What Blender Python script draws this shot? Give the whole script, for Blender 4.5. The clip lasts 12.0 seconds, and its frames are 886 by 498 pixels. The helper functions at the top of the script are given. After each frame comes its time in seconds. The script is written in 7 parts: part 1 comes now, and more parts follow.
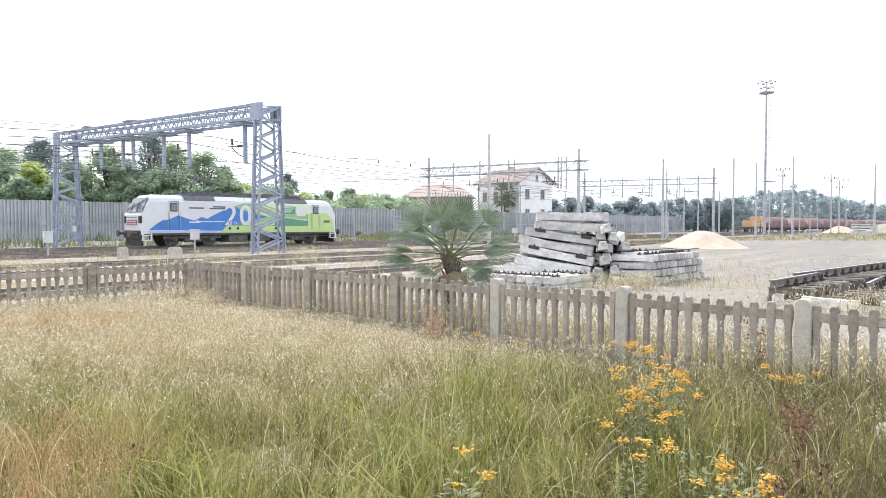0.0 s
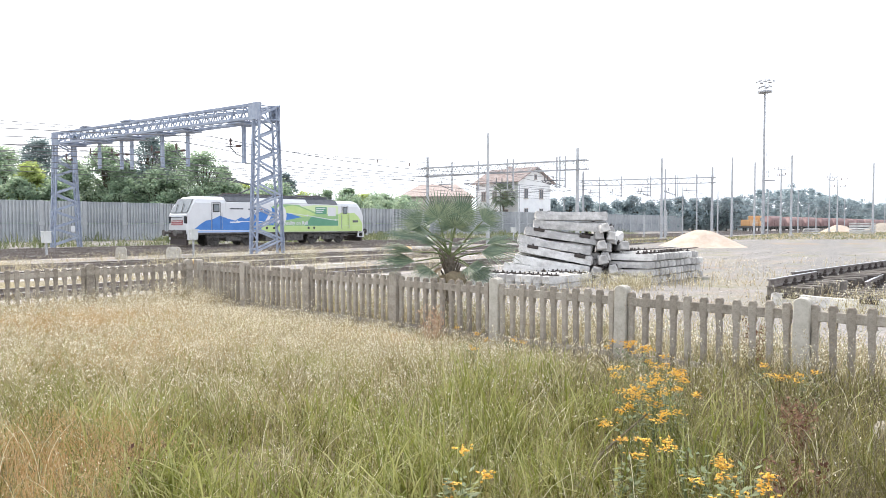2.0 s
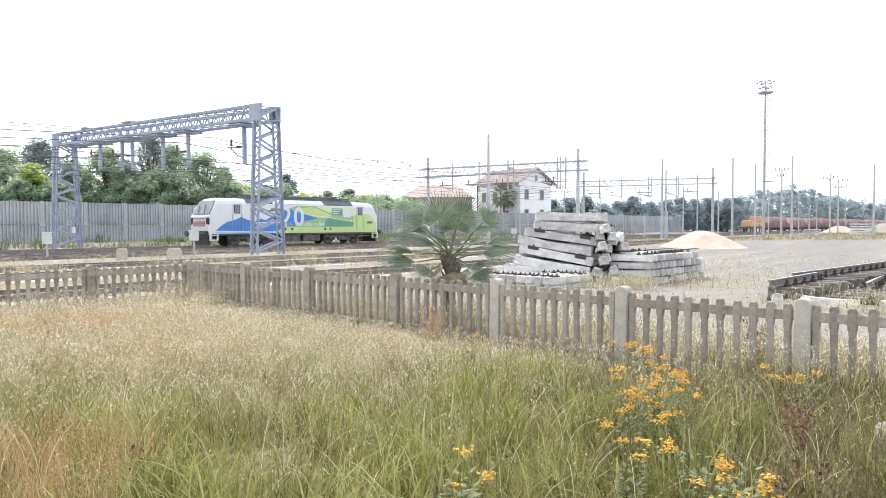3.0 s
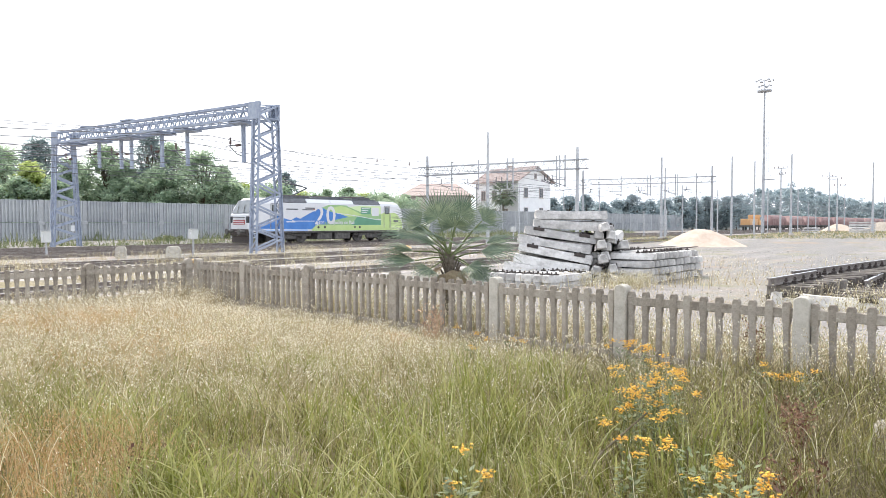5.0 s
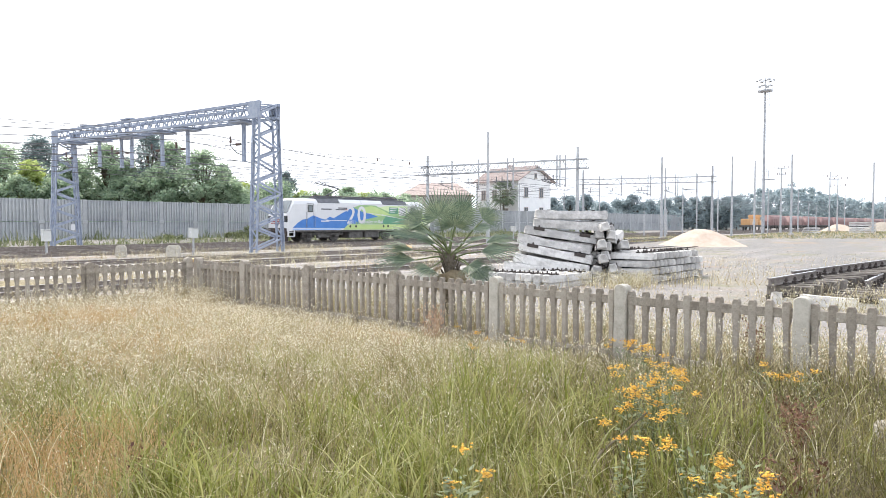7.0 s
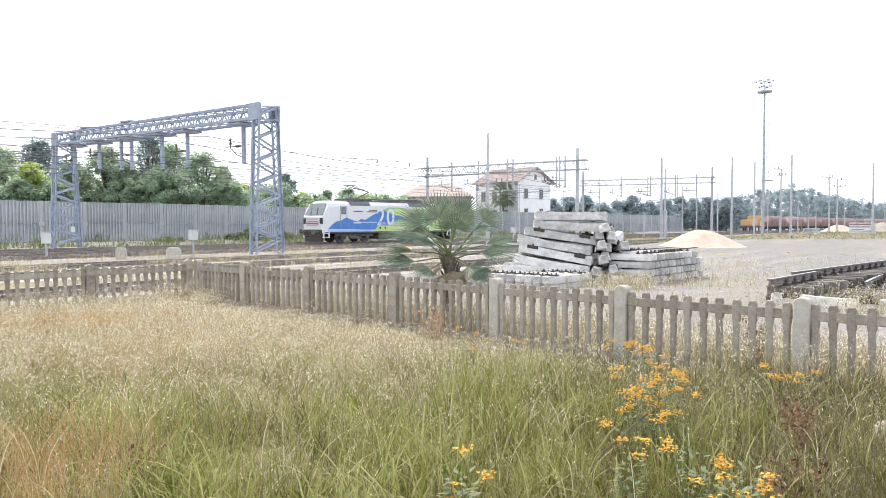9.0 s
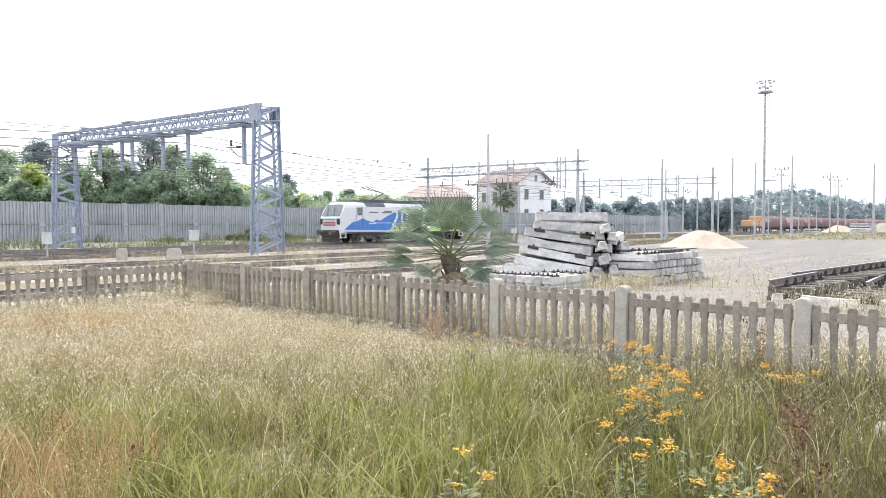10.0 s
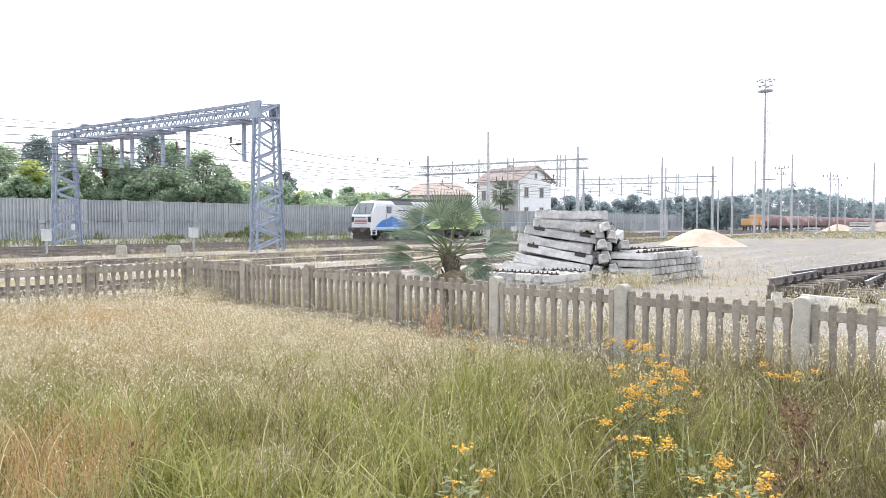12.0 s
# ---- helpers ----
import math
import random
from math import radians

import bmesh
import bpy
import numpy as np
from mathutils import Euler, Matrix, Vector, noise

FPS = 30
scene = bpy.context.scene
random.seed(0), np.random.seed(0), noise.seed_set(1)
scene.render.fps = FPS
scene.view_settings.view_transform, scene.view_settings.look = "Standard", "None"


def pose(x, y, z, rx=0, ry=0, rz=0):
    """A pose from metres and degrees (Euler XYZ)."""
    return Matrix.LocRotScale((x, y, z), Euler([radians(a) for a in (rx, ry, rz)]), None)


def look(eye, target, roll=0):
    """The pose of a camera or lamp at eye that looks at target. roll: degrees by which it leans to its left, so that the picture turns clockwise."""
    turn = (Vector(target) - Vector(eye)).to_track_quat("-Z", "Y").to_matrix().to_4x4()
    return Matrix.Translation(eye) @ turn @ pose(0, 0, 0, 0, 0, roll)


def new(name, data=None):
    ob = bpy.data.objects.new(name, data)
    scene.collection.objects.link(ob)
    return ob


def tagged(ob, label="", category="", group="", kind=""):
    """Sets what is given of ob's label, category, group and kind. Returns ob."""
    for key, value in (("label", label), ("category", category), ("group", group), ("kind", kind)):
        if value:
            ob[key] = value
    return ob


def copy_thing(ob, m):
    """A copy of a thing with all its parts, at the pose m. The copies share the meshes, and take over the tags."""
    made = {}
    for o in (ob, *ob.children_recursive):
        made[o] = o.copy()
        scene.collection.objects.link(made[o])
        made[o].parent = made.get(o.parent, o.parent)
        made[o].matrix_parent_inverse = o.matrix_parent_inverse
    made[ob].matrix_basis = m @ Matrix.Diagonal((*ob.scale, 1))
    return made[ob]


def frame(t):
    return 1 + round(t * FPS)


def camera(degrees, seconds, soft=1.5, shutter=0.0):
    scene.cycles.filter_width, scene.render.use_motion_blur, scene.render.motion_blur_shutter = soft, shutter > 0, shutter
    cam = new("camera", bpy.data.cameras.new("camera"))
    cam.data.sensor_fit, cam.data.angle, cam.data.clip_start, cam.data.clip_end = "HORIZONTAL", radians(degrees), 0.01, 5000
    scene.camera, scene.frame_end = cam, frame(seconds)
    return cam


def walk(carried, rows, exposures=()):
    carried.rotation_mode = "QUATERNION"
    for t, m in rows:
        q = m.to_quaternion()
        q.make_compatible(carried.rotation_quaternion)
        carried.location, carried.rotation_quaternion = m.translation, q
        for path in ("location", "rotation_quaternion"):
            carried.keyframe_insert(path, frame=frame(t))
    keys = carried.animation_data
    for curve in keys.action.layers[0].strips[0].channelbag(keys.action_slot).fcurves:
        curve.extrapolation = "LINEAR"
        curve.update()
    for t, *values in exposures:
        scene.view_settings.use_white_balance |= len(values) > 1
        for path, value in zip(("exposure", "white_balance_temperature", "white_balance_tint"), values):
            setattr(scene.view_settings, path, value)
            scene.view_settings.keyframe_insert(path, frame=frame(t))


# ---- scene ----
cam = camera(66.98, 12.0, soft=0.7)

EYE = (0.0, 0.0, 1.75)
TILT = 1.982
# seconds, pan to the left, tilt up, lean: small sway of a camera held by hand, in degrees
SWAY = [
    (0.0, 0.000, 0.000, 0.000), (0.5, -0.016, 0.000, 0.000), (1.0, 0.004, 0.049, -0.030), (1.5, 0.000, 0.000, 0.000),
    (2.0, -0.102, -0.038, -0.080), (2.5, -0.077, 0.006, -0.150), (3.0, -0.052, 0.041, -0.118), (5.0, -0.114, -0.100, -0.117),
    (5.5, -0.114, -0.100, -0.117), (6.0, -0.114, -0.100, -0.100), (6.5, -0.105, -0.162, 0.000), (7.0, -0.104, -0.145, -0.020),
    (9.0, -0.105, -0.023, -0.144), (9.5, -0.056, 0.049, -0.148), (10.0, -0.059, 0.028, -0.160), (10.5, 0.019, 0.097, -0.131),
    (11.0, 0.032, 0.045, -0.110), (11.5, -0.011, -0.053, -0.041), (12.0, -0.083, -0.154, -0.003)]
walk(cam, [(t, pose(*EYE, 90 - TILT + tilt, 0, pan) @ pose(0, 0, 0, 0, 0, lean)) for t, pan, tilt, lean in SWAY],
     exposures=[(0.0, 0.22), (12.0, 0.22)])

# ---- light: a hazy white summer sky with a soft high sun ----
SUN_AZ, SUN_EL = 328.0, 50.0  # degrees from +Y clockwise, and above the horizon
world = bpy.data.worlds.new("sky")
scene.world = world
world.use_nodes = True
wn = world.node_tree
sky = wn.nodes.new("ShaderNodeTexSky")
sky.sky_type, sky.sun_disc = "NISHITA", False
sky.sun_elevation, sky.sun_rotation = radians(SUN_EL), radians(SUN_AZ)
sky.air_density, sky.dust_density, sky.ozone_density = 1.0, 7.0, 1.0
milky = wn.nodes.new("ShaderNodeMixRGB")
milky.inputs[0].default_value = 0.72
milky.inputs[2].default_value = (8.7, 9.2, 10.1, 1)
wn.links.new(sky.outputs[0], milky.inputs[1])
wn.links.new(milky.outputs[0], wn.nodes["Background"].inputs["Color"])
wn.nodes["Background"].inputs["Strength"].default_value = 0.20

sun = new("sun", bpy.data.lights.new("sun", "SUN"))
sun.data.energy, sun.data.angle, sun.data.color = 3.0, radians(4), (1.0, 0.94, 0.84)
sd = Vector((math.sin(radians(SUN_AZ)) * math.cos(radians(SUN_EL)), math.cos(radians(SUN_AZ)) * math.cos(radians(SUN_EL)), math.sin(radians(SUN_EL))))
sun.matrix_world = look(sd * 100, (0, 0, 0))

# ---- the plan: the tracks run along T, everything square to them along N ----
TA = 48.6
TX, TY = math.cos(radians(TA)), math.sin(radians(TA))
RAIL = 0.17   # top of the rails
YARD = 0.0


def uv(u, v, z=0.0):
    """Place from the way along the tracks (u) and across them towards the eye (v)."""
    return Vector((u * TX + v * TY, u * TY - v * TX, z))


def ground_z(x, y):
    """Level round the meadow and the tracks, rising gently towards the far side of the yard and behind the barrier."""
    v = x * TY - y * TX
    k = min(1.0, max(0.0, (y - 34.0) / 50.0)) * min(1.0, max(0.0, (v + 30.0) / 8.0))
    z = 0.6 * k * k * (3 - 2 * k)
    k = min(1.0, max(0.0, (-v - 57.0) / 6.0))
    return z + 0.35 * k


# ---- materials ----
def material(name, colors, rough=0.8, scale=6.0, bump=0.2, metal=0.0, fine=60.0, random_amount=0.0, island=False, trans=0.0, spec=0.4, coords="Object"):
    """A surface of two or three colours mixed by noise at two sizes, with fine relief."""
    m = bpy.data.materials.new(name)
    m.use_nodes = True
    nt = m.node_tree
    b = nt.nodes["Principled BSDF"]
    tc = nt.nodes.new("ShaderNodeTexCoord")
    n1 = nt.nodes.new("ShaderNodeTexNoise")
    n1.inputs["Scale"].default_value, n1.inputs["Detail"].default_value, n1.inputs["Roughness"].default_value = scale, 6, 0.65
    n2 = nt.nodes.new("ShaderNodeTexNoise")
    n2.inputs["Scale"].default_value, n2.inputs["Detail"].default_value = fine, 3
    nt.links.new(tc.outputs[coords], n1.inputs["Vector"])
    nt.links.new(tc.outputs[coords], n2.inputs["Vector"])
    add = nt.nodes.new("ShaderNodeMath")
    add.operation = "MULTIPLY_ADD"
    add.inputs[1].default_value, add.inputs[2].default_value = 0.35, -0.17
    nt.links.new(n2.outputs[0], add.inputs[0])
    s = nt.nodes.new("ShaderNodeMath")
    s.operation = "ADD"
    nt.links.new(n1.outputs[0], s.inputs[0])
    nt.links.new(add.outputs[0], s.inputs[1])
    last = s
    if random_amount:
        if island:
            src = nt.nodes.new("ShaderNodeNewGeometry")
            out = src.outputs["Random Per Island"]
        else:
            src = nt.nodes.new("ShaderNodeObjectInfo")
            out = src.outputs["Random"]
        r = nt.nodes.new("ShaderNodeMath")
        r.operation = "MULTIPLY_ADD"
        r.inputs[1].default_value, r.inputs[2].default_value = random_amount, -random_amount / 2
        nt.links.new(out, r.inputs[0])
        last = nt.nodes.new("ShaderNodeMath")
        last.operation = "ADD"
        nt.links.new(s.outputs[0], last.inputs[0])
        nt.links.new(r.outputs[0], last.inputs[1])
    ramp = nt.nodes.new("ShaderNodeValToRGB")
    e = ramp.color_ramp.elements
    lo, hi = 0.32, 0.68
    e[0].position, e[0].color = lo, (*colors[0], 1)
    e[1].position, e[1].color = hi, (*colors[-1], 1)
    for i in range(1, len(colors) - 1):
        el = e.new(lo + (hi - lo) * i / (len(colors) - 1))
        el.color = (*colors[i], 1)
    nt.links.new(last.outputs[0], ramp.inputs[0])
    nt.links.new(ramp.outputs[0], b.inputs["Base Color"])
    b.inputs["Roughness"].default_value, b.inputs["Metallic"].default_value = rough, metal
    b.inputs["Specular IOR Level"].default_value = spec
    if bump:
        bu = nt.nodes.new("ShaderNodeBump")
        bu.inputs["Strength"].default_value, bu.inputs["Distance"].default_value = bump, 0.02
        nt.links.new(s.outputs[0], bu.inputs["Height"])
        nt.links.new(bu.outputs[0], b.inputs["Normal"])
    if trans:
        tr = nt.nodes.new("ShaderNodeBsdfTranslucent")
        nt.links.new(ramp.outputs[0], tr.inputs["Color"])
        mx = nt.nodes.new("ShaderNodeMixShader")
        mx.inputs[0].default_value = trans
        nt.links.new(b.outputs[0], mx.inputs[1])
        nt.links.new(tr.outputs[0], mx.inputs[2])
        nt.links.new(mx.outputs[0], nt.nodes["Material Output"].inputs["Surface"])
    return m


CONCRETE = material("concrete", [(0.28, 0.26, 0.23), (0.42, 0.39, 0.35), (0.52, 0.49, 0.45)], 0.9, 5, 0.35, random_amount=0.15)
CONCRETE_OLD = material("weathered_concrete", [(0.20, 0.172, 0.14), (0.30, 0.265, 0.222), (0.41, 0.37, 0.315)], 0.92, 7, 0.4, random_amount=0.25)
CONCRETE_POST = material("pale_concrete", [(0.33, 0.30, 0.255), (0.44, 0.41, 0.355), (0.52, 0.49, 0.435)], 0.9, 6, 0.3, random_amount=0.15)
SLEEPER = material("sleeper_concrete", [(0.34, 0.33, 0.32), (0.50, 0.485, 0.47), (0.66, 0.645, 0.625)], 0.9, 4, 0.4, random_amount=0.3)
STEEL_BLUE = material("blue_grey_painted_steel", [(0.20, 0.235, 0.315), (0.27, 0.31, 0.395), (0.35, 0.39, 0.465)], 0.55, 3, 0.05, random_amount=0.12)
STEEL_GALV = material("galvanised_steel", [(0.30, 0.31, 0.33), (0.40, 0.41, 0.43), (0.48, 0.49, 0.50)], 0.5, 3, 0.05, metal=0.3, random_amount=0.15)
RAIL_SIDE = material("rusty_rail", [(0.11, 0.095, 0.085), (0.18, 0.155, 0.14), (0.26, 0.23, 0.21)], 0.7, 5, 0.2)
RAIL_TOP = material("polished_rail_head", [(0.35, 0.35, 0.36), (0.5, 0.5, 0.51)], 0.3, 4, 0.02, metal=0.9)
IRON = material("dark_iron", [(0.03, 0.027, 0.025), (0.07, 0.055, 0.05)], 0.75, 8, 0.2)
SAND = material("pale_sand", [(0.41, 0.325, 0.26), (0.47, 0.38, 0.31), (0.53, 0.44, 0.37)], 0.95, 1.5, 0.5, fine=30)
BARRIER = material("grey_noise_barrier", [(0.31, 0.325, 0.345), (0.385, 0.40, 0.415), (0.45, 0.465, 0.475)], 0.75, 0.8, 0.06, random_amount=0.2)
BARRIER_POST = material("barrier_post_concrete", [(0.34, 0.35, 0.365), (0.42, 0.43, 0.44)], 0.85, 3, 0.1, random_amount=0.1)
WHITE_PAINT = material("white_vehicle_paint", [(0.58, 0.59, 0.61), (0.64, 0.65, 0.67)], 0.28, 1.5, 0.0, spec=0.5)
BLUE_PAINT = material("blue_vehicle_paint", [(0.05, 0.17, 0.47), (0.07, 0.22, 0.56)], 0.3, 1.5, 0.0)
LIGHT_BLUE = material("light_blue_vehicle_paint", [(0.30, 0.46, 0.72), (0.36, 0.52, 0.78)], 0.3, 1.5, 0.0)
GREEN_PAINT = material("green_vehicle_paint", [(0.25, 0.42, 0.19), (0.30, 0.47, 0.23)], 0.3, 1.5, 0.0)
LIME_PAINT = material("lime_vehicle_paint", [(0.43, 0.57, 0.22), (0.49, 0.62, 0.27)], 0.3, 1.5, 0.0)
PALE_LIME = material("pale_lime_vehicle_paint", [(0.56, 0.68, 0.38), (0.60, 0.72, 0.43)], 0.3, 1.5, 0.0)
DARK_GREEN = material("dark_green_vehicle_paint", [(0.10, 0.27, 0.17), (0.12, 0.31, 0.20)], 0.35, 1.5, 0.0)
ROOF_GREY = material("dark_roof_equipment", [(0.07, 0.075, 0.085), (0.13, 0.135, 0.15)], 0.6, 3, 0.1)
BOGIE = material("dusty_bogie_steel", [(0.05, 0.047, 0.045), (0.10, 0.095, 0.09), (0.15, 0.14, 0.13)], 0.8, 4, 0.15)
RED_PAINT = material("red_vehicle_paint", [(0.27, 0.055, 0.06), (0.34, 0.08, 0.08)], 0.35, 2, 0.0)
RUBBER = material("black_rubber", [(0.02, 0.02, 0.02), (0.04, 0.04, 0.04)], 0.8, 6, 0.1)
WAGON_RED = material("oxide_red_wagon_paint", [(0.20, 0.12, 0.115), (0.26, 0.165, 0.155), (0.33, 0.22, 0.20)], 0.7, 1.2, 0.1, random_amount=0.25)
ORANGE_PAINT = material("orange_machine_paint", [(0.50, 0.27, 0.12), (0.57, 0.34, 0.16)], 0.5, 2, 0.02)
YELLOW_PAINT = material("yellow_plastic", [(0.48, 0.30, 0.11), (0.56, 0.38, 0.16)], 0.5, 3, 0.02)
PLASTER = material("white_plaster", [(0.76, 0.76, 0.76), (0.82, 0.82, 0.82), (0.86, 0.86, 0.85)], 0.9, 0.8, 0.08)
PLASTER_ROSE = material("faded_rose_plaster", [(0.40, 0.35, 0.33), (0.50, 0.44, 0.41)], 0.9, 0.8, 0.08)
TILES = material("terracotta_roof_tiles", [(0.33, 0.26, 0.235), (0.42, 0.345, 0.315), (0.50, 0.43, 0.40)], 0.9, 2.5, 0.3, random_amount=0.3, island=True)
WOOD_SHUTTER = material("weathered_shutter", [(0.16, 0.15, 0.14), (0.25, 0.23, 0.21)], 0.8, 3, 0.1)
BARK = material("bark", [(0.05, 0.035, 0.022), (0.10, 0.075, 0.05), (0.15, 0.12, 0.09)], 0.95, 8, 0.6)
PALM_FIBRE = material("palm_trunk_fibre", [(0.085, 0.07, 0.052), (0.15, 0.128, 0.10), (0.23, 0.20, 0.165)], 0.95, 14, 0.7)
PALM_LEAF = material("palm_leaf", [(0.10, 0.145, 0.10), (0.155, 0.205, 0.135), (0.26, 0.30, 0.195)], 0.36, 3, 0.05, random_amount=0.35, island=True, trans=0.25)
PALM_STALK = material("palm_stalk", [(0.10, 0.14, 0.05), (0.16, 0.19, 0.08)], 0.6, 4, 0.05)
PALM_DEAD = material("dead_palm_leaf", [(0.20, 0.15, 0.09), (0.32, 0.26, 0.17)], 0.8, 4, 0.05)


def leaf_material(name, dark, mid, light, trans=0.3):
    return material(name, [dark, mid, light], 0.6, 0.35, 0.0, fine=2.5, random_amount=0.45, island=True, trans=trans)


# leaf colours raised above real foliage to carry the glare veil over the trees
LEAF_MID = leaf_material("acacia_foliage", (0.26, 0.35, 0.25), (0.36, 0.46, 0.32), (0.48, 0.57, 0.40), 0.62)
LEAF_LIGHT = leaf_material("yellow_green_foliage", (0.34, 0.42, 0.14), (0.45, 0.53, 0.19), (0.56, 0.62, 0.25), 0.6)
LEAF_DARK = leaf_material("dark_foliage", (0.17, 0.235, 0.24), (0.24, 0.31, 0.31), (0.32, 0.385, 0.37), 0.6)
# far foliage: distance haze is mixed into this pale bluish colour
LEAF_HAZE = leaf_material("haze_tinted_foliage", (0.27, 0.34, 0.37), (0.34, 0.41, 0.43), (0.41, 0.48, 0.495), 0.6)
GRASS_DRY = material("dry_straw_grass", [(0.265, 0.208, 0.107), (0.441, 0.366, 0.207), (0.617, 0.533, 0.343)], 0.7, 2.6, 0.0, fine=11, random_amount=0.5, island=True, trans=0.35)
GRASS_SEED = material("pale_oat_seed_heads", [(0.32, 0.265, 0.17), (0.60, 0.53, 0.38), (0.88, 0.83, 0.69)], 0.6, 2.6, 0.0, fine=11, random_amount=0.8, island=True, trans=0.35)
WEED_GREEN = material("dull_green_weeds", [(0.10, 0.125, 0.055), (0.17, 0.20, 0.09), (0.27, 0.28, 0.15)], 0.6, 0.5, 0.0, fine=3, random_amount=0.5, island=True, trans=0.35)
GRASS_PALE = material("bleached_grass", [(0.24, 0.205, 0.105), (0.45, 0.40, 0.235), (0.76, 0.71, 0.52)], 0.55, 2.6, 0.0, fine=11, random_amount=0.7, island=True, trans=0.35)
GRASS_ORANGE = material("ripe_orange_grass", [(0.36, 0.21, 0.085), (0.50, 0.325, 0.155), (0.61, 0.45, 0.26)], 0.7, 0.8, 0.0, fine=3, random_amount=0.5, island=True, trans=0.35)
GRASS_GREEN = material("green_grass_blades", [(0.105, 0.10, 0.024), (0.205, 0.185, 0.056), (0.35, 0.305, 0.125)], 0.5, 2.6, 0.0, fine=11, random_amount=0.55, island=True, trans=0.4)
GRASS_FRESH = material("fresh_green_reed_blades", [(0.165, 0.185, 0.036), (0.27, 0.285, 0.072), (0.42, 0.41, 0.17)], 0.45, 2.6, 0.0, fine=11, random_amount=0.5, island=True, trans=0.4)
STEM_GREEN = material("ragwort_stem", [(0.10, 0.125, 0.05), (0.16, 0.185, 0.085)], 0.6, 3, 0.0, random_amount=0.3, island=True)
PETAL = material("yellow_ragwort_flowers", [(0.55, 0.27, 0.03), (0.74, 0.43, 0.04), (0.84, 0.58, 0.10)], 0.6, 8, 0.0, random_amount=0.5, island=True, trans=0.2)
GRASS_BROWN = material("dark_brown_grass", [(0.084, 0.066, 0.036), (0.150, 0.120, 0.072), (0.240, 0.204, 0.138)], 0.7, 0.6, 0.0, fine=3, random_amount=0.5, island=True, trans=0.3)
# panel sleepers: the shade inside the stack is put into their dark colour
SHADE_SLEEPER = material("shade_darkened_sleeper", [(0.07, 0.06, 0.055), (0.13, 0.115, 0.10), (0.22, 0.20, 0.18)], 0.9, 5, 0.4, random_amount=0.3)
PEBBLE = material("mixed_gravel", [(0.12, 0.11, 0.10), (0.28, 0.26, 0.24), (0.50, 0.47, 0.44)], 0.9, 3, 0.0, random_amount=0.6, island=True)
DOCK = material("red_brown_dock_seed", [(0.10, 0.045, 0.03), (0.18, 0.09, 0.055), (0.30, 0.18, 0.11)], 0.8, 8, 0.0, random_amount=0.5, island=True)
RUST_SEED = material("rusty_orange_seed_heads", [(0.34, 0.21, 0.13), (0.45, 0.30, 0.20), (0.56, 0.41, 0.29)], 0.8, 8, 0.0, random_amount=0.5, island=True)
WIRE = material("dark_wire", [(0.10, 0.10, 0.11), (0.15, 0.15, 0.16)], 0.5, 3, 0.0, metal=0.5)
INSULATOR = material("brown_insulator", [(0.10, 0.06, 0.05), (0.15, 0.09, 0.08)], 0.3, 3, 0.0)
SCREEN_GREY = material("grey_cabinet_paint", [(0.50, 0.51, 0.50), (0.58, 0.59, 0.58)], 0.6, 3, 0.04)
BLACK_MARK = material("black_marking", [(0.03, 0.03, 0.035), (0.05, 0.05, 0.055)], 0.5, 4, 0.0)


def glass_material(name, tint, rough=0.05):
    m = material(name, [tint, tuple(c * 1.3 for c in tint)], rough, 2, 0.0, spec=0.9)
    return m


CAB_GLASS = glass_material("tinted_cab_glass", (0.10, 0.12, 0.13))
WINDOW_GLASS = glass_material("house_window_glass", (0.05, 0.06, 0.07))


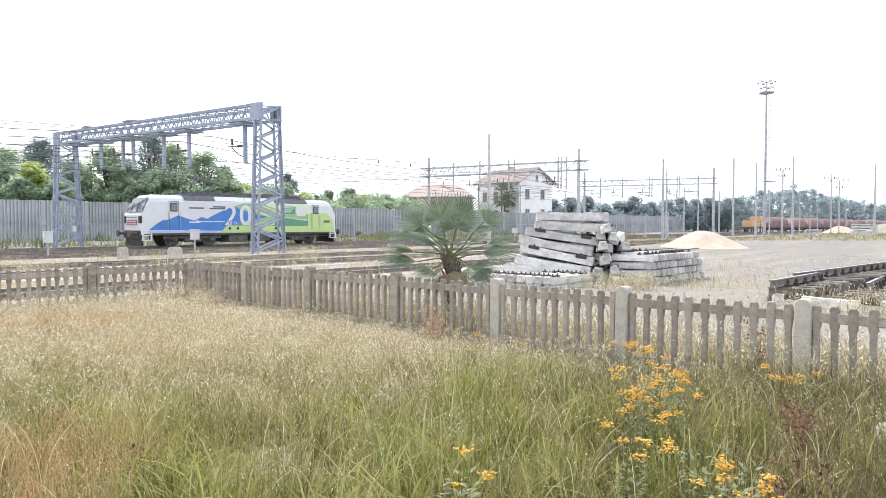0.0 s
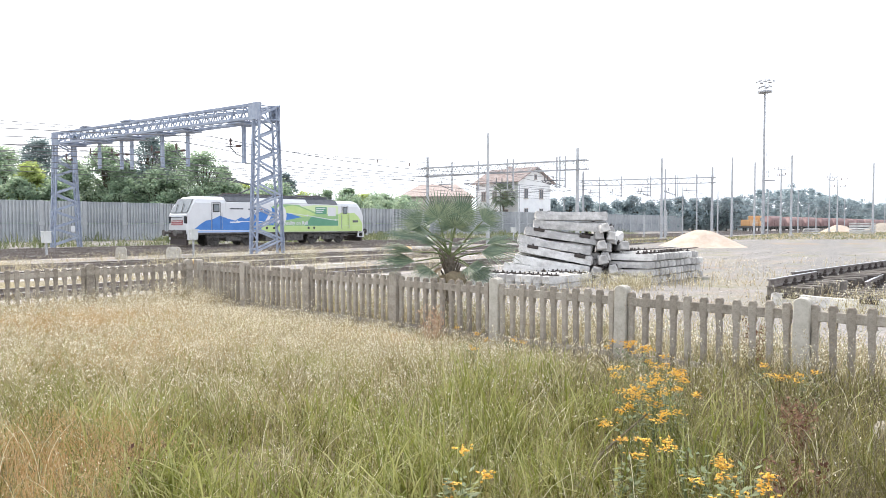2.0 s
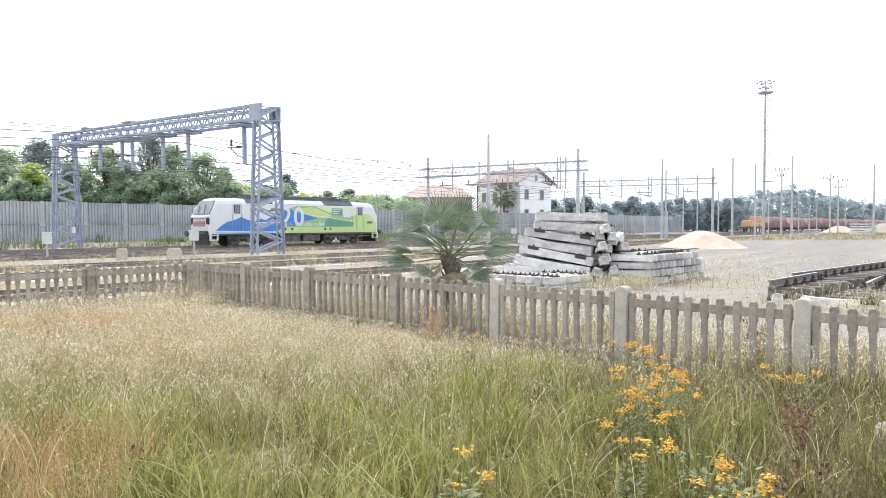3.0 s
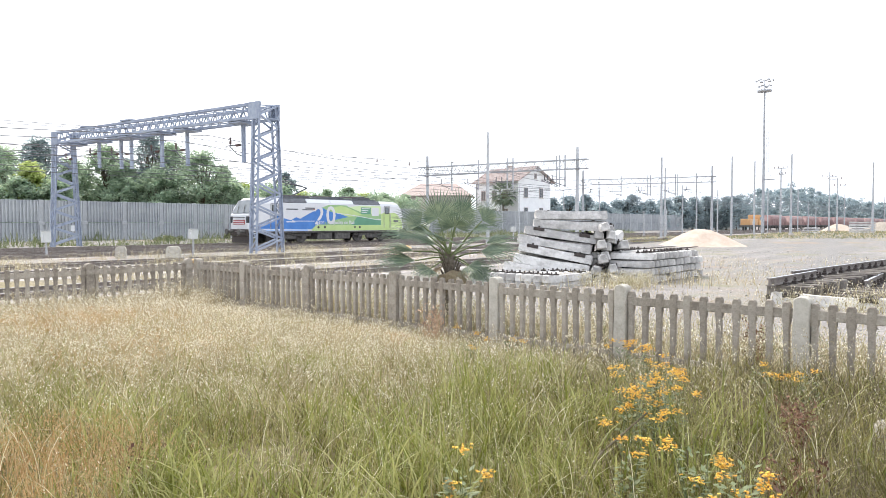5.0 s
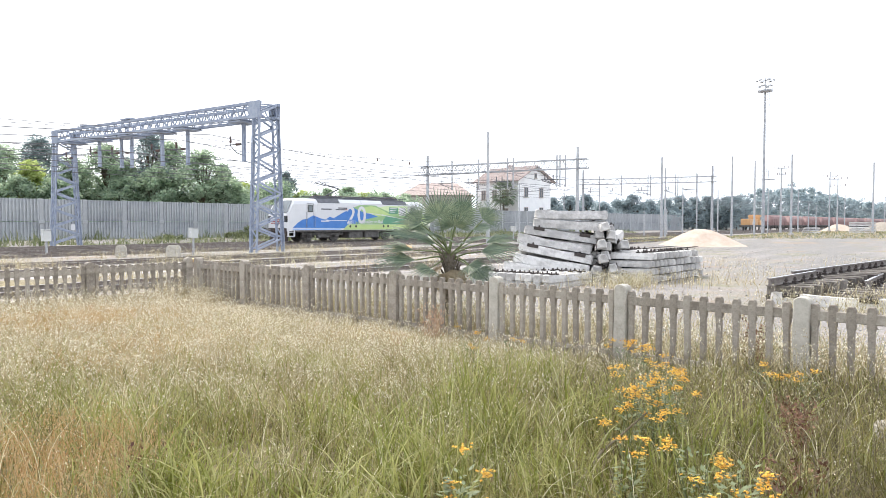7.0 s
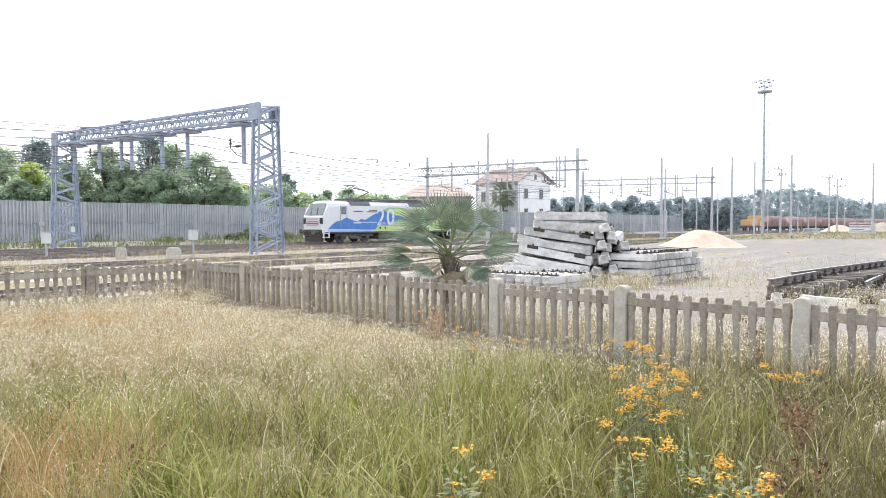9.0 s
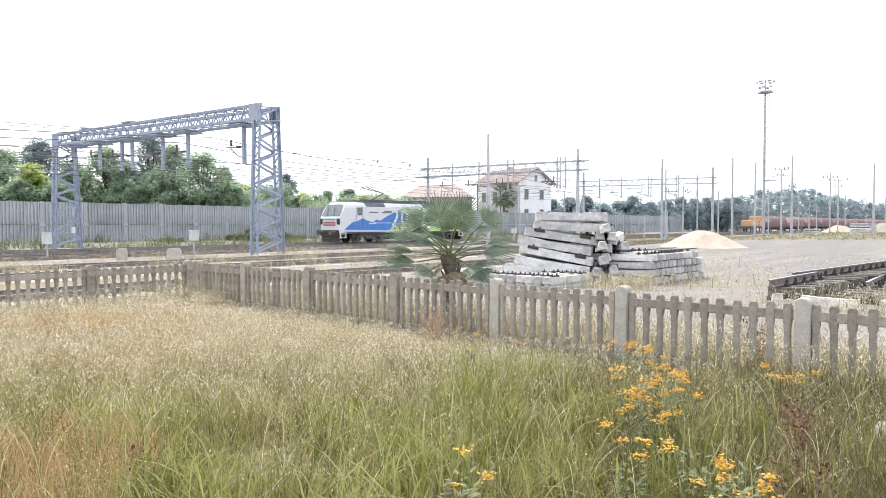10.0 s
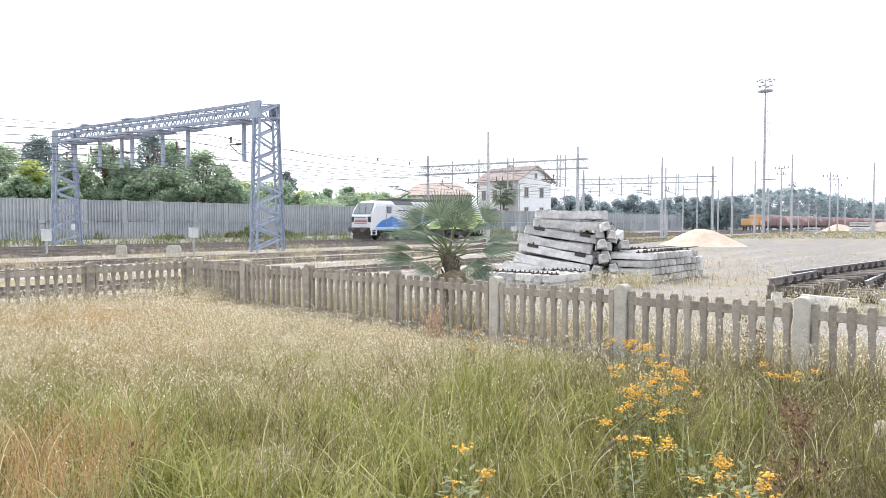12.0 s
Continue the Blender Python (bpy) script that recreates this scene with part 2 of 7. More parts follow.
def ground_material():
    """Earth, dry thatch in the meadow, gravel and ballast towards the tracks."""
    m = bpy.data.materials.new("yard_ground")
    m.use_nodes = True
    nt = m.node_tree
    b = nt.nodes["Principled BSDF"]
    geo = nt.nodes.new("ShaderNodeNewGeometry")

    def noise_of(scale, detail=6, rough=0.65):
        n = nt.nodes.new("ShaderNodeTexNoise")
        n.inputs["Scale"].default_value, n.inputs["Detail"].default_value, n.inputs["Roughness"].default_value = scale, detail, rough
        nt.links.new(geo.outputs["Position"], n.inputs["Vector"])
        return n

    def ramp_of(src, stops):
        r = nt.nodes.new("ShaderNodeValToRGB")
        e = r.color_ramp.elements
        e[0].position, e[0].color = stops[0][0], (*stops[0][1], 1)
        e[1].position, e[1].color = stops[-1][0], (*stops[-1][1], 1)
        for p, c in stops[1:-1]:
            e.new(p).color = (*c, 1)
        nt.links.new(src, r.inputs[0])
        return r

    def mix(f, a, c):
        x = nt.nodes.new("ShaderNodeMixRGB")
        nt.links.new(f, x.inputs[0])
        nt.links.new(a, x.inputs[1])
        nt.links.new(c, x.inputs[2])
        return x

    dirt = ramp_of(noise_of(0.9).outputs[0], [(0.3, (0.17, 0.155, 0.145)), (0.5, (0.24, 0.22, 0.205)), (0.7, (0.32, 0.295, 0.275))])
    stones = ramp_of(noise_of(14, 3).outputs[0], [(0.35, (0.13, 0.12, 0.115)), (0.5, (0.25, 0.235, 0.225)), (0.66, (0.42, 0.40, 0.385))])
    thatch = ramp_of(noise_of(9, 5).outputs[0], [(0.35, (0.09, 0.075, 0.035)), (0.5, (0.20, 0.165, 0.085)), (0.65, (0.36, 0.30, 0.19))])
    grit = ramp_of(noise_of(2.3).outputs[0], [(0.40, (0, 0, 0)), (0.6, (1, 1, 1))])
    yard = mix(grit.outputs[0], dirt.outputs[0], stones.outputs[0])
    tufts = ramp_of(noise_of(0.16).outputs[0], [(0.50, (0, 0, 0)), (0.60, (1, 1, 1))])
    sparse = ramp_of(noise_of(9, 5).outputs[0], [(0.35, (0.16, 0.145, 0.115)), (0.5, (0.24, 0.22, 0.175)), (0.65, (0.35, 0.32, 0.265))])
    yard = mix(tufts.outputs[0], yard.outputs[0], sparse.outputs[0])
    # wheel ruts and gravel bands drawn out along the tracks
    turn = nt.nodes.new("ShaderNodeVectorRotate")
    turn.rotation_type = "Z_AXIS"
    turn.inputs["Angle"].default_value = -radians(TA)
    nt.links.new(geo.outputs["Position"], turn.inputs["Vector"])
    draw = nt.nodes.new("ShaderNodeVectorMath")
    draw.operation = "MULTIPLY"
    draw.inputs[1].default_value = (0.045, 0.55, 1.0)
    nt.links.new(turn.outputs[0], draw.inputs[0])
    rut = nt.nodes.new("ShaderNodeTexNoise")
    rut.inputs["Scale"].default_value, rut.inputs["Detail"].default_value, rut.inputs["Roughness"].default_value = 1.0, 7, 0.7
    nt.links.new(draw.outputs[0], rut.inputs["Vector"])
    dark = ramp_of(noise_of(16, 3).outputs[0], [(0.35, (0.11, 0.105, 0.10)), (0.5, (0.19, 0.18, 0.172)), (0.65, (0.31, 0.298, 0.285))])
    way = nt.nodes.new("ShaderNodeSeparateXYZ")
    nt.links.new(turn.outputs[0], way.inputs[0])
    road = nt.nodes.new("ShaderNodeMapRange")
    road.inputs[1].default_value, road.inputs[2].default_value, road.inputs[3].default_value = 19.0, 30.0, 0.12
    nt.links.new(way.outputs[0], road.inputs[0])
    gate = nt.nodes.new("ShaderNodeMath")
    gate.operation = "MULTIPLY"
    nt.links.new(ramp_of(rut.outputs[0], [(0.43, (0, 0, 0)), (0.52, (1, 1, 1))]).outputs[0], gate.inputs[0])
    nt.links.new(road.outputs[0], gate.inputs[1])
    yard = mix(gate.outputs[0], yard.outputs[0], dark.outputs[0])
    rust = ramp_of(noise_of(6, 5).outputs[0], [(0.35, (0.19, 0.135, 0.095)), (0.65, (0.36, 0.275, 0.205))])
    yard = mix(ramp_of(noise_of(0.23, 4).outputs[0], [(0.56, (0, 0, 0)), (0.66, (0.8, 0.8, 0.8))]).outputs[0], yard.outputs[0], rust.outputs[0])
    moss = ramp_of(noise_of(7, 5).outputs[0], [(0.35, (0.11, 0.115, 0.06)), (0.65, (0.25, 0.245, 0.15))])
    yard = mix(ramp_of(noise_of(0.33, 6).outputs[0], [(0.57, (0, 0, 0)), (0.64, (0.75, 0.75, 0.75))]).outputs[0], yard.outputs[0], moss.outputs[0])
    # the meadow before the fence: nearer than the fence line across the tracks
    d = nt.nodes.new("ShaderNodeVectorMath")
    d.operation = "DOT_PRODUCT"
    d.inputs[1].default_value = (TX, TY, 0)
    nt.links.new(geo.outputs["Position"], d.inputs[0])
    s = nt.nodes.new("ShaderNodeMapRange")
    s.inputs[1].default_value, s.inputs[2].default_value = 6.5, 9.5
    nt.links.new(d.outputs["Value"], s.inputs[0])
    full = mix(s.outputs[0], thatch.outputs[0], yard.outputs[0])
    nt.links.new(full.outputs[0], b.inputs["Base Color"])
    b.inputs["Roughness"].default_value = 0.95
    bu = nt.nodes.new("ShaderNodeBump")
    bu.inputs["Strength"].default_value, bu.inputs["Distance"].default_value = 0.6, 0.05
    nt.links.new(noise_of(11, 5).outputs[0], bu.inputs["Height"])
    nt.links.new(bu.outputs[0], b.inputs["Normal"])
    return m


GROUND = ground_material()
BALLAST = material("rusty_grey_ballast", [(0.24, 0.215, 0.20), (0.38, 0.35, 0.33), (0.56, 0.53, 0.50)], 0.95, 3, 0.8, fine=18)

# ---- building helpers ----
def part(name, bm, mat, parent=None, label="", smooth=False):
    """Links a bmesh as one mesh object, under a thing or a part if one is given."""
    me = bpy.data.meshes.new(name)
    bm.normal_update()
    bm.to_mesh(me)
    bm.free()
    return mesh_part(name, me, mat, parent, label, smooth)


def mesh_part(name, me, mat, parent=None, label="", smooth=False):
    me.materials.clear()
    for m in (mat if isinstance(mat, (list, tuple)) else [mat]):
        me.materials.append(m)
    if smooth:
        me.polygons.foreach_set("use_smooth", [True] * len(me.polygons))
    ob = new(name, me)
    if parent:
        ob.parent = parent
    if label:
        ob["label"] = label
    return ob


def thing(name, m, label, category, group="", kind=""):
    ob = new(name)
    ob.empty_display_size = 0.2
    ob.matrix_world = m
    return tagged(ob, label, category, group, kind)


def box(bm, x0, x1, y0, y1, z0, z1, bevel=0.0, m=None):
    """A block with worn edges, added to bm."""
    mat = Matrix.Translation(((x0 + x1) / 2, (y0 + y1) / 2, (z0 + z1) / 2)) @ Matrix.Diagonal((x1 - x0, y1 - y0, z1 - z0, 1))
    r = bmesh.ops.create_cube(bm, size=1, matrix=mat)
    vs = r["verts"]
    if bevel:
        es = list({e for v in vs for e in v.link_edges})
        out = bmesh.ops.bevel(bm, geom=es, offset=bevel, segments=1, affect="EDGES", profile=0.5)
        vs = list({v for f in out["faces"] for v in f.verts} | {v for v in vs if v.is_valid})
    if m is not None:
        bmesh.ops.transform(bm, matrix=m, verts=vs)
    return vs


def rod(bm, a, b, r0, r1=None, n=8):
    """A round bar from a to b."""
    a, b = Vector(a), Vector(b)
    d = b - a
    m = Matrix.Translation((a + b) / 2) @ d.to_track_quat("Z", "Y").to_matrix().to_4x4()
    bmesh.ops.create_cone(bm, cap_ends=True, segments=n, radius1=r0, radius2=r0 if r1 is None else r1, depth=d.length, matrix=m)


def bar(bm, a, b, w, h=None, up=(0, 0, 1)):
    """A square bar from a to b, w wide and h deep."""
    a, b = Vector(a), Vector(b)
    d = b - a
    zax = d.normalized()
    xax = Vector(up).cross(zax)
    if xax.length < 1e-4:
        xax = Vector((1, 0, 0))
    xax.normalize()
    yax = zax.cross(xax)
    r = Matrix((xax, yax, zax)).transposed().to_4x4()
    bmesh.ops.create_cube(bm, size=1, matrix=Matrix.Translation((a + b) / 2) @ r @ Matrix.Diagonal((w, h or w, d.length, 1)))


def prism(bm, outline, y0, y1):
    """Extrudes an outline of (x, z) from y0 to y1."""
    a = [bm.verts.new((x, y0, z)) for x, z in outline]
    b = [bm.verts.new((x, y1, z)) for x, z in outline]
    n = len(a)
    bm.faces.new(a)
    bm.faces.new(b[::-1])
    for i in range(n):
        bm.faces.new((a[i], b[i], b[(i + 1) % n], a[(i + 1) % n]))


def flat(name, verts, faces, mat, parent=None, label="", smooth=False):
    me = bpy.data.meshes.new(name)
    me.from_pydata(verts, [], faces)
    me.update()
    return mesh_part(name, me, mat, parent, label, smooth)


def writing(text, size, m, mat, parent, name, bold=0.0):
    """Letters of the built-in font as a thin mesh."""
    cu = bpy.data.curves.new(name, "FONT")
    cu.body, cu.size, cu.extrude, cu.offset, cu.resolution_u = text, size, 0.003, bold, 3
    tmp = bpy.data.objects.new(name, cu)
    scene.collection.objects.link(tmp)
    me = bpy.data.meshes.new_from_object(tmp.evaluated_get(bpy.context.evaluated_depsgraph_get()))
    bpy.data.objects.remove(tmp)
    me.transform(m)
    return mesh_part(name, me, mat, parent)


# ---- ground, tracks, barrier ----
def build_ground():
    def spread(n, near, far):
        a = np.linspace(-1, 1, n)
        return np.sign(a) * (near * np.abs(a) + (far - near) * np.abs(a) ** 9)
    xs, ys = spread(121, 90, 3500), spread(121, 90, 3500) + 20
    verts = [(x, y, ground_z(x, y) + (0.03 * noise.noise((x * 0.7, y * 0.7, 0)) if abs(x) < 60 and abs(y) < 80 else 0)) for y in ys for x in xs]
    n = len(xs)
    faces = [(j * n + i, j * n + i + 1, (j + 1) * n + i + 1, (j + 1) * n + i) for j in range(len(ys) - 1) for i in range(n - 1)]
    g = flat("ground", verts, faces, GROUND, smooth=True)
    tagged(g, "dry yard ground of earth, gravel and thatch", "ground", kind="structure")


TRACKS = (-18.7, -25.5, -30.5, -39.6, -44.0, -48.43, -52.8)
RAIL_OUTLINE = ((-0.07, -0.17), (0.07, -0.17), (0.07, -0.155), (0.012, -0.135), (0.012, -0.045), (0.036, -0.03), (0.036, 0), (-0.036, 0), (-0.036, -0.03), (-0.012, -0.045), (-0.012, -0.135), (-0.07, -0.155))


def rail_mesh(length):
    bm = bmesh.new()
    prism(bm, RAIL_OUTLINE, 0, length)
    me = bpy.data.meshes.new("rail")
    bm.normal_update()
    bm.faces.ensure_lookup_table()
    bm.to_mesh(me)
    bm.free()
    me.materials.append(RAIL_SIDE)
    me.materials.append(RAIL_TOP)
    for p in me.polygons:
        if p.normal.z > 0.9 and p.center.z > -0.01:
            p.material_index = 1
    return me


def build_tracks():
    rng = random.Random(3)
    me = rail_mesh(560)
    for v in TRACKS:
        top = RAIL
        u0 = -60
        tr = thing("railway_track", Matrix.Translation(uv(u0, v, top)) @ pose(0, 0, 0, 0, 0, TA - 90), "railway track with rusty rails on sleepers in grey ballast", "railway track", "tracks of the yard", "structure")
        for side in (-0.755, 0.755):
            r = new("rail", me)
            r.parent = tr
            r.location = (side, 0, 0)
        # ballast bed with sloping shoulders
        vs, fs = [], []
        k = 281
        for i in range(k):
            y = i * 2.0
            for x, z in ((-2.3, -0.3), (-1.6, -0.16), (0, -0.165), (1.6, -0.16), (2.3, -0.3)):
                vs.append((x + rng.uniform(-0.06, 0.06), y, z + rng.uniform(-0.012, 0.012)))
        for i in range(k - 1):
            for j in range(4):
                a = i * 5 + j
                fs.append((a, a + 1, a + 6, a + 5))
        flat("ballast_bed", vs, fs, BALLAST, tr)
        vs, fs = [], []
        for i in range(int(260 / 0.6)):
            y = i * 0.6 + rng.uniform(-0.02, 0.02)
            b = len(vs)
            z1 = -0.15
            vs += [(-1.2, y - 0.12, -0.3), (1.2, y - 0.12, -0.3), (1.2, y + 0.12, -0.3), (-1.2, y + 0.12, -0.3), (-1.2, y - 0.11, z1), (1.2, y - 0.11, z1), (1.2, y + 0.11, z1), (-1.2, y + 0.11, z1)]
            fs += [(b + 4, b + 5, b + 6, b + 7), (b, b + 1, b + 5, b + 4), (b + 1, b + 2, b + 6, b + 5), (b + 2, b + 3, b + 7, b + 6), (b + 3, b, b + 4, b + 7)]
        sl = flat("sleepers", vs, fs, CONCRETE_OLD, tr)
        sl["kind"] = "stuff"


def barrier_run(a, b, height, module, label):
    """A noise barrier of ribbed panels between posts, from a to b."""
    a, b = Vector(a), Vector(b)
    length = (b - a).length
    ang = math.degrees(math.atan2(b.y - a.y, b.x - a.x))
    wall = thing("noise_barrier", Matrix.Translation((a.x, a.y, 0.0)) @ pose(0, 0, 0, 0, 0, ang), label, "noise barrier", "", "structure")
    n = int(length / module)
    step = length / n
    half = height / 2

    def ribbed(z0, z1, ribs):
        vs, fs = [], []
        pts = []
        w = (step - 0.36) / ribs
        for i in range(ribs):
            x = 0.18 + i * w
            pts += [(x, 0.0), (x + w * 0.45, 0.0), (x + w * 0.55, -0.11), (x + w * 0.95, -0.11)]
        pts.append((step - 0.18, 0.0))
        for x, y in pts:
            vs += [(x, y, z0), (x, y, z1)]
        for i in range(len(pts) - 1):
            fs.append((2 * i, 2 * i + 2, 2 * i + 3, 2 * i + 1))
        k = len(vs)
        vs += [(0.18, 0.1, z0), (0.18, 0.1, z1), (step - 0.18, 0.1, z0), (step - 0.18, 0.1, z1)]
        fs += [(k, k + 1, k + 3, k + 2), (2 * len(pts) - 1, k + 3, k + 1, 1)]
        me = bpy.data.meshes.new("barrier_panel")
        me.from_pydata(vs, [], fs)
        me.materials.append(BARRIER)
        return me
    low, high = ribbed(0, half - 0.02, 12), ribbed(half + 0.02, height, 12)
    bm = bmesh.new()
    box(bm, -0.17, 0.17, -0.14, 0.16, 0, height + 0.03, 0.02)
    box(bm, -0.25, 0.25, -0.19, 0.1, half - 0.2, half + 0.12, 0.02)
    bm.normal_update()
    pm = bpy.data.meshes.new("barrier_post")
    bm.to_mesh(pm)
    bm.free()
    pm.materials.append(BARRIER_POST)
    for i in range(n + 1):
        o = new("barrier_post", pm)
        o.parent, o.location = wall, (i * step, 0, 0)
        if i < n:
            for me in (low, high):
                o = new("barrier_panel", me)
                o.parent, o.location = wall, (i * step, 0, 0)


build_ground()
build_tracks()
barrier_run(uv(-44.12, -66), uv(166.13, -66), 4.0, 3.62, "grey ribbed concrete noise barrier with pale posts beside the tracks")


# ---- concrete fence round the meadow ----
def picket_mesh(h=0.93):
    """A cast picket: narrow shaft, a shoulder under the rail and a stub with a rounded top."""
    out = [(-0.030, 0), (0.030, 0), (0.030, h - 0.25), (0.042, h - 0.205), (0.042, h - 0.03), (0.028, h), (-0.028, h), (-0.042, h - 0.03), (-0.042, h - 0.205), (-0.030, h - 0.25)]
    bm = bmesh.new()
    prism(bm, out, -0.035, 0.035)
    bmesh.ops.recalc_face_normals(bm, faces=bm.faces)
    bmesh.ops.bevel(bm, geom=[e for e in bm.edges if abs(e.verts[0].co.y - e.verts[1].co.y) < 1e-4], offset=0.008, segments=1, affect="EDGES")
    me = bpy.data.meshes.new("picket")
    bm.normal_update()
    bm.to_mesh(me)
    bm.free()
    me.materials.append(CONCRETE_OLD)
    return me


def build_fence(name_label, posts, count, pale, group):
    rng = random.Random(len(posts))
    pk = picket_mesh()
    a, b = Vector((*posts[0], 0)), Vector((*posts[-1], 0))
    ang = math.degrees(math.atan2(b.y - a.y, b.x - a.x))
    f = thing("fence", Matrix.Translation(a) @ pose(0, 0, 0, 0, 0, ang), name_label, "fence", group)
    at = [(Vector((*p, 0)) - a).length for p in posts]
    for i, x in enumerate(at):
        bm = bmesh.new()
        h = 1.0
        prism(bm, [(-0.078, -0.1), (0.078, -0.1)] + [(0.078 * math.cos(q * math.pi / 8), h - 0.05 + 0.05 * math.sin(q * math.pi / 8)) for q in range(9)], -0.075, 0.075)
        bmesh.ops.recalc_face_normals(bm, faces=bm.faces)
        bmesh.ops.bevel(bm, geom=list(bm.edges), offset=0.008, segments=1, affect="EDGES")
        p = part("fence_post", bm, CONCRETE_POST if pale[i] else CONCRETE_OLD, f, "pale concrete post" if pale[i] else "")
        p.matrix_basis = pose(x, 0, rng.uniform(-0.01, 0.01), rng.uniform(-1, 1), rng.uniform(-1, 1), 0)
        if i == len(at) - 1:
            break
        w = at[i + 1] - x
        for z, t in ((0.81, 0.052), (0.14, 0.03)):
            bm = bmesh.new()
            box(bm, 0.07, w - 0.07, -0.028, 0.028, z - t, z + t, 0.006)
            r = part("fence_rail", bm, CONCRETE_OLD, f)
            r.location = (x, 0, 0)
        n = max(2, round(count * w / 1.98))
        for j in range(n):
            o = new("picket", pk)
            o.parent = f
            o.matrix_basis = pose(x + w * (j + 0.75) / (n + 0.5), rng.uniform(-0.004, 0.004), rng.uniform(-0.012, 0.008), rng.uniform(-0.6, 0.6), rng.uniform(-0.7, 0.7), rng.uniform(-2, 2))


FENCE_V = (-14.13, -12.23, -10.1, -7.8, -5.76, -3.81, -1.78, 0.15, 2.1, 4.1, 6.1)
build_fence("weathered grey concrete picket fence with pale posts", [uv(7.7, v)[:2] for v in FENCE_V], 11, (0, 0, 0, 0, 1, 1, 1, 1, 1, 1, 1), "fences of the meadow")
build_fence("weathered concrete picket fence overgrown with dry grass", [uv(u, -14.2)[:2] for u in (7.5, 5.4, 3.5, 1.5, -0.5, -2.5)], 11, (0, 0, 0, 0, 0, 0), "fences of the meadow")

# ---- catenary portals, poles and wires ----
def lattice_leg(parent, x, h, w, d0, d1):
    """A lattice tower, narrow along the beam (w) and tapering across it (d0 to d1), with laced faces."""
    def corner(sx, sy, z):
        return Vector((x + sx * w / 2, sy * (d0 + (d1 - d0) * z / h) / 2, z))

    for sx in (-1, 1):
        for sy in (-1, 1):
            bm = bmesh.new()
            a, b = corner(sx, sy, 0), corner(sx, sy, h)
            bar(bm, a, b, 0.17, 0.03)
            bar(bm, a - Vector((sx * 0.07, sy * 0.07, 0)), b - Vector((sx * 0.07, sy * 0.07, 0)), 0.03, 0.17)
            part("leg", bm, STEEL_BLUE, parent)
    n = 13
    for k in range(n):
        za, zb = 0.25 + (h - 0.3) * k / n, 0.25 + (h - 0.3) * (k + 1) / n
        for sx in (-1, 1):
            f = 1 if k % 2 else -1
            bm = bmesh.new()
            bar(bm, corner(sx, -f, za), corner(sx, f, zb), 0.04, 0.12)
            part("brace", bm, STEEL_BLUE, parent)
        for sy in (-1, 1):
            f = 1 if k % 2 else -1
            bm = bmesh.new()
            bar(bm, corner(-f, sy, za), corner(f, sy, zb), 0.08, 0.03)
            part("brace", bm, STEEL_BLUE, parent)
    bm = bmesh.new()
    box(bm, x - w / 2 - 0.3, x + w / 2 + 0.3, -d0 / 2 - 0.25, d0 / 2 + 0.25, -0.35, 0.08, 0.03)
    part("footing", bm, CONCRETE, parent, "concrete footing")


def lattice_beam(parent, x0, x1, y, z0, z1, depth, mat, panel, chord=0.1, brace=0.055):
    for yy in (y - depth / 2, y + depth / 2):
        for z in (z0, z1):
            bm = bmesh.new()
            bar(bm, (x0, yy, z), (x1, yy, z), chord)
            part("beam_chord", bm, mat, parent)
    bm = bmesh.new()
    n = max(2, round((x1 - x0) / panel))
    s = (x1 - x0) / n
    for i in range(n):
        xa = x0 + i * s
        for yy in (y - depth / 2, y + depth / 2):
            bar(bm, (xa, yy, z0), (xa + s / 2, yy, z1), brace)
            bar(bm, (xa + s / 2, yy, z1), (xa + s, yy, z0), brace)
        for z in (z0, z1):
            bar(bm, (xa, y - depth / 2, z), (xa + s, y + depth / 2, z), brace)
    part("beam_bracing", bm, mat, parent)["kind"] = "stuff"


def dropper(parent, x, z0, z1, mat, arm=1.7):
    """A hanging post under a beam with its cantilever arm, registration tube and insulators."""
    bm = bmesh.new()
    box(bm, x - 0.1, x + 0.1, -0.09, 0.09, z1, z0)
    for zz in (z0 - 0.05, z0 + 0.06):
        box(bm, x - 0.55, x + 0.55, -0.75, 0.75, zz - 0.04, zz + 0.04)
    box(bm, x - 0.14, x + 0.14, -0.13, 0.13, z1 - 0.03, z1)
    part("hanging_post", bm, mat, parent)
    bm = bmesh.new()
    za = z1 + 1.05
    rod(bm, (x + 0.1, 0, za), (x + arm, 0, za + 0.02), 0.035, n=6)
    rod(bm, (x + arm * 0.72, 0, za), (x + arm * 0.72, 0, za + 0.55), 0.03, n=6)
    rod(bm, (x + 0.1, 0, z1 + 0.35), (x + arm * 0.4, 0, z1 + 0.55), 0.035, n=6)
    rod(bm, (x + arm * 0.4, 0, z1 + 0.55), (x + arm * 0.75, 0, za - 0.02), 0.035, n=6)
    part("bracket", bm, WIRE, parent, "dark steel cantilever")
    for start, way in (((x + 0.32, 0, za), (1, 0, 0)), ((x + arm * 0.72, 0, za + 0.12), (0, 0, 1))):
        bm = bmesh.new()
        start, way = Vector(start), Vector(way)
        rod(bm, start, start + way * 0.36, 0.05, n=8)
        for k in range(5):
            rod(bm, start + way * 0.08 * k, start + way * (0.08 * k + 0.04), 0.085, n=8)
        part("insulator", bm, INSULATOR, parent, "brown ribbed insulator")


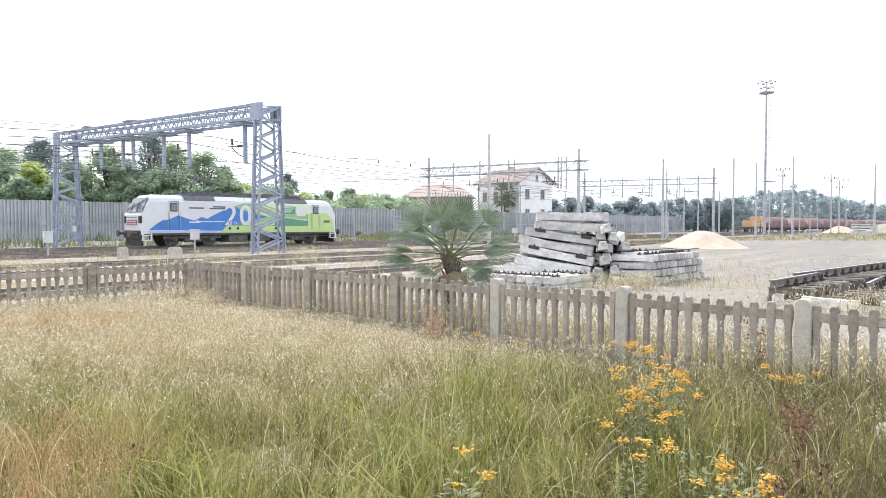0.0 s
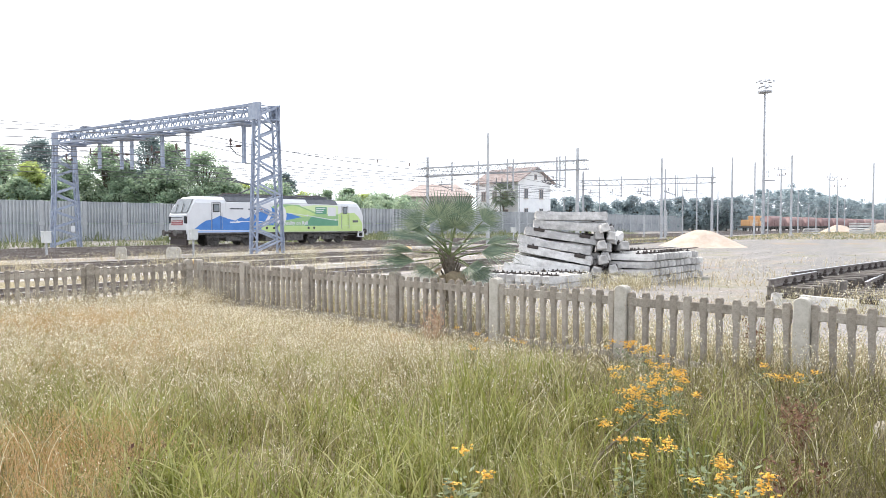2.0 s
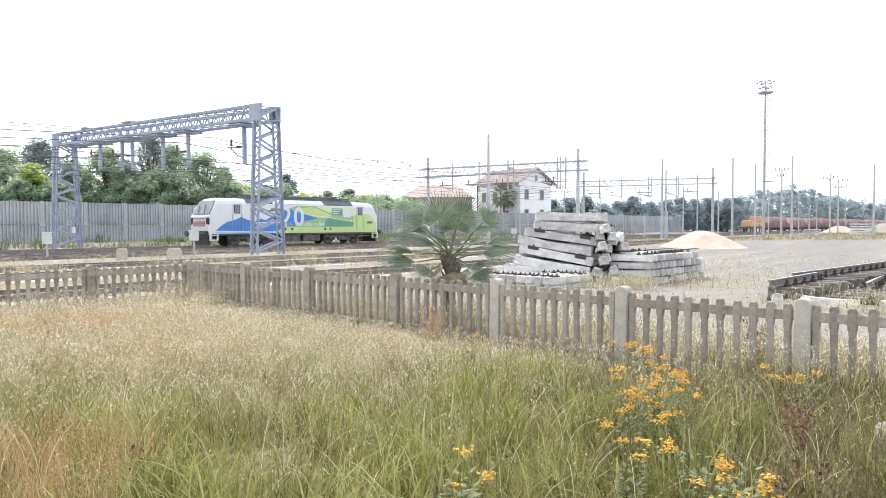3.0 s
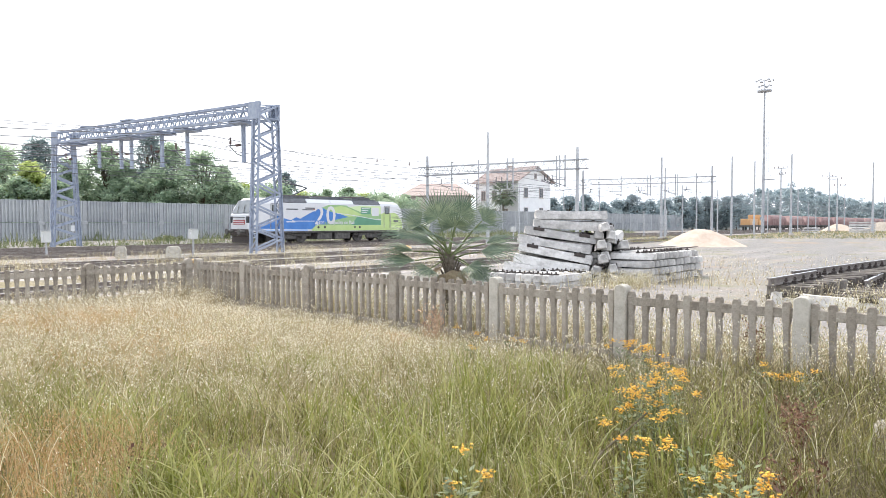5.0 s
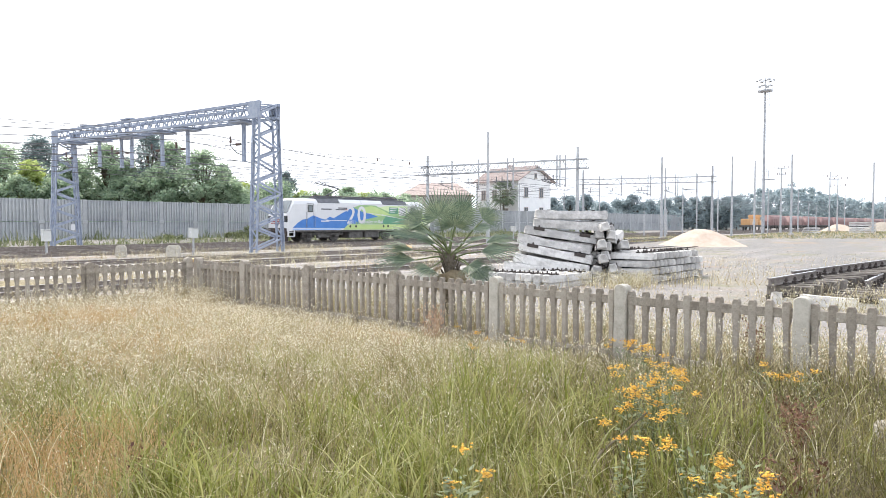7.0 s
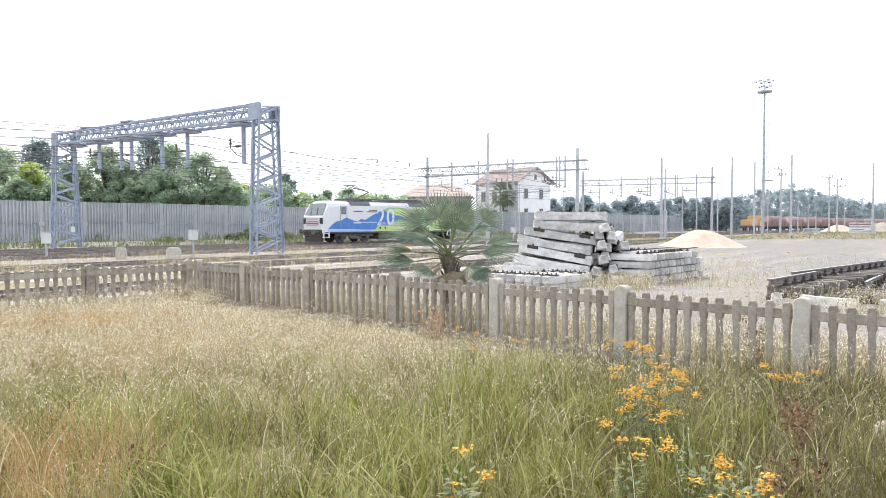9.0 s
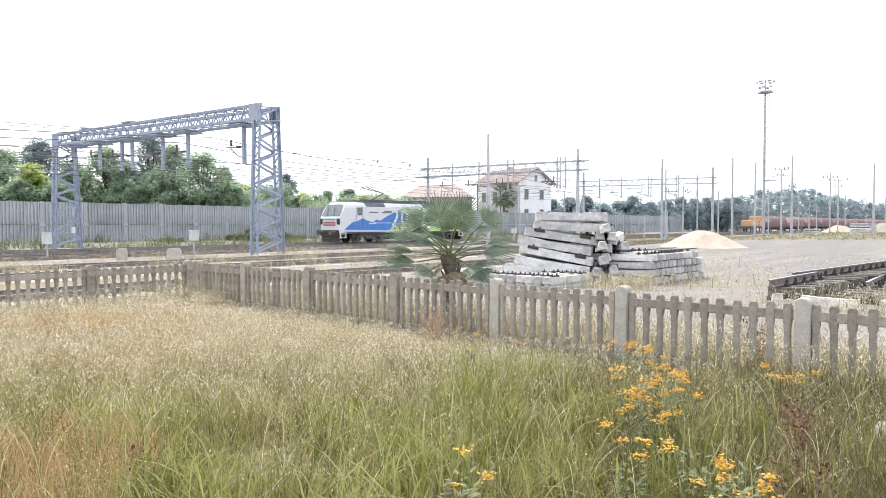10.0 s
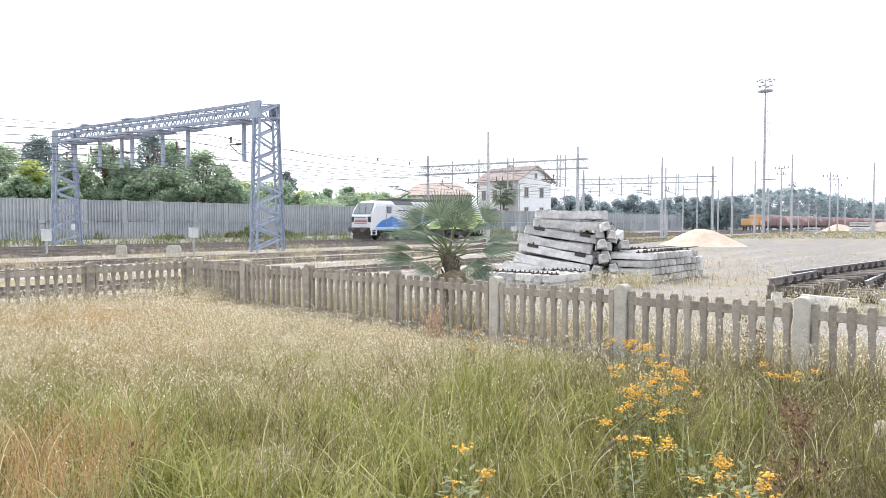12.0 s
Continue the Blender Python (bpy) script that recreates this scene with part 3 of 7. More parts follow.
def build_great_portal():
    p = thing("catenary_portal", Matrix.Translation(uv(22.54, -33.43, 0.05)) @ pose(0, 0, 0, 0, 0, math.degrees(math.atan2(12.6, -19.1))) @ Matrix.Scale(0.97, 4), "tall blue-grey lattice steel portal spanning the tracks", "portal", "catenary portals")
    for x in (0.0, 22.9):
        lattice_leg(p, x, 8.95, 0.56, 2.15, 1.42)
    lattice_beam(p, -0.35, 23.2, 0, 8.12, 8.9, 1.42, STEEL_BLUE, 0.92, 0.16, 0.06)
    for x, x0, x1 in ((0, -0.36, 0.62), (22.9, 22.3, 23.25)):
        for y in (-0.78, 0.78):
            bm = bmesh.new()
            box(bm, x0, x1, y - 0.02, y + 0.02, 8.0, 9.0)
            part("corner_plate", bm, STEEL_BLUE, p)
    for x0, x1 in ((12.6, 13.8), (18.2, 19.0)):
        bm = bmesh.new()
        box(bm, x0, x1, 0.45, 0.85, 9.0, 9.09)
        part("walkway_plate", bm, STEEL_BLUE, p)
    for x, z in ((1.98, 5.63), (7.47, 5.69), (10.23, 5.75), (13.82, 5.8), (15.08, 5.85), (17.94, 6.05), (21.42, 5.85)):
        dropper(p, x, 8.0, z, STEEL_BLUE)
    bm = bmesh.new()
    box(bm, 22.55, 22.585, -0.5, -0.2, 1.3, 1.75)
    part("sign_plate", bm, WHITE_PAINT, p, "small white sign plate")


def pole_thing(x, y, h, r=0.13, arms=(), label="grey round steel catenary pole", name="catenary_pole", turn=TA + 90):
    z = YARD if x * TY - y * TX < -24 else ground_z(x, y)
    p = thing(name, Matrix.Translation((x, y, z)) @ pose(0, 0, 0, 0, 0, turn), label, "pole", "poles of the yard")
    bm = bmesh.new()
    rod(bm, (0, 0, -0.1), (0, 0, h), r, r * 0.62, 10)
    part("shaft", bm, STEEL_GALV, p, smooth=False)
    for z1, w in arms:
        bm = bmesh.new()
        bar(bm, (-w, 0, z1), (w, 0, z1), 0.07)
        part("crossarm", bm, STEEL_GALV, p)
        bm = bmesh.new()
        for s in (-w, w, -w * 0.4, w * 0.4):
            rod(bm, (s, 0, z1 + 0.03), (s, 0, z1 + 0.3), 0.05, n=6)
        part("insulator", bm, INSULATOR, p)
    bm = bmesh.new()
    rod(bm, (0, 0, -0.2), (0, 0, 0.25), r * 2.2, n=8)
    part("pole_base", bm, CONCRETE, p)
    return p


def build_pole_portal(near, far, beam, top, depth, extra, droppers, label):
    """A slender portal from its near post to its far one, each (u, v)."""
    a, b = uv(*near), uv(*far)
    p = thing("catenary_portal", Matrix.Translation(a) @ pose(0, 0, 0, 0, 0, math.degrees(math.atan2(b.y - a.y, b.x - a.x))), label, "portal", "catenary portals")
    span = (b - a).length
    for x in (0, span):
        bm = bmesh.new()
        rod(bm, (x, 0, -0.1), (x, 0, top), 0.2, 0.13, 10)
        part("pole", bm, STEEL_GALV, p)
        bm = bmesh.new()
        box(bm, x - 0.3, x + 0.3, -0.35, 0.35, beam - 0.06, beam + 0.06)
        part("clamp", bm, STEEL_GALV, p)
        bm = bmesh.new()
        box(bm, x - 0.3, x + 0.3, -0.35, 0.35, beam + depth - 0.06, beam + depth + 0.06)
        part("clamp", bm, STEEL_GALV, p)
    lattice_beam(p, -extra, span + extra, 0, beam, beam + depth, 0.6, STEEL_GALV, 0.95, 0.1, 0.045)
    for x in droppers:
        bm = bmesh.new()
        rod(bm, (x, 0.3, beam - 1.7), (x, 0.3, beam + depth + 0.45), 0.075, n=6)
        part("hanging_post", bm, STEEL_GALV, p)
        bm = bmesh.new()
        rod(bm, (x, 0.3, beam - 1.0), (x + 1.6, 0.3, beam - 0.95), 0.035, n=6)
        rod(bm, (x, 0.3, beam - 1.6), (x + 1.5, 0.3, beam - 1.0), 0.03, n=6)
        rod(bm, (x + 1.2, 0.3, beam - 0.95), (x + 1.2, 0.3, beam - 0.5), 0.05, n=6)
        part("bracket", bm, WIRE, p, "dark steel cantilever")
    return p


def wire(pts, r=0.02):
    """One thin drawn wire through the given places, a closed tube of four sides."""
    vs, fs = [], []
    for i, q in enumerate(pts):
        d = (pts[min(i + 1, len(pts) - 1)] - pts[max(i - 1, 0)]).normalized()
        side = d.cross(Vector((0, 0, 1))).normalized()
        up = side.cross(d)
        vs += [q + side * r, q + up * r, q - side * r, q - up * r]
        if i:
            k = 4 * i
            fs += [(k - 4 + j, k - 4 + (j + 1) % 4, k + (j + 1) % 4, k + j) for j in range(4)]
    w = flat("overhead_wire", [tuple(v) for v in vs], fs, WIRE)
    tagged(w, "thin dark overhead wire above the tracks", "wire", "overhead wires")


def build_wires():
    spans = (-60, -20, 20.5, 54, 86, 130, 170, 215, 260, 310, 360)

    def run(v, z, sag, r):
        pts = []
        for a, b in zip(spans, spans[1:]):
            for k in range(8):
                q = k / 8
                pts.append(uv(a + (b - a) * q, v, z - sag * 4 * q * (1 - q)))
        pts.append(uv(spans[-1], v, z))
        wire(pts, r)

    for v in (-36.0, -39.6, -44.0, -48.43, -52.8):
        for z, sag, r in ((5.55, 0.0, 0.018), (6.95, 0.85, 0.02)):
            run(v, z, sag, r)
    for v, z in ((-46.0, 8.3), (-55.5, 9.3)):
        run(v, z, 0.5, 0.018)
    for u, v, z in ((37.1, -39.6, 6.9), (40.8, -39.6, 6.84)):
        bm = bmesh.new()
        rod(bm, (0, 0, -0.12), (0, 0, 0.16), 0.03, n=6)
        for k in range(4):
            rod(bm, (0, 0, -0.08 + 0.06 * k), (0, 0, -0.05 + 0.06 * k), 0.08, n=8)
        o = part("wire_insulator", bm, INSULATOR)
        o.location = uv(u, v, z)
        tagged(o, "small dark ribbed insulator on an overhead wire", "insulator", "wire insulators")


build_great_portal()
build_pole_portal((55.5, -32.0), (52.2, -48.0), 6.95, 8.95, 0.85, 1.0, (1.09, 1.62, 1.92, 6.4, 7.01, 10.18, 13.23), "slender lattice portal on two round poles over the yard tracks")
build_pole_portal((89.0, -31.4), (83.8, -47.4), 7.25, 9.3, 0.72, 0.5, (1.91, 4.23, 4.51, 7.7, 8.05, 11.56, 14.55), "far lattice portal on round poles over the tracks")
pole_thing(3.75, 54.5, 9.2, 0.16)
pole_thing(25.08, 76.5, 9.35, 0.16)
# way to the right and ahead, height above the ground, crossarms
for bearing, dist, h, arms in ((0.3333, 82.0, 8.6, ()), (0.4328, 74.5, 9.25, ()), (0.4667, 80.6, 9.3, ()), (0.506, 87.8, 9.1, ((9.0, 0.8), (8.2, 0.5))), (0.5217, 72.1, 8.7, ()),
                               (0.5787, 96.3, 8.6, ((7.9, 0.9),)), (0.5906, 100.0, 8.0, ((7.8, 1.2), (6.8, 1.0))), (0.6439, 81.3, 8.6, ()), (0.3595, 100.0, 7.6, ()), (0.3806, 96.0, 8.9, ()),
                               (0.412, 98.0, 6.8, ()), (0.1156, 98.0, 7.6, ()), (0.1823, 105.0, 7.2, ()), (0.2354, 110.0, 7.4, ()), (0.302, 95.0, 3.6, ()),
                               (0.3359, 98.0, 4.0, ()), (0.532, 110.0, 7.5, ()), (0.5477, 115.0, 5.4, ()), (0.559, 120.0, 5.0, ()), (0.6017, 118.0, 7.0, ()), (0.6616, 120.0, 6.0, ()), (0.487, 118.0, 8.0, ())):
    pole_thing(bearing * dist, dist, h, 0.13 if dist < 90 else 0.11, arms)
build_wires()


def build_light_mast():
    x, y, h = 48.45, 101.0, 21.7
    p = thing("light_mast", Matrix.Translation((x, y, ground_z(x, y))) @ pose(0, 0, 0, 0, 0, 20), "tall grey floodlight mast with ladder and lamp crown", "light mast")
    bm = bmesh.new()
    rod(bm, (0, 0, -0.1), (0, 0, h), 0.24, 0.13, 12)
    part("shaft", bm, STEEL_GALV, p)
    bm = bmesh.new()
    for s in (-0.2, 0.2):
        rod(bm, (0.75, s, 9.6), (0.62, s, h), 0.03, n=5)
    for k in range(30):
        rod(bm, (0.7, -0.2, 9.8 + k * 0.37), (0.7, 0.2, 9.8 + k * 0.37), 0.02, n=4)
    part("ladder", bm, STEEL_GALV, p)
    bm = bmesh.new()
    box(bm, 0.1, 1.6, -0.7, 0.7, 8.4, 8.5)
    for a in ((0.2, -0.7), (1.6, -0.7), (1.6, 0.7), (0.2, 0.7)):
        rod(bm, (*a, 8.5), (*a, 9.7), 0.025, n=4)
    for z in (9.1, 9.7):
        bar(bm, (0.2, -0.7, z), (1.6, -0.7, z), 0.04)
        bar(bm, (0.2, 0.7, z), (1.6, 0.7, z), 0.04)
        bar(bm, (1.6, -0.7, z), (1.6, 0.7, z), 0.04)
    part("lower_platform", bm, STEEL_GALV, p)
    bm = bmesh.new()
    rod(bm, (0, 0, h - 0.15), (0, 0, h + 0.05), 1.05, n=14)
    rod(bm, (0, 0, h), (0, 0, h + 1.9), 0.07, n=6)
    for k in range(10):
        a = k * math.tau / 10
        rod(bm, (1.0 * math.cos(a), 1.0 * math.sin(a), h), (1.0 * math.cos(a), 1.0 * math.sin(a), h + 1.0), 0.03, n=4)
    part("crown_platform", bm, STEEL_GALV, p)
    for z, n, r in ((h + 1.5, 6, 1.15), (h + 0.7, 4, 0.8)):
        for k in range(n):
            a = k * math.tau / n + z
            bm = bmesh.new()
            box(bm, -0.24, 0.24, -0.14, 0.14, -0.1, 0.1, 0.04, Matrix.Translation((r * math.cos(a), r * math.sin(a), z)) @ pose(0, 0, 0, 25, 0, math.degrees(a) + 90))
            rod(bm, (0.05 * math.cos(a), 0.05 * math.sin(a), z), (r * math.cos(a), r * math.sin(a), z), 0.03, n=4)
            part("floodlight", bm, STEEL_GALV, p, "boxy floodlight")


build_light_mast()

# ---- sleepers, sand, track panels and small things in the yard ----
def sleeper_mesh(length=2.35, w=0.28, h=0.21, waist=0.03):
    """A cast concrete sleeper with tapered sides and a lower middle."""
    bm = bmesh.new()
    vs = []
    for x in (-length / 2, -length / 2 + 0.06, -0.45, 0.45, length / 2 - 0.06, length / 2):
        mid = waist if abs(x) < 0.5 else 0.0
        end = 0.02 if abs(x) > length / 2 - 0.01 else 0.0
        hw, tw = w / 2 - end, w / 2 - 0.035 - end
        vs.append([bm.verts.new((x, -hw, end)), bm.verts.new((x, hw, end)), bm.verts.new((x, hw - 0.005, h * 0.45)), bm.verts.new((x, tw, h - mid - end)), bm.verts.new((x, -tw, h - mid - end)), bm.verts.new((x, -hw + 0.005, h * 0.45))])
    for a, b in zip(vs, vs[1:]):
        for i in range(6):
            bm.faces.new((a[i], a[(i + 1) % 6], b[(i + 1) % 6], b[i]))
    bm.faces.new(vs[0][::-1])
    bm.faces.new(vs[-1])
    bmesh.ops.recalc_face_normals(bm, faces=bm.faces)
    me = bpy.data.meshes.new("sleeper_body")
    bm.to_mesh(me)
    bm.free()
    me.materials.append(SLEEPER)
    return me


def fastening_mesh(length=2.35, h=0.21):
    """A dark rail clip with its bolt."""
    bm = bmesh.new()
    box(bm, -0.05, 0.05, -0.06, 0.06, h - 0.02, h + 0.02)
    rod(bm, (0, 0, h), (0, 0, h + 0.07), 0.025, n=6)
    me = bpy.data.meshes.new("rail_clip")
    bm.to_mesh(me)
    bm.free()
    me.materials.append(IRON)
    return me


SLEEPER_ME, CLIPS_ME = sleeper_mesh(), fastening_mesh()


def sleeper(m, group, label, clips=True):
    s = thing("concrete_sleeper", m, label, "railway sleeper", group)
    o = new("sleeper_body", SLEEPER_ME)
    o.parent = s
    for x in (-0.87, -0.63, 0.63, 0.87) if clips else ():
        o = new("rail_clip", CLIPS_ME)
        o.parent, o.location = s, (x, 0, 0)
        o["label"] = "rusty iron rail clip"
    return s


def build_sleeper_stacks():
    rng = random.Random(11)
    # neat stack, sleepers square to the tracks, ends towards the eye
    for layer in range(4):
        n = 13
        for i in range(n):
            if layer == 3 and i > 10:
                continue
            p = uv(19.0 + i * 0.31 + rng.uniform(-0.02, 0.02) + (0.12 if layer == 3 else 0), -9.55 + rng.uniform(-0.04, 0.04), 0.0 + layer * 0.228)
            sleeper(Matrix.Translation(p) @ pose(0, 0, 0, 0, 0, TA - 90 + rng.uniform(-0.6, 0.6)), "neat sleeper stack", "pale grey concrete sleeper in a neat stack", layer == 3)
    # low bed of pale sleepers side by side behind the fence
    for layer in range(2):
        for i in range(9):
            p = uv(16.55 + rng.uniform(-0.03, 0.03), -12.25 + i * 0.305, layer * 0.19 - 0.03)
            sleeper(Matrix.Translation(p) @ pose(0, 0, 0, 0, 0, TA + rng.uniform(-0.5, 0.5)), "low bed of sleepers", "whitish concrete sleeper in a low bed", layer == 1)
    # tumbled heap: heavy old beams lying across the view, course on course
    courses = ((2.98, 20.45, 0.20, 7.0), (3.30, 20.55, 0.42, 10.0), (3.45, 20.7, 0.70, 12.0), (3.52, 20.85, 1.0, 11.0), (3.72, 21.0, 1.27, 8.0), (3.98, 21.15, 1.60, 2.5), (4.06, 21.3, 1.90, 1.0))
    for i, (x, y, z, tip) in enumerate(courses):
        for row in range(4 if i < 5 else 3):
            turn = -9 + 2.0 * i + rng.uniform(-4, 4)
            beam(pose(x + 0.10 * row + rng.uniform(-0.06, 0.06), y + 0.36 * row, z + rng.uniform(-0.02, 0.03), rng.uniform(-6, 6), tip * (1 if row == 0 else 0.6) + rng.uniform(-1, 1), turn), rng)
    # others thrown down end-on beside it
    for x, y, z, rz in ((5.55, 20.9, 0.02, 72), (5.9, 21.1, 0.0, 80), (6.25, 21.3, 0.0, 64), (5.55, 21.3, 0.30, 84), (5.92, 21.5, 0.30, 70), (5.45, 21.5, 0.60, 76), (5.78, 21.7, 0.62, 95), (6.1, 21.9, 0.58, 82), (5.5, 21.7, 0.92, 70), (5.82, 21.9, 0.92, 88), (5.55, 22.0, 1.22, 78), (5.85, 22.1, 1.22, 66), (5.6, 22.2, 1.50, 80), (5.3, 21.9, 1.22, 75), (6.5, 21.9, 0.0, 75), (6.4, 22.3, 0.30, 86), (5.2, 21.3, 0.92, 74), (5.25, 21.6, 1.5, 84), (5.15, 21.0, 0.0, 78), (5.2, 21.1, 0.3, 70), (5.18, 21.2, 0.6, 82)):
        beam(pose(x - 0.12, y, z, rng.uniform(-14, 14), rng.uniform(-5, 5), rz + rng.uniform(-6, 6)), rng, "broken grey concrete sleeper lying end-on by the heap")


def beam_mesh(seed):
    """A heavy old sleeper with chipped corners and two rail seats."""
    r = random.Random(seed)
    bm = bmesh.new()
    L, w, h = 2.3, 0.30, 0.27
    rings = []
    for x in (-L / 2, -L / 2 + 0.05, -0.9, -0.55, -0.3, 0.3, 0.55, 0.9, L / 2 - 0.05, L / 2):
        end = 0.03 if abs(x) > L / 2 - 0.01 else 0.0
        low = 0.035 if abs(x) < 0.35 else (0.02 if 0.5 < abs(x) < 0.95 else 0.0)
        j = lambda: r.uniform(-0.012, 0.012)
        rings.append([bm.verts.new(p) for p in ((x, -w / 2 + end + j(), end), (x, w / 2 - end + j(), end), (x, w / 2 - 0.015 - end + j(), h * 0.55), (x, w / 2 - 0.05 - end + j(), h - low - end + j()), (x, -w / 2 + 0.05 + end + j(), h - low - end + j()), (x, -w / 2 + 0.015 + end + j(), h * 0.55))])
    for a, b in zip(rings, rings[1:]):
        for i in range(6):
            bm.faces.new((a[i], a[(i + 1) % 6], b[(i + 1) % 6], b[i]))
    bm.faces.new(rings[0][::-1])
    bm.faces.new(rings[-1])
    bmesh.ops.recalc_face_normals(bm, faces=bm.faces)
    me = bpy.data.meshes.new("sleeper_body")
    bm.to_mesh(me)
    bm.free()
    me.materials.append(SLEEPER)
    bm = bmesh.new()
    box(bm, -0.17, 0.17, -0.155, 0.155, h * 0.62, h - 0.005, 0.01)
    for y in (-0.09, 0.09):
        rod(bm, (0, y, h - 0.02), (0, y, h + 0.05), 0.025, n=6)
    pe = bpy.data.meshes.new("rail_seat")
    bm.to_mesh(pe)
    bm.free()
    pe.materials.append(IRON)
    return me, pe


BEAMS = [beam_mesh(k) for k in range(5)]


def beam(m, rng, label="old grey concrete sleeper in a tumbled heap"):
    s = thing("concrete_sleeper", m, label, "railway sleeper", "tumbled sleeper heap")
    me, pe = BEAMS[rng.randrange(5)]
    o = new("sleeper_body", me)
    o.parent = s
    if rng.random() < 0.4:
        for x in (-0.73, 0.73):
            o = new("rail_seat", pe)
            o.parent, o.location = s, (x, 0, 0)
            o["label"] = "rusty iron rail seat"


def sand_heap(x, y, r, h, label, stretch=1.0, mat=None):
    rng = random.Random(int(x * 10))
    vs, fs = [(0, 0, h)], []
    rings, seg = 22, 48
    for i in range(1, rings + 1):
        q = i / rings
        for j in range(seg):
            a = j * math.tau / seg
            n1 = noise.noise((math.cos(a) * 1.3 + x, math.sin(a) * 1.3, q * 1.5))
            rr = r * q * (1 + 0.14 * n1)
            z = h * (math.cos(q * math.pi) * 0.5 + 0.5) ** 0.85 * (1 + 0.10 * noise.noise((math.cos(a) * q * 3, math.sin(a) * q * 3, x)))
            z += 0.02 * noise.noise((rr * math.cos(a) * 4, rr * math.sin(a) * 4, 1.0))
            vs.append((rr * math.cos(a) * stretch, rr * math.sin(a), z - 0.05 * q))
    for j in range(seg):
        fs.append((0, 1 + j, 1 + (j + 1) % seg))
    for i in range(rings - 1):
        for j in range(seg):
            a, b = 1 + i * seg + j, 1 + i * seg + (j + 1) % seg
            fs.append((a, a + seg, b + seg, b))
    o = flat("sand_mound", vs, fs, mat or SAND, smooth=True)
    o.location = (x, y, ground_z(x, y) - 0.01)
    tagged(o, label, "sand heap", "heaps of sand")


def track_panel(u0, v0, z, length, label):
    """A prefabricated piece of track: two rails on sleepers."""
    rng = random.Random(int(v0 * 10))
    p = thing("track_panel", Matrix.Translation(uv(u0, v0, z)) @ pose(0, 0, 0, 0, 0, TA - 90), label, "track panel", "stacked track panels")
    me = rail_mesh(length)
    for i, s in enumerate((-0.75, 0.75)):
        r = new("rail", me)
        r.parent, r.location = p, (s, 0.0 if i else 0.35, 0.42)
    n = int((length - 1.5) / 1.24)
    bm = bmesh.new()
    box(bm, -1.15, 1.15, -0.12, 0.12, 0.0, 0.23, 0.015)
    sm = bpy.data.meshes.new("sleeper")
    bm.to_mesh(sm)
    bm.free()
    sm.materials.append(SHADE_SLEEPER)
    bm = bmesh.new()
    for s in (-0.75, 0.75):
        for d in (-0.1, 0.1):
            box(bm, s + d - 0.045, s + d + 0.045, -0.07, 0.07, 0.23, 0.29)
            rod(bm, (s + d, 0, 0.28), (s + d, 0, 0.36), 0.025, n=6)
    cm = bpy.data.meshes.new("fastening")
    bm.to_mesh(cm)
    bm.free()
    cm.materials.append(IRON)
    for i in range(n):
        y = 1.5 + i * 1.24 + rng.uniform(-0.12, 0.12)
        for name, mesh in (("sleeper", sm), ("fastening", cm)):
            o = new(name, mesh)
            o.parent, o.location = p, (0, y, 0.0)


def turnout_panel(z, rails, reach, across, swing, mat, label):
    """A piece of a turnout: sleepers across, several rails on them, bolted down; rails are (across, from, to, swing in degrees)."""
    rng = random.Random(int(z * 100) + 9)
    u0, v0 = reach[0], across[0]
    p = thing("track_panel", Matrix.Translation(uv(u0, v0, z)) @ pose(0, 0, 0, 0, 0, TA - 90 + swing), label, "track panel", "stacked track panels")
    wide = across[1] - across[0]
    bm = bmesh.new()
    box(bm, 0, wide, -0.13, 0.13, 0.0, 0.23, 0.018)
    sm = bpy.data.meshes.new("sleeper")
    bm.normal_update()
    bm.to_mesh(sm)
    bm.free()
    sm.materials.append(mat)
    bm = bmesh.new()
    box(bm, -0.19, 0.19, -0.08, 0.08, 0.23, 0.255, 0.006)
    for d in (-0.125, 0.125):
        box(bm, d - 0.05, d + 0.05, -0.06, 0.06, 0.25, 0.30, 0.01)
        rod(bm, (d, 0, 0.29), (d, 0, 0.39), 0.028, n=6)
        rod(bm, (d, 0, 0.32), (d, 0, 0.35), 0.045, n=6)
    cm = bpy.data.meshes.new("fastening")
    bm.normal_update()
    bm.to_mesh(cm)
    bm.free()
    cm.materials.append(IRON)
    for v, a, b, sw in rails:
        r = new("rail", rail_mesh(b - a))
        r.parent, r.matrix_basis = p, pose(v - v0, a - u0, 0.42, 0, 0, sw - swing)
    for i in range(int((reach[1] - u0) / 0.66)):
        y = i * 0.66 + rng.uniform(-0.05, 0.05)
        o = new("sleeper", sm)
        o.parent, o.location = p, (rng.uniform(-0.06, 0.06), y, 0)
        for v, a, b, sw in rails:
            if a - u0 - 0.05 < y < b - u0:
                o = new("fastening", cm)
                o.parent, o.location = p, (v - v0 - (y - a + u0) * math.tan(radians(sw - swing)), y, 0)


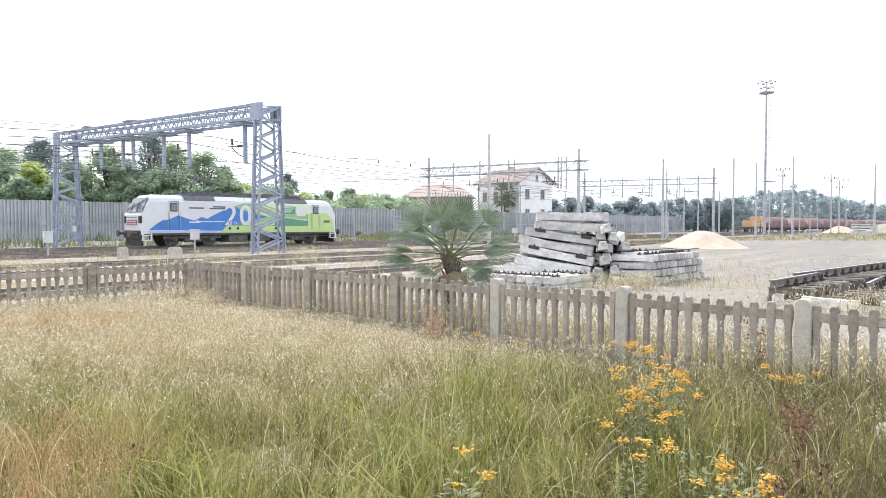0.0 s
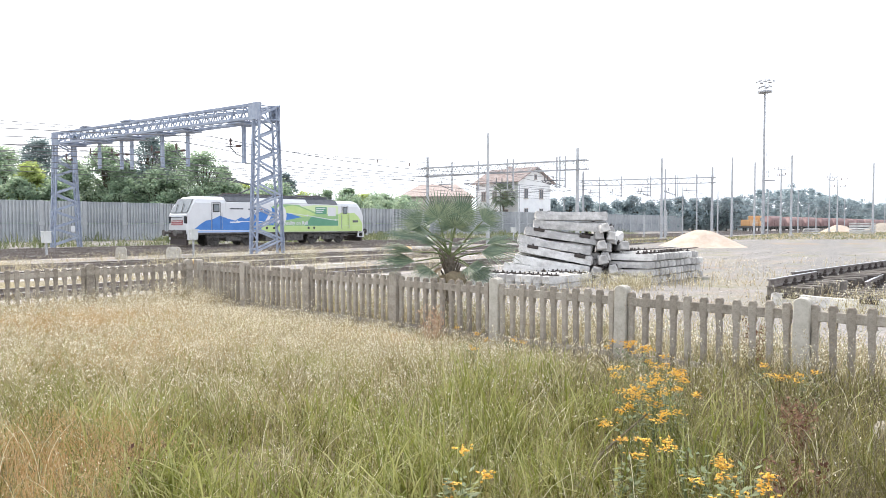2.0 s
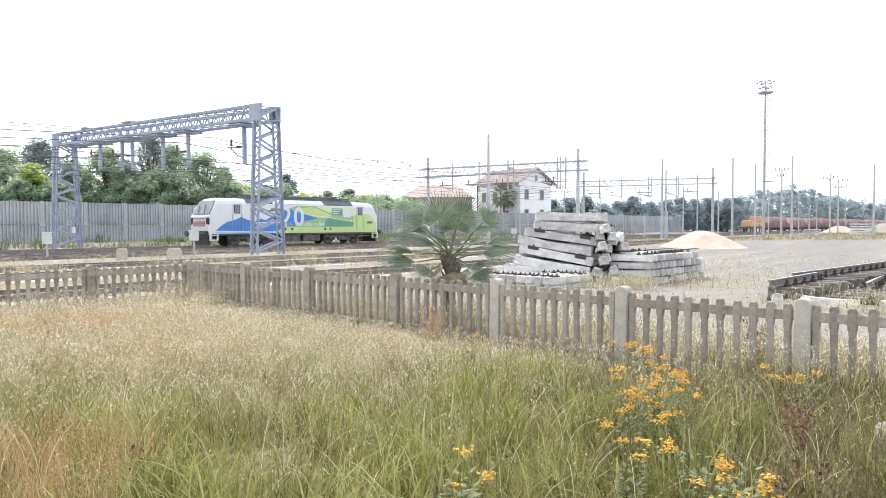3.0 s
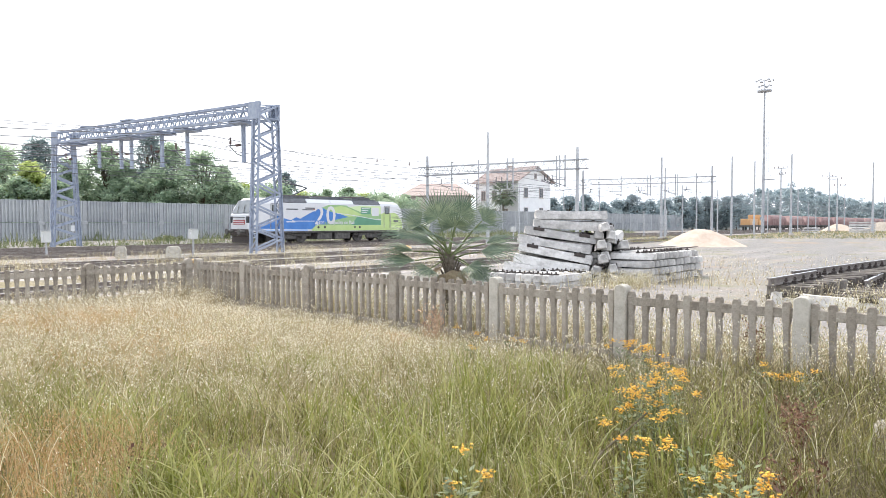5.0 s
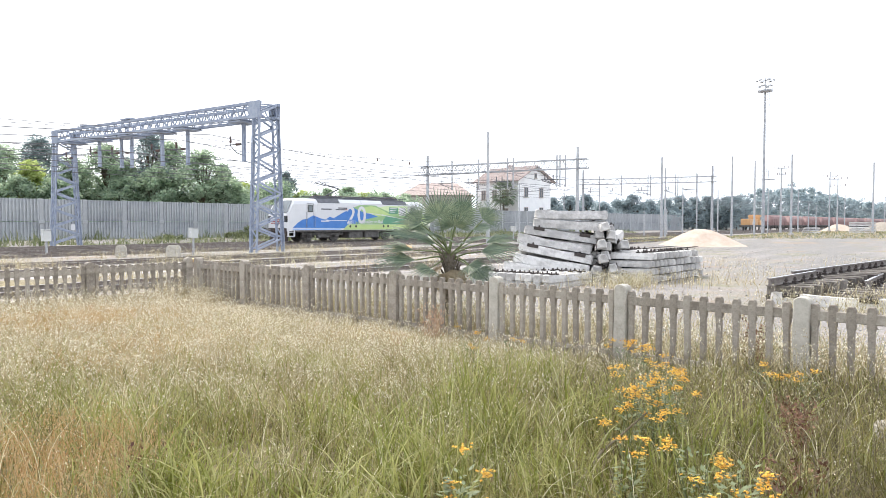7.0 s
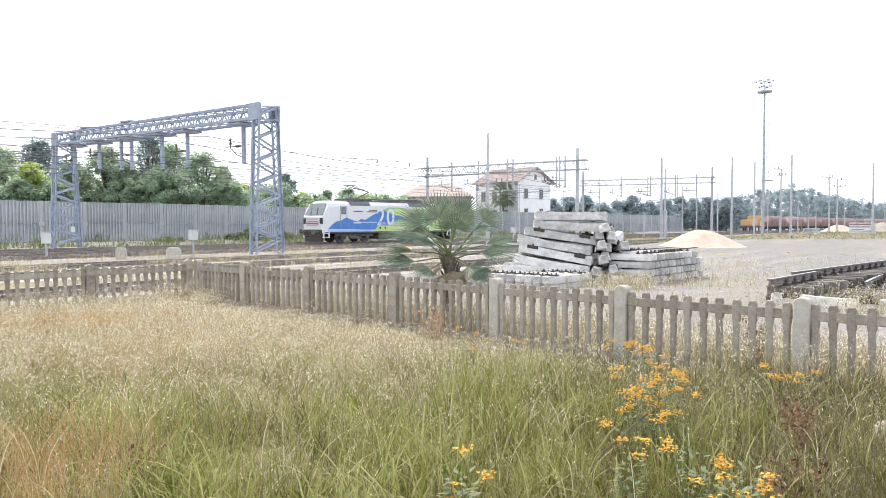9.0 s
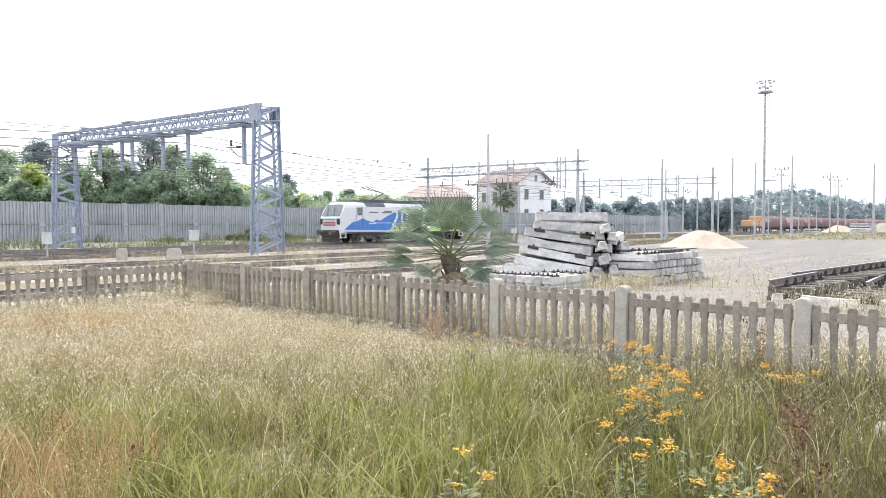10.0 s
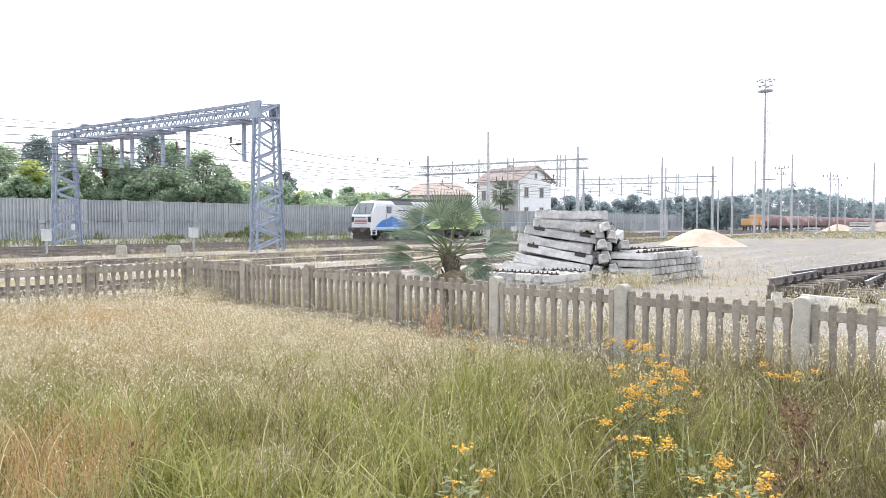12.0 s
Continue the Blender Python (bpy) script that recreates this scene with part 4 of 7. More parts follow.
def cabinet_on_post(x, y, top, w, label):
    c = thing("signal_box", pose(x, y, ground_z(x, y), 0, 0, TA - 95), label, "signal box", "trackside boxes")
    bm = bmesh.new()
    box(bm, -w / 2, w / 2, -w * 0.28, w * 0.28, top - w * 0.95, top, 0.02)
    part("cabinet", bm, SCREEN_GREY, c)
    bm = bmesh.new()
    box(bm, -w / 2 + 0.04, w / 2 - 0.04, -w * 0.28 - 0.012, -w * 0.28 + 0.005, top - w * 0.9, top - 0.05, 0.01)
    part("door", bm, SCREEN_GREY, c)
    bm = bmesh.new()
    box(bm, 0.0, 0.12, -w * 0.28 - 0.02, -w * 0.28 - 0.008, top - w * 0.45, top - w * 0.28)
    part("label_plate", bm, WHITE_PAINT, c, "white label plate")
    bm = bmesh.new()
    rod(bm, (0, 0, -0.05), (0, 0, top - w * 0.9), 0.06, n=8)
    part("post", bm, STEEL_GALV, c)
    bm = bmesh.new()
    box(bm, -w / 2 - 0.03, w / 2 + 0.03, -w * 0.33, w * 0.33, top, top + 0.03, 0.01)
    part("lid", bm, SCREEN_GREY, c)


def concrete_block(x, y, w, h, label):
    bm = bmesh.new()
    prism(bm, [(-w / 2, -0.03), (w / 2, -0.03), (w / 2 * 0.9, h * 0.8), (w / 2 * 0.7, h), (-w / 2 * 0.7, h), (-w / 2 * 0.9, h * 0.8)], -w * 0.3, w * 0.3)
    bmesh.ops.recalc_face_normals(bm, faces=bm.faces)
    bmesh.ops.bevel(bm, geom=list(bm.edges), offset=0.03, segments=2, affect="EDGES")
    o = part("concrete_block", bm, CONCRETE_POST)
    o.matrix_world = pose(x, y, ground_z(x, y), 0, 0, 12)
    tagged(o, label, "concrete block", "trackside blocks")


build_sleeper_stacks()
sand_heap(19.6, 50.5, 3.3, 1.22, "broad heap of pale yellow sand in the yard", 1.0)
sand_heap(66.4, 112, 2.9, 1.25, "far heap of pale sand beside the road", 1.2)
sand_heap(77.0, 117, 3.6, 1.5, "greyish heap of gravel at the yard's far side", 1.0, CONCRETE_OLD)
turnout_panel(0.15, ((-4.62, 18.3, 32.0, -6.0), (-4.2, 15.6, 19.0, -3.0)), (16.3, 29.5), (-4.5, -3.6), -4.5, SHADE_SLEEPER, "lifted turnout panel with rusty rails bolted to sleepers darkened for shade")
turnout_panel(-0.08, ((-3.75, 16.7, 27.0, 0.0), (-3.05, 19.3, 29.0, 2.0), (-2.1, 19.0, 29.0, 0.0)), (16.6, 28.5), (-4.6, -1.7), 0.0, SHADE_SLEEPER, "lower turnout panel with dark rails on sleepers darkened for shade")
beam(Matrix.Translation(uv(15.95, -3.15, -0.02)) @ pose(0, 0, 0, 0, 0, TA - 92), random.Random(2), "old grey concrete sleeper lying before the turnout panels")
track_panel(17.2, -0.55, 0.0, 12.4, "weathered track panel with dark rails lying in weeds")
cabinet_on_post(-13.98, 37.7, 1.52, 0.58, "pale grey trackside cabinet on a post")
cabinet_on_post(-22.25, 37.7, 1.42, 0.66, "grey trackside cabinet on a short post")
cabinet_on_post(7.5, 70.0, 1.5, 0.55, "white relay cabinet on a post before the barrier")
concrete_block(-17.09, 35.7, 0.55, 0.62, "pale concrete marker block in dry grass")
for i in range(5):
    for layer in range(5):
        sleeper(Matrix.Translation(uv(96.0 + i * 0.9, -15.9, ground_z(61, 94) + layer * 0.3)) @ pose(0, 0, 0, 0, 0, TA - 100), "far sleeper stack", "whitish concrete sleeper in a far stack", False)
for layer in range(3):
    sleeper(Matrix.Translation((44.7, 81.0, ground_z(44.7, 81) + layer * 0.28)) @ pose(0, 0, 0, 0, 0, 5 + layer * 12), "lone pile of sleepers", "dark old sleeper in a small lone pile", False)


def cover_sheet(x, y, w, d, h, label):
    """A crumpled plastic cover lying on something low."""
    vs, fs = [], []
    n = 12
    for j in range(n + 1):
        for i in range(n + 1):
            a, b = i / n * 2 - 1, j / n * 2 - 1
            z = h * max(0.0, (1 - abs(a) ** 3) * (1 - abs(b) ** 3)) + 0.05 * noise.noise((a * 3 + x, b * 3, y))
            vs.append((a * w / 2, b * d / 2, max(z, 0.0)))
    for j in range(n):
        for i in range(n):
            k = j * (n + 1) + i
            fs.append((k, k + 1, k + n + 2, k + n + 1))
    o = flat("cover_sheet", vs, fs, YELLOW_PAINT, smooth=True)
    o.location = (x, y, ground_z(x, y) - 0.01)
    tagged(o, label, "cover sheet", "yellow covers")


cover_sheet(-10.6, 28.6, 0.4, 0.35, 0.3, "small yellow plastic cover beside the siding")
cover_sheet(-2.65, 45.5, 1.6, 1.2, 0.36, "orange-yellow plastic cover lying between the tracks")
concrete_block(3.36, 4.95, 0.3, 0.27, "pale concrete stump in rank grass by the fence")
concrete_block(-14.31, 35.7, 0.75, 0.62, "broad pale concrete block in dry grass")

# ---- the electric locomotive; local x along it, -y the side towards the eye, z above the rails ----
def loft(sections):
    """Joins rings of equal length along x and closes both ends."""
    bm = bmesh.new()
    rings = [[bm.verts.new(p) for p in s] for s in sections]
    n = len(rings[0])
    for a, b in zip(rings, rings[1:]):
        for i in range(n):
            bm.faces.new((a[i], a[(i + 1) % n], b[(i + 1) % n], b[i]))
    bm.faces.new(rings[0][::-1])
    bm.faces.new(rings[-1])
    bmesh.ops.recalc_face_normals(bm, faces=bm.faces)
    return bm


def plate(outline, y, thick=0.004):
    """A thin painted field on the flank."""
    bm = bmesh.new()
    prism(bm, outline, y - thick, y)
    bmesh.ops.recalc_face_normals(bm, faces=bm.faces)
    return bm


def disc(bm, x, y0, y1, z, r, n=24):
    rod(bm, (x, y0, z), (x, y1, z), r, n=n)


def build_locomotive():
    loco = thing("electric_locomotive", pose(0, 0, 0), "white electric locomotive with blue and green mountain livery on the track", "locomotive")

    def ring(x, w, zb, top, shoulder):
        half = [(w, zb), (w, min(1.6, top)), (w, min(2.6, top)), (w - 0.02, min(shoulder, top)), (w - 0.16, min(shoulder + 0.28, top)), (w - 0.5, min(3.82, top)), (0.0, min(3.87, top))]
        return [(x, -y, z) for y, z in half] + [(x, y, z) for y, z in half[-2::-1]]

    def cab(s):
        """A cab end with raked windscreen; s is -1 for the front."""
        secs = [ring(s * 8.78, 1.18, 0.95, 1.7, 3.3), ring(s * 8.74, 1.32, 0.95, 2.38, 3.3), ring(s * 8.60, 1.42, 0.98, 2.55, 3.3), ring(s * 8.30, 1.47, 1.02, 3.12, 3.3), ring(s * 8.02, 1.49, 1.05, 3.62, 3.3), ring(s * 7.75, 1.5, 1.05, 3.80, 3.3), ring(s * 7.4, 1.5, 1.05, 3.87, 3.3), ring(s * 5.62, 1.5, 1.05, 3.87, 3.3)]
        return loft(secs if s < 0 else secs)
    cabs = []
    for s in (-1, 1):
        c = part("cab", cab(s), WHITE_PAINT, loco, "white cab with raked windscreen", smooth=False)
        cabs.append(c)
    # machine room body with a lower sloped roof edge
    def mid(x):
        half = [(1.5, 1.05), (1.5, 3.38), (1.44, 3.44), (1.12, 3.78), (0, 3.8)]
        return [(x, -y, z) for y, z in half] + [(x, y, z) for y, z in half[-2::-1]]
    part("machine_room", loft([mid(-5.62), mid(5.62)]), WHITE_PAINT, loco)
    # livery fields on both flanks
    blue = [(-8.25, 1.28), (-7.76, 1.68), (-7.26, 1.97), (-6.76, 2.05), (-6.08, 2.35), (-5.47, 2.14), (-4.8, 1.98), (-4.26, 2.24), (-3.84, 2.11), (-2.91, 2.56), (-2.24, 2.83), (-1.65, 3.19), (-1.0, 2.89), (-0.24, 2.68), (0.53, 2.56), (1.6, 2.3), (-1.9, 1.72), (-2.6, 1.21)]
    light = [(-8.3, 1.20), (-3.0, 1.20), (-3.05, 1.07), (-8.2, 1.07)]
    far_green = [(-1.5, 3.1), (-0.75, 3.35), (0.27, 3.36), (1.33, 3.34), (1.6, 3.2), (2.97, 2.78), (4.69, 2.57), (5.6, 2.58), (5.6, 1.56), (-1.9, 1.56), (-1.9, 1.72), (1.6, 2.3), (0.53, 2.56), (-0.24, 2.68), (-1.0, 2.89)]
    pale = [(1.6, 3.2), (3.0, 3.36), (5.6, 3.36), (5.6, 2.585), (4.69, 2.575), (2.97, 2.785)]
    rear = [(5.63, 1.56), (5.63, 2.6), (6.3, 2.85), (6.9, 2.7), (7.5, 2.75), (8.0, 2.4), (8.4, 1.9), (8.5, 1.56)]
    stripe = [(-2.6, 1.21), (-2.2, 1.55), (8.5, 1.55), (8.45, 1.07), (-2.62, 1.07)]
    mound = [(-0.6, 3.0), (0.1, 3.2), (0.7, 3.28), (1.3, 3.18), (2.2, 2.9), (3.2, 2.5), (1.6, 2.3), (0.53, 2.56), (-0.24, 2.7)]
    dark = [(1.9, 1.57), (5.6, 1.57), (5.6, 2.0), (4.0, 2.25), (2.6, 2.35)]
    for y in (-1.503, 1.507):
        for name, outline, mat, lab in (("livery_field", blue, BLUE_PAINT, "blue mountain silhouette"), ("livery_stripe", light, LIGHT_BLUE, "light blue sill stripe"), ("livery_field", far_green, GREEN_PAINT, "green hillside field"),
                                        ("livery_field", pale, PALE_LIME, "pale lime field"), ("livery_field", rear, LIME_PAINT, "lime cab field"), ("livery_stripe", stripe, LIME_PAINT, "lime green sill stripe")):
            part(name, plate(outline, y), mat, loco, lab)
        sgn = -1 if y < 0 else 1
        part("livery_field", plate(mound, y + sgn * 0.003), LIME_PAINT, loco, "lime mountain field")
        part("livery_field", plate(dark, y + sgn * 0.003), DARK_GREEN, loco, "dark green valley field")
        part("livery_panel", plate([(3.05, 3.2), (4.3, 3.2), (4.3, 2.58), (3.05, 2.58)], y + sgn * 0.003), DARK_GREEN, loco, "dark green panel")
        part("livery_panel", plate([(4.42, 3.19), (5.32, 3.19), (5.32, 2.42), (4.42, 2.42)], y + sgn * 0.003), WHITE_PAINT, loco, "white square panel")
        # unreadable small lettering and logos as bars
        for i, (x0, x1, z) in enumerate(((-5.25, -4.05, 2.86), (-3.3, -2.2, 2.98), (-3.6, -2.45, 2.84), (-5.25, -4.35, 1.80))):
            part("lettering_bar", plate([(x0, z), (x1, z), (x1, z + 0.1), (x0, z + 0.1)], y + sgn * 0.003), (ROOF_GREY if i < 3 else WHITE_PAINT), loco)
        part("logo_bar", plate([(-2.45, 2.86), (-2.05, 2.92), (-2.05, 3.0), (-2.45, 2.94)], y + sgn * 0.004), RED_PAINT, loco, "small red logo stroke")
        for z in (3.05, 2.88, 2.72):
            part("lettering_bar", plate([(3.15, z), (4.15 - (3.05 - z), z), (4.15 - (3.05 - z), z + 0.07), (3.15, z + 0.07)], y + sgn * 0.008), WHITE_PAINT, loco)
        part("number_bar", plate([(7.3, 1.86), (7.95, 1.86), (7.95, 2.06), (7.3, 2.06)], y + sgn * 0.006), ROOF_GREY, loco)
        part("livery_line", plate([(-4.6, 1.88), (-2.3, 1.88), (-2.3, 1.94), (-4.6, 1.94)], y + sgn * 0.004), WHITE_PAINT, loco)
        part("livery_line", plate([(0.2, 2.66), (2.2, 2.47), (4.9, 2.12), (5.6, 2.12), (5.6, 2.06), (4.9, 2.06), (2.2, 2.41), (0.2, 2.6)], y + sgn * 0.009), WHITE_PAINT, loco)
        for x, z in ((-4.6, 1.91), (2.2, 2.44), (5.3, 2.09)):
            bm = bmesh.new()
            disc(bm, x, y + sgn * 0.004, y + sgn * 0.012, z, 0.09, 12)
            part("livery_dot", bm, WHITE_PAINT, loco)
        bm = bmesh.new()
        for x in (-1.9, -1.2, 2.3, 2.9):
            disc(bm, x, y, y + sgn * 0.02, 1.38, 0.11, 12)
        part("sill_port", bm, BLACK_MARK, loco)
    face = Matrix(((1, 0, 0, 0), (0, 0, -1, 0), (0, 1, 0, 0), (0, 0, 0, 1)))
    for text, size, x, z, bold in (("2", 2.25, -2.35, 1.66, 0.035), ("0", 2.25, -1.07, 1.66, 0.035), ("Years", 0.52, -2.1, 1.64, 0.012), ("Quality on Rail", 0.44, -0.42, 1.66, 0.008)):
        writing(text, size, Matrix.Translation((x, -1.522 - (0.006 if text == "Years" else 0), z)) @ face, BLUE_PAINT if text == "Years" else WHITE_PAINT, loco, "lettering", bold)
    # side doors and windows of both cabs
    for s in (-1, 1):
        for y in (-1, 1):
            bm = bmesh.new()
            for x in (-0.36, 0.36):
                box(bm, s * 6.4 + x - 0.012, s * 6.4 + x + 0.012, y * 1.5 - 0.012, y * 1.5 + 0.012, 1.25, 3.36)
            box(bm, s * 6.4 - 0.36, s * 6.4 + 0.36, y * 1.5 - 0.012, y * 1.5 + 0.012, 3.34, 3.37)
            d = part("door_seam", bm, ROOF_GREY, loco)
            bm = bmesh.new()
            box(bm, s * 6.4 - 0.27, s * 6.4 + 0.27, y * 1.5 - 0.02, y * 1.5 + 0.02, 2.62, 3.26, 0.015)
            part("window_frame", bm, RUBBER, loco)
            bm = bmesh.new()
            box(bm, s * 6.4 - 0.21, s * 6.4 + 0.21, y * 1.5 - 0.026, y * 1.5 + 0.026, 2.68, 3.2, 0.01)
            part("window_pane", bm, CAB_GLASS, loco, "tinted side window")
            bm = bmesh.new()
            for x in (-0.45, 0.45):
                rod(bm, (s * 6.4 + x, y * 1.56, 1.3), (s * 6.4 + x, y * 1.56, 2.6), 0.018, n=6)
            part("handrail", bm, STEEL_GALV, loco, "vertical steel handrail")
            bm = bmesh.new()
            for z in (0.35, 0.65, 0.95):
                box(bm, s * 6.4 - 0.25, s * 6.4 + 0.25, y * 1.33 - 0.12, y * 1.33 + 0.12, z - 0.02, z + 0.02)
            for x in (-0.25, 0.25):
                box(bm, s * 6.4 + x - 0.02, s * 6.4 + x + 0.02, y * 1.33 - 0.02, y * 1.33 + 0.02, 0.33, 1.1)
            part("step_ladder", bm, BOGIE, loco)
        # windscreen, wipers, headlamps, red front band
        f = lambda x: s * x
        bm = bmesh.new()
        vs = [bm.verts.new(p) for p in ((f(8.64), -1.25, 2.56), (f(8.64), 1.25, 2.56), (f(8.06), 1.12, 3.6), (f(8.06), -1.12, 3.6))]
        bm.faces.new(vs)
        g = bmesh.ops.extrude_face_region(bm, geom=bm.faces[:])
        bmesh.ops.translate(bm, vec=(f(0.03), 0, 0.02), verts=[v for v in g["geom"] if isinstance(v, bmesh.types.BMVert)])
        bmesh.ops.recalc_face_normals(bm, faces=bm.faces)
        w = part("windscreen", bm, CAB_GLASS, loco, "raked tinted windscreen")
        bm = bmesh.new()
        for y in (-0.55, 0.35):
            rod(bm, (f(8.72), y, 2.55), (f(8.36), y + 0.3, 3.25), 0.02, n=5)
        part("wiper", bm, RUBBER, loco)
        for y in (-1, 1):
            bm = bmesh.new()
            box(bm, f(8.66) - 0.12, f(8.66) + 0.12, y * 1.16 - 0.2, y * 1.16 + 0.2, 1.72, 2.3, 0.05, None)
            part("headlamp_housing", bm, RUBBER, loco)
            for z in (1.86, 2.14):
                bm = bmesh.new()
                rod(bm, (f(8.78), y * 1.16, z), (f(8.80), y * 1.16, z), 0.1, n=12)
                part("headlamp", bm, WINDOW_GLASS, loco, "round headlamp")
            bm = bmesh.new()
            rod(bm, (f(8.7), y * 0.875, 1.05), (f(9.35), y * 0.875, 1.05), 0.11, n=10)
            rod(bm, (f(9.35), y * 0.875, 1.05), (f(9.43), y * 0.875, 1.05), 0.24, n=16)
            part("buffer", bm, BOGIE, loco, "round steel buffer")
            bm = bmesh.new()
            for z in (0.55, 0.9):
                box(bm, f(8.35) - 0.32, f(8.35) + 0.32, y * 1.36 - 0.14, y * 1.36 + 0.14, z - 0.03, z + 0.03)
            for x in (-0.3, 0.3):
                box(bm, f(8.35) + x - 0.05, f(8.35) + x + 0.05, y * 1.4 - 0.06, y * 1.4 + 0.06, 0.52, 1.05)
            part("shunter_step", bm, WHITE_PAINT, loco, "white shunter's step")
        bm = bmesh.new()
        box(bm, f(8.79) - 0.03, f(8.79) + 0.03, -0.85, 0.85, 1.62, 1.98, 0.02)
        part("front_band", bm, RED_PAINT, loco, "red front band")
        for z in (1.72, 1.88, 2.04, 2.2):
            bm = bmesh.new()
            box(bm, f(8.80) - 0.03, f(8.80) + 0.03, -0.8, 0.8, z - 0.025, z + 0.025)
            part("front_grille_bar", bm, WHITE_PAINT if z != 2.2 else ROOF_GREY, loco)
        bm = bmesh.new()
        box(bm, f(8.72) - 0.12, f(8.72) + 0.12, -1.3, 1.3, 0.72, 1.25, 0.04)
        rod(bm, (f(8.8), 0, 1.02), (f(9.2), 0, 1.0), 0.08, n=8)
        part("buffer_beam", bm, IRON, loco)
        bm = bmesh.new()
        prism(bm, [(f(8.75), 0.15), (f(8.55), 0.15), (f(8.5), 0.7), (f(8.7), 0.7)], -1.2, 1.2)
        part("snow_plough", bm, IRON, loco)
    # sill, underfloor boxes and bogies
    bm = bmesh.new()
    box(bm, -8.4, 8.4, -1.42, 1.42, 0.9, 1.06, 0.02)
    part("underframe", bm, BOGIE, loco)
    for x0, x1 in ((-1.9, -0.2), (0.1, 1.9)):
        bm = bmesh.new()
        box(bm, x0, x1, -1.32, 1.32, 0.32, 0.95, 0.05)
        part("underfloor_box", bm, BOGIE, loco)
    wheel_bm = bmesh.new()
    disc(wheel_bm, 0, -0.07, 0.07, 0, 0.58, 28)
    disc(wheel_bm, 0, 0.03, 0.09, 0, 0.625, 28)
    disc(wheel_bm, 0, -0.16, 0.0, 0, 0.16, 14)
    wheel_me = bpy.data.meshes.new("wheel")
    wheel_bm.to_mesh(wheel_me)
    wheel_bm.free()
    wheel_me.materials.append(BOGIE)
    wheels = []
    for bx in (-4.75, 4.75):
        bm = bmesh.new()
        for y in (-1.08, 1.08):
            box(bm, bx - 2.3, bx + 2.3, y - 0.1, y + 0.1, 0.62, 0.86, 0.04)
            box(bm, bx - 0.7, bx + 0.7, y - 0.13, y + 0.13, 0.36, 0.7, 0.05)
            for x in (-1.5, 1.5):
                box(bm, bx + x - 0.22, bx + x + 0.22, y - 0.16, y + 0.16, 0.45, 0.8, 0.04)
                rod(bm, (bx + x - 0.45, y, 0.75), (bx + x - 0.45, y, 1.0), 0.1, n=8)
                rod(bm, (bx + x + 0.45, y, 0.75), (bx + x + 0.45, y, 1.0), 0.1, n=8)
            rod(bm, (bx - 0.5, y * 1.15, 0.9), (bx + 0.6, y * 1.15, 0.75), 0.06, n=8)
        part("bogie_frame", bm, BOGIE, loco)
        for x in (-1.5, 1.5):
            for y in (-0.76, 0.76):
                w = new("wheel", wheel_me)
                w.parent = loco
                w.location = (bx + x, y, 0.625)
                w.rotation_euler = (0, 0, 0 if y < 0 else math.pi)
                wheels.append((w, bx + x, y))
    # roof: sloped grilles, white hatches, high-voltage gear, pantograph
    def roof_panel(x0, x1, mat, lab):
        for s in (-1, 1):
            bm = bmesh.new()
            vs = [bm.verts.new(p) for p in ((x0, s * 1.45, 3.45), (x1, s * 1.45, 3.45), (x1, s * 1.14, 3.79), (x0, s * 1.14, 3.79))]
            bm.faces.new(vs)
            g = bmesh.ops.extrude_face_region(bm, geom=bm.faces[:])
            bmesh.ops.translate(bm, vec=(0, s * 0.02, 0.03), verts=[v for v in g["geom"] if isinstance(v, bmesh.types.BMVert)])
            bmesh.ops.recalc_face_normals(bm, faces=bm.faces)
            part("roof_panel", bm, mat, loco, lab)
    roof_panel(-5.55, -3.1, ROOF_GREY, "dark roof grille")
    roof_panel(-3.05, -0.5, WHITE_PAINT, "white roof hatch")
    roof_panel(-0.45, 2.2, WHITE_PAINT, "white roof hatch")
    roof_panel(2.25, 5.55, ROOF_GREY, "dark roof grille")
    bm = bmesh.new()
    rng = random.Random(5)
    for y in (-0.95, 0.95):
        bar(bm, (-5.5, y, 4.06), (5.5, y, 4.06), 0.06)
        for k in range(23):
            bar(bm, (-5.5 + k * 0.5, y, 3.8), (-5.5 + k * 0.5, y, 4.06), 0.04)
    box(bm, -5.45, 5.45, -0.98, 0.98, 3.81, 3.93, 0.02)
    part("roof_rail", bm, ROOF_GREY, loco)
    for x, w, h in ((-4.4, 0.6, 0.22), (-2.6, 0.5, 0.3), (-0.6, 0.9, 0.25), (1.2, 0.5, 0.3), (2.8, 0.7, 0.22), (4.3, 0.6, 0.28)):
        bm = bmesh.new()
        box(bm, x - w, x + w, -0.6, 0.6, 3.8, 3.8 + h, 0.03)
        part("roof_box", bm, ROOF_GREY, loco)
    bm = bmesh.new()
    for k in range(14):
        x = -5.2 + k * 0.8
        for z in (3.85, 3.95, 4.05):
            rod(bm, (x, -0.3, z), (x, -0.3, z + 0.04), 0.09, n=8)
    bar(bm, (-5.2, -0.3, 4.14), (5.2, -0.3, 4.14), 0.04)
    part("roof_insulator", bm, INSULATOR, loco)
    # a folded pantograph at the tail and a raised one behind the front cab
    def pantograph(x, s, up, wire_z):
        p = part("pantograph", (lambda b: (box(b, x - 0.7, x + 0.7, -0.55, 0.55, 4.0, 4.08, 0.01), b)[1])(bmesh.new()), ROOF_GREY, loco, "raised pantograph" if up else "folded pantograph")
        knee = (x + s * 2.35, 0, 4.85 if up else 4.2)
        top = (x - s * 0.1, 0, wire_z if up else 4.26)
        bm = bmesh.new()
        rod(bm, (x + s * 0.6, 0, 4.08), knee, 0.06, n=6)
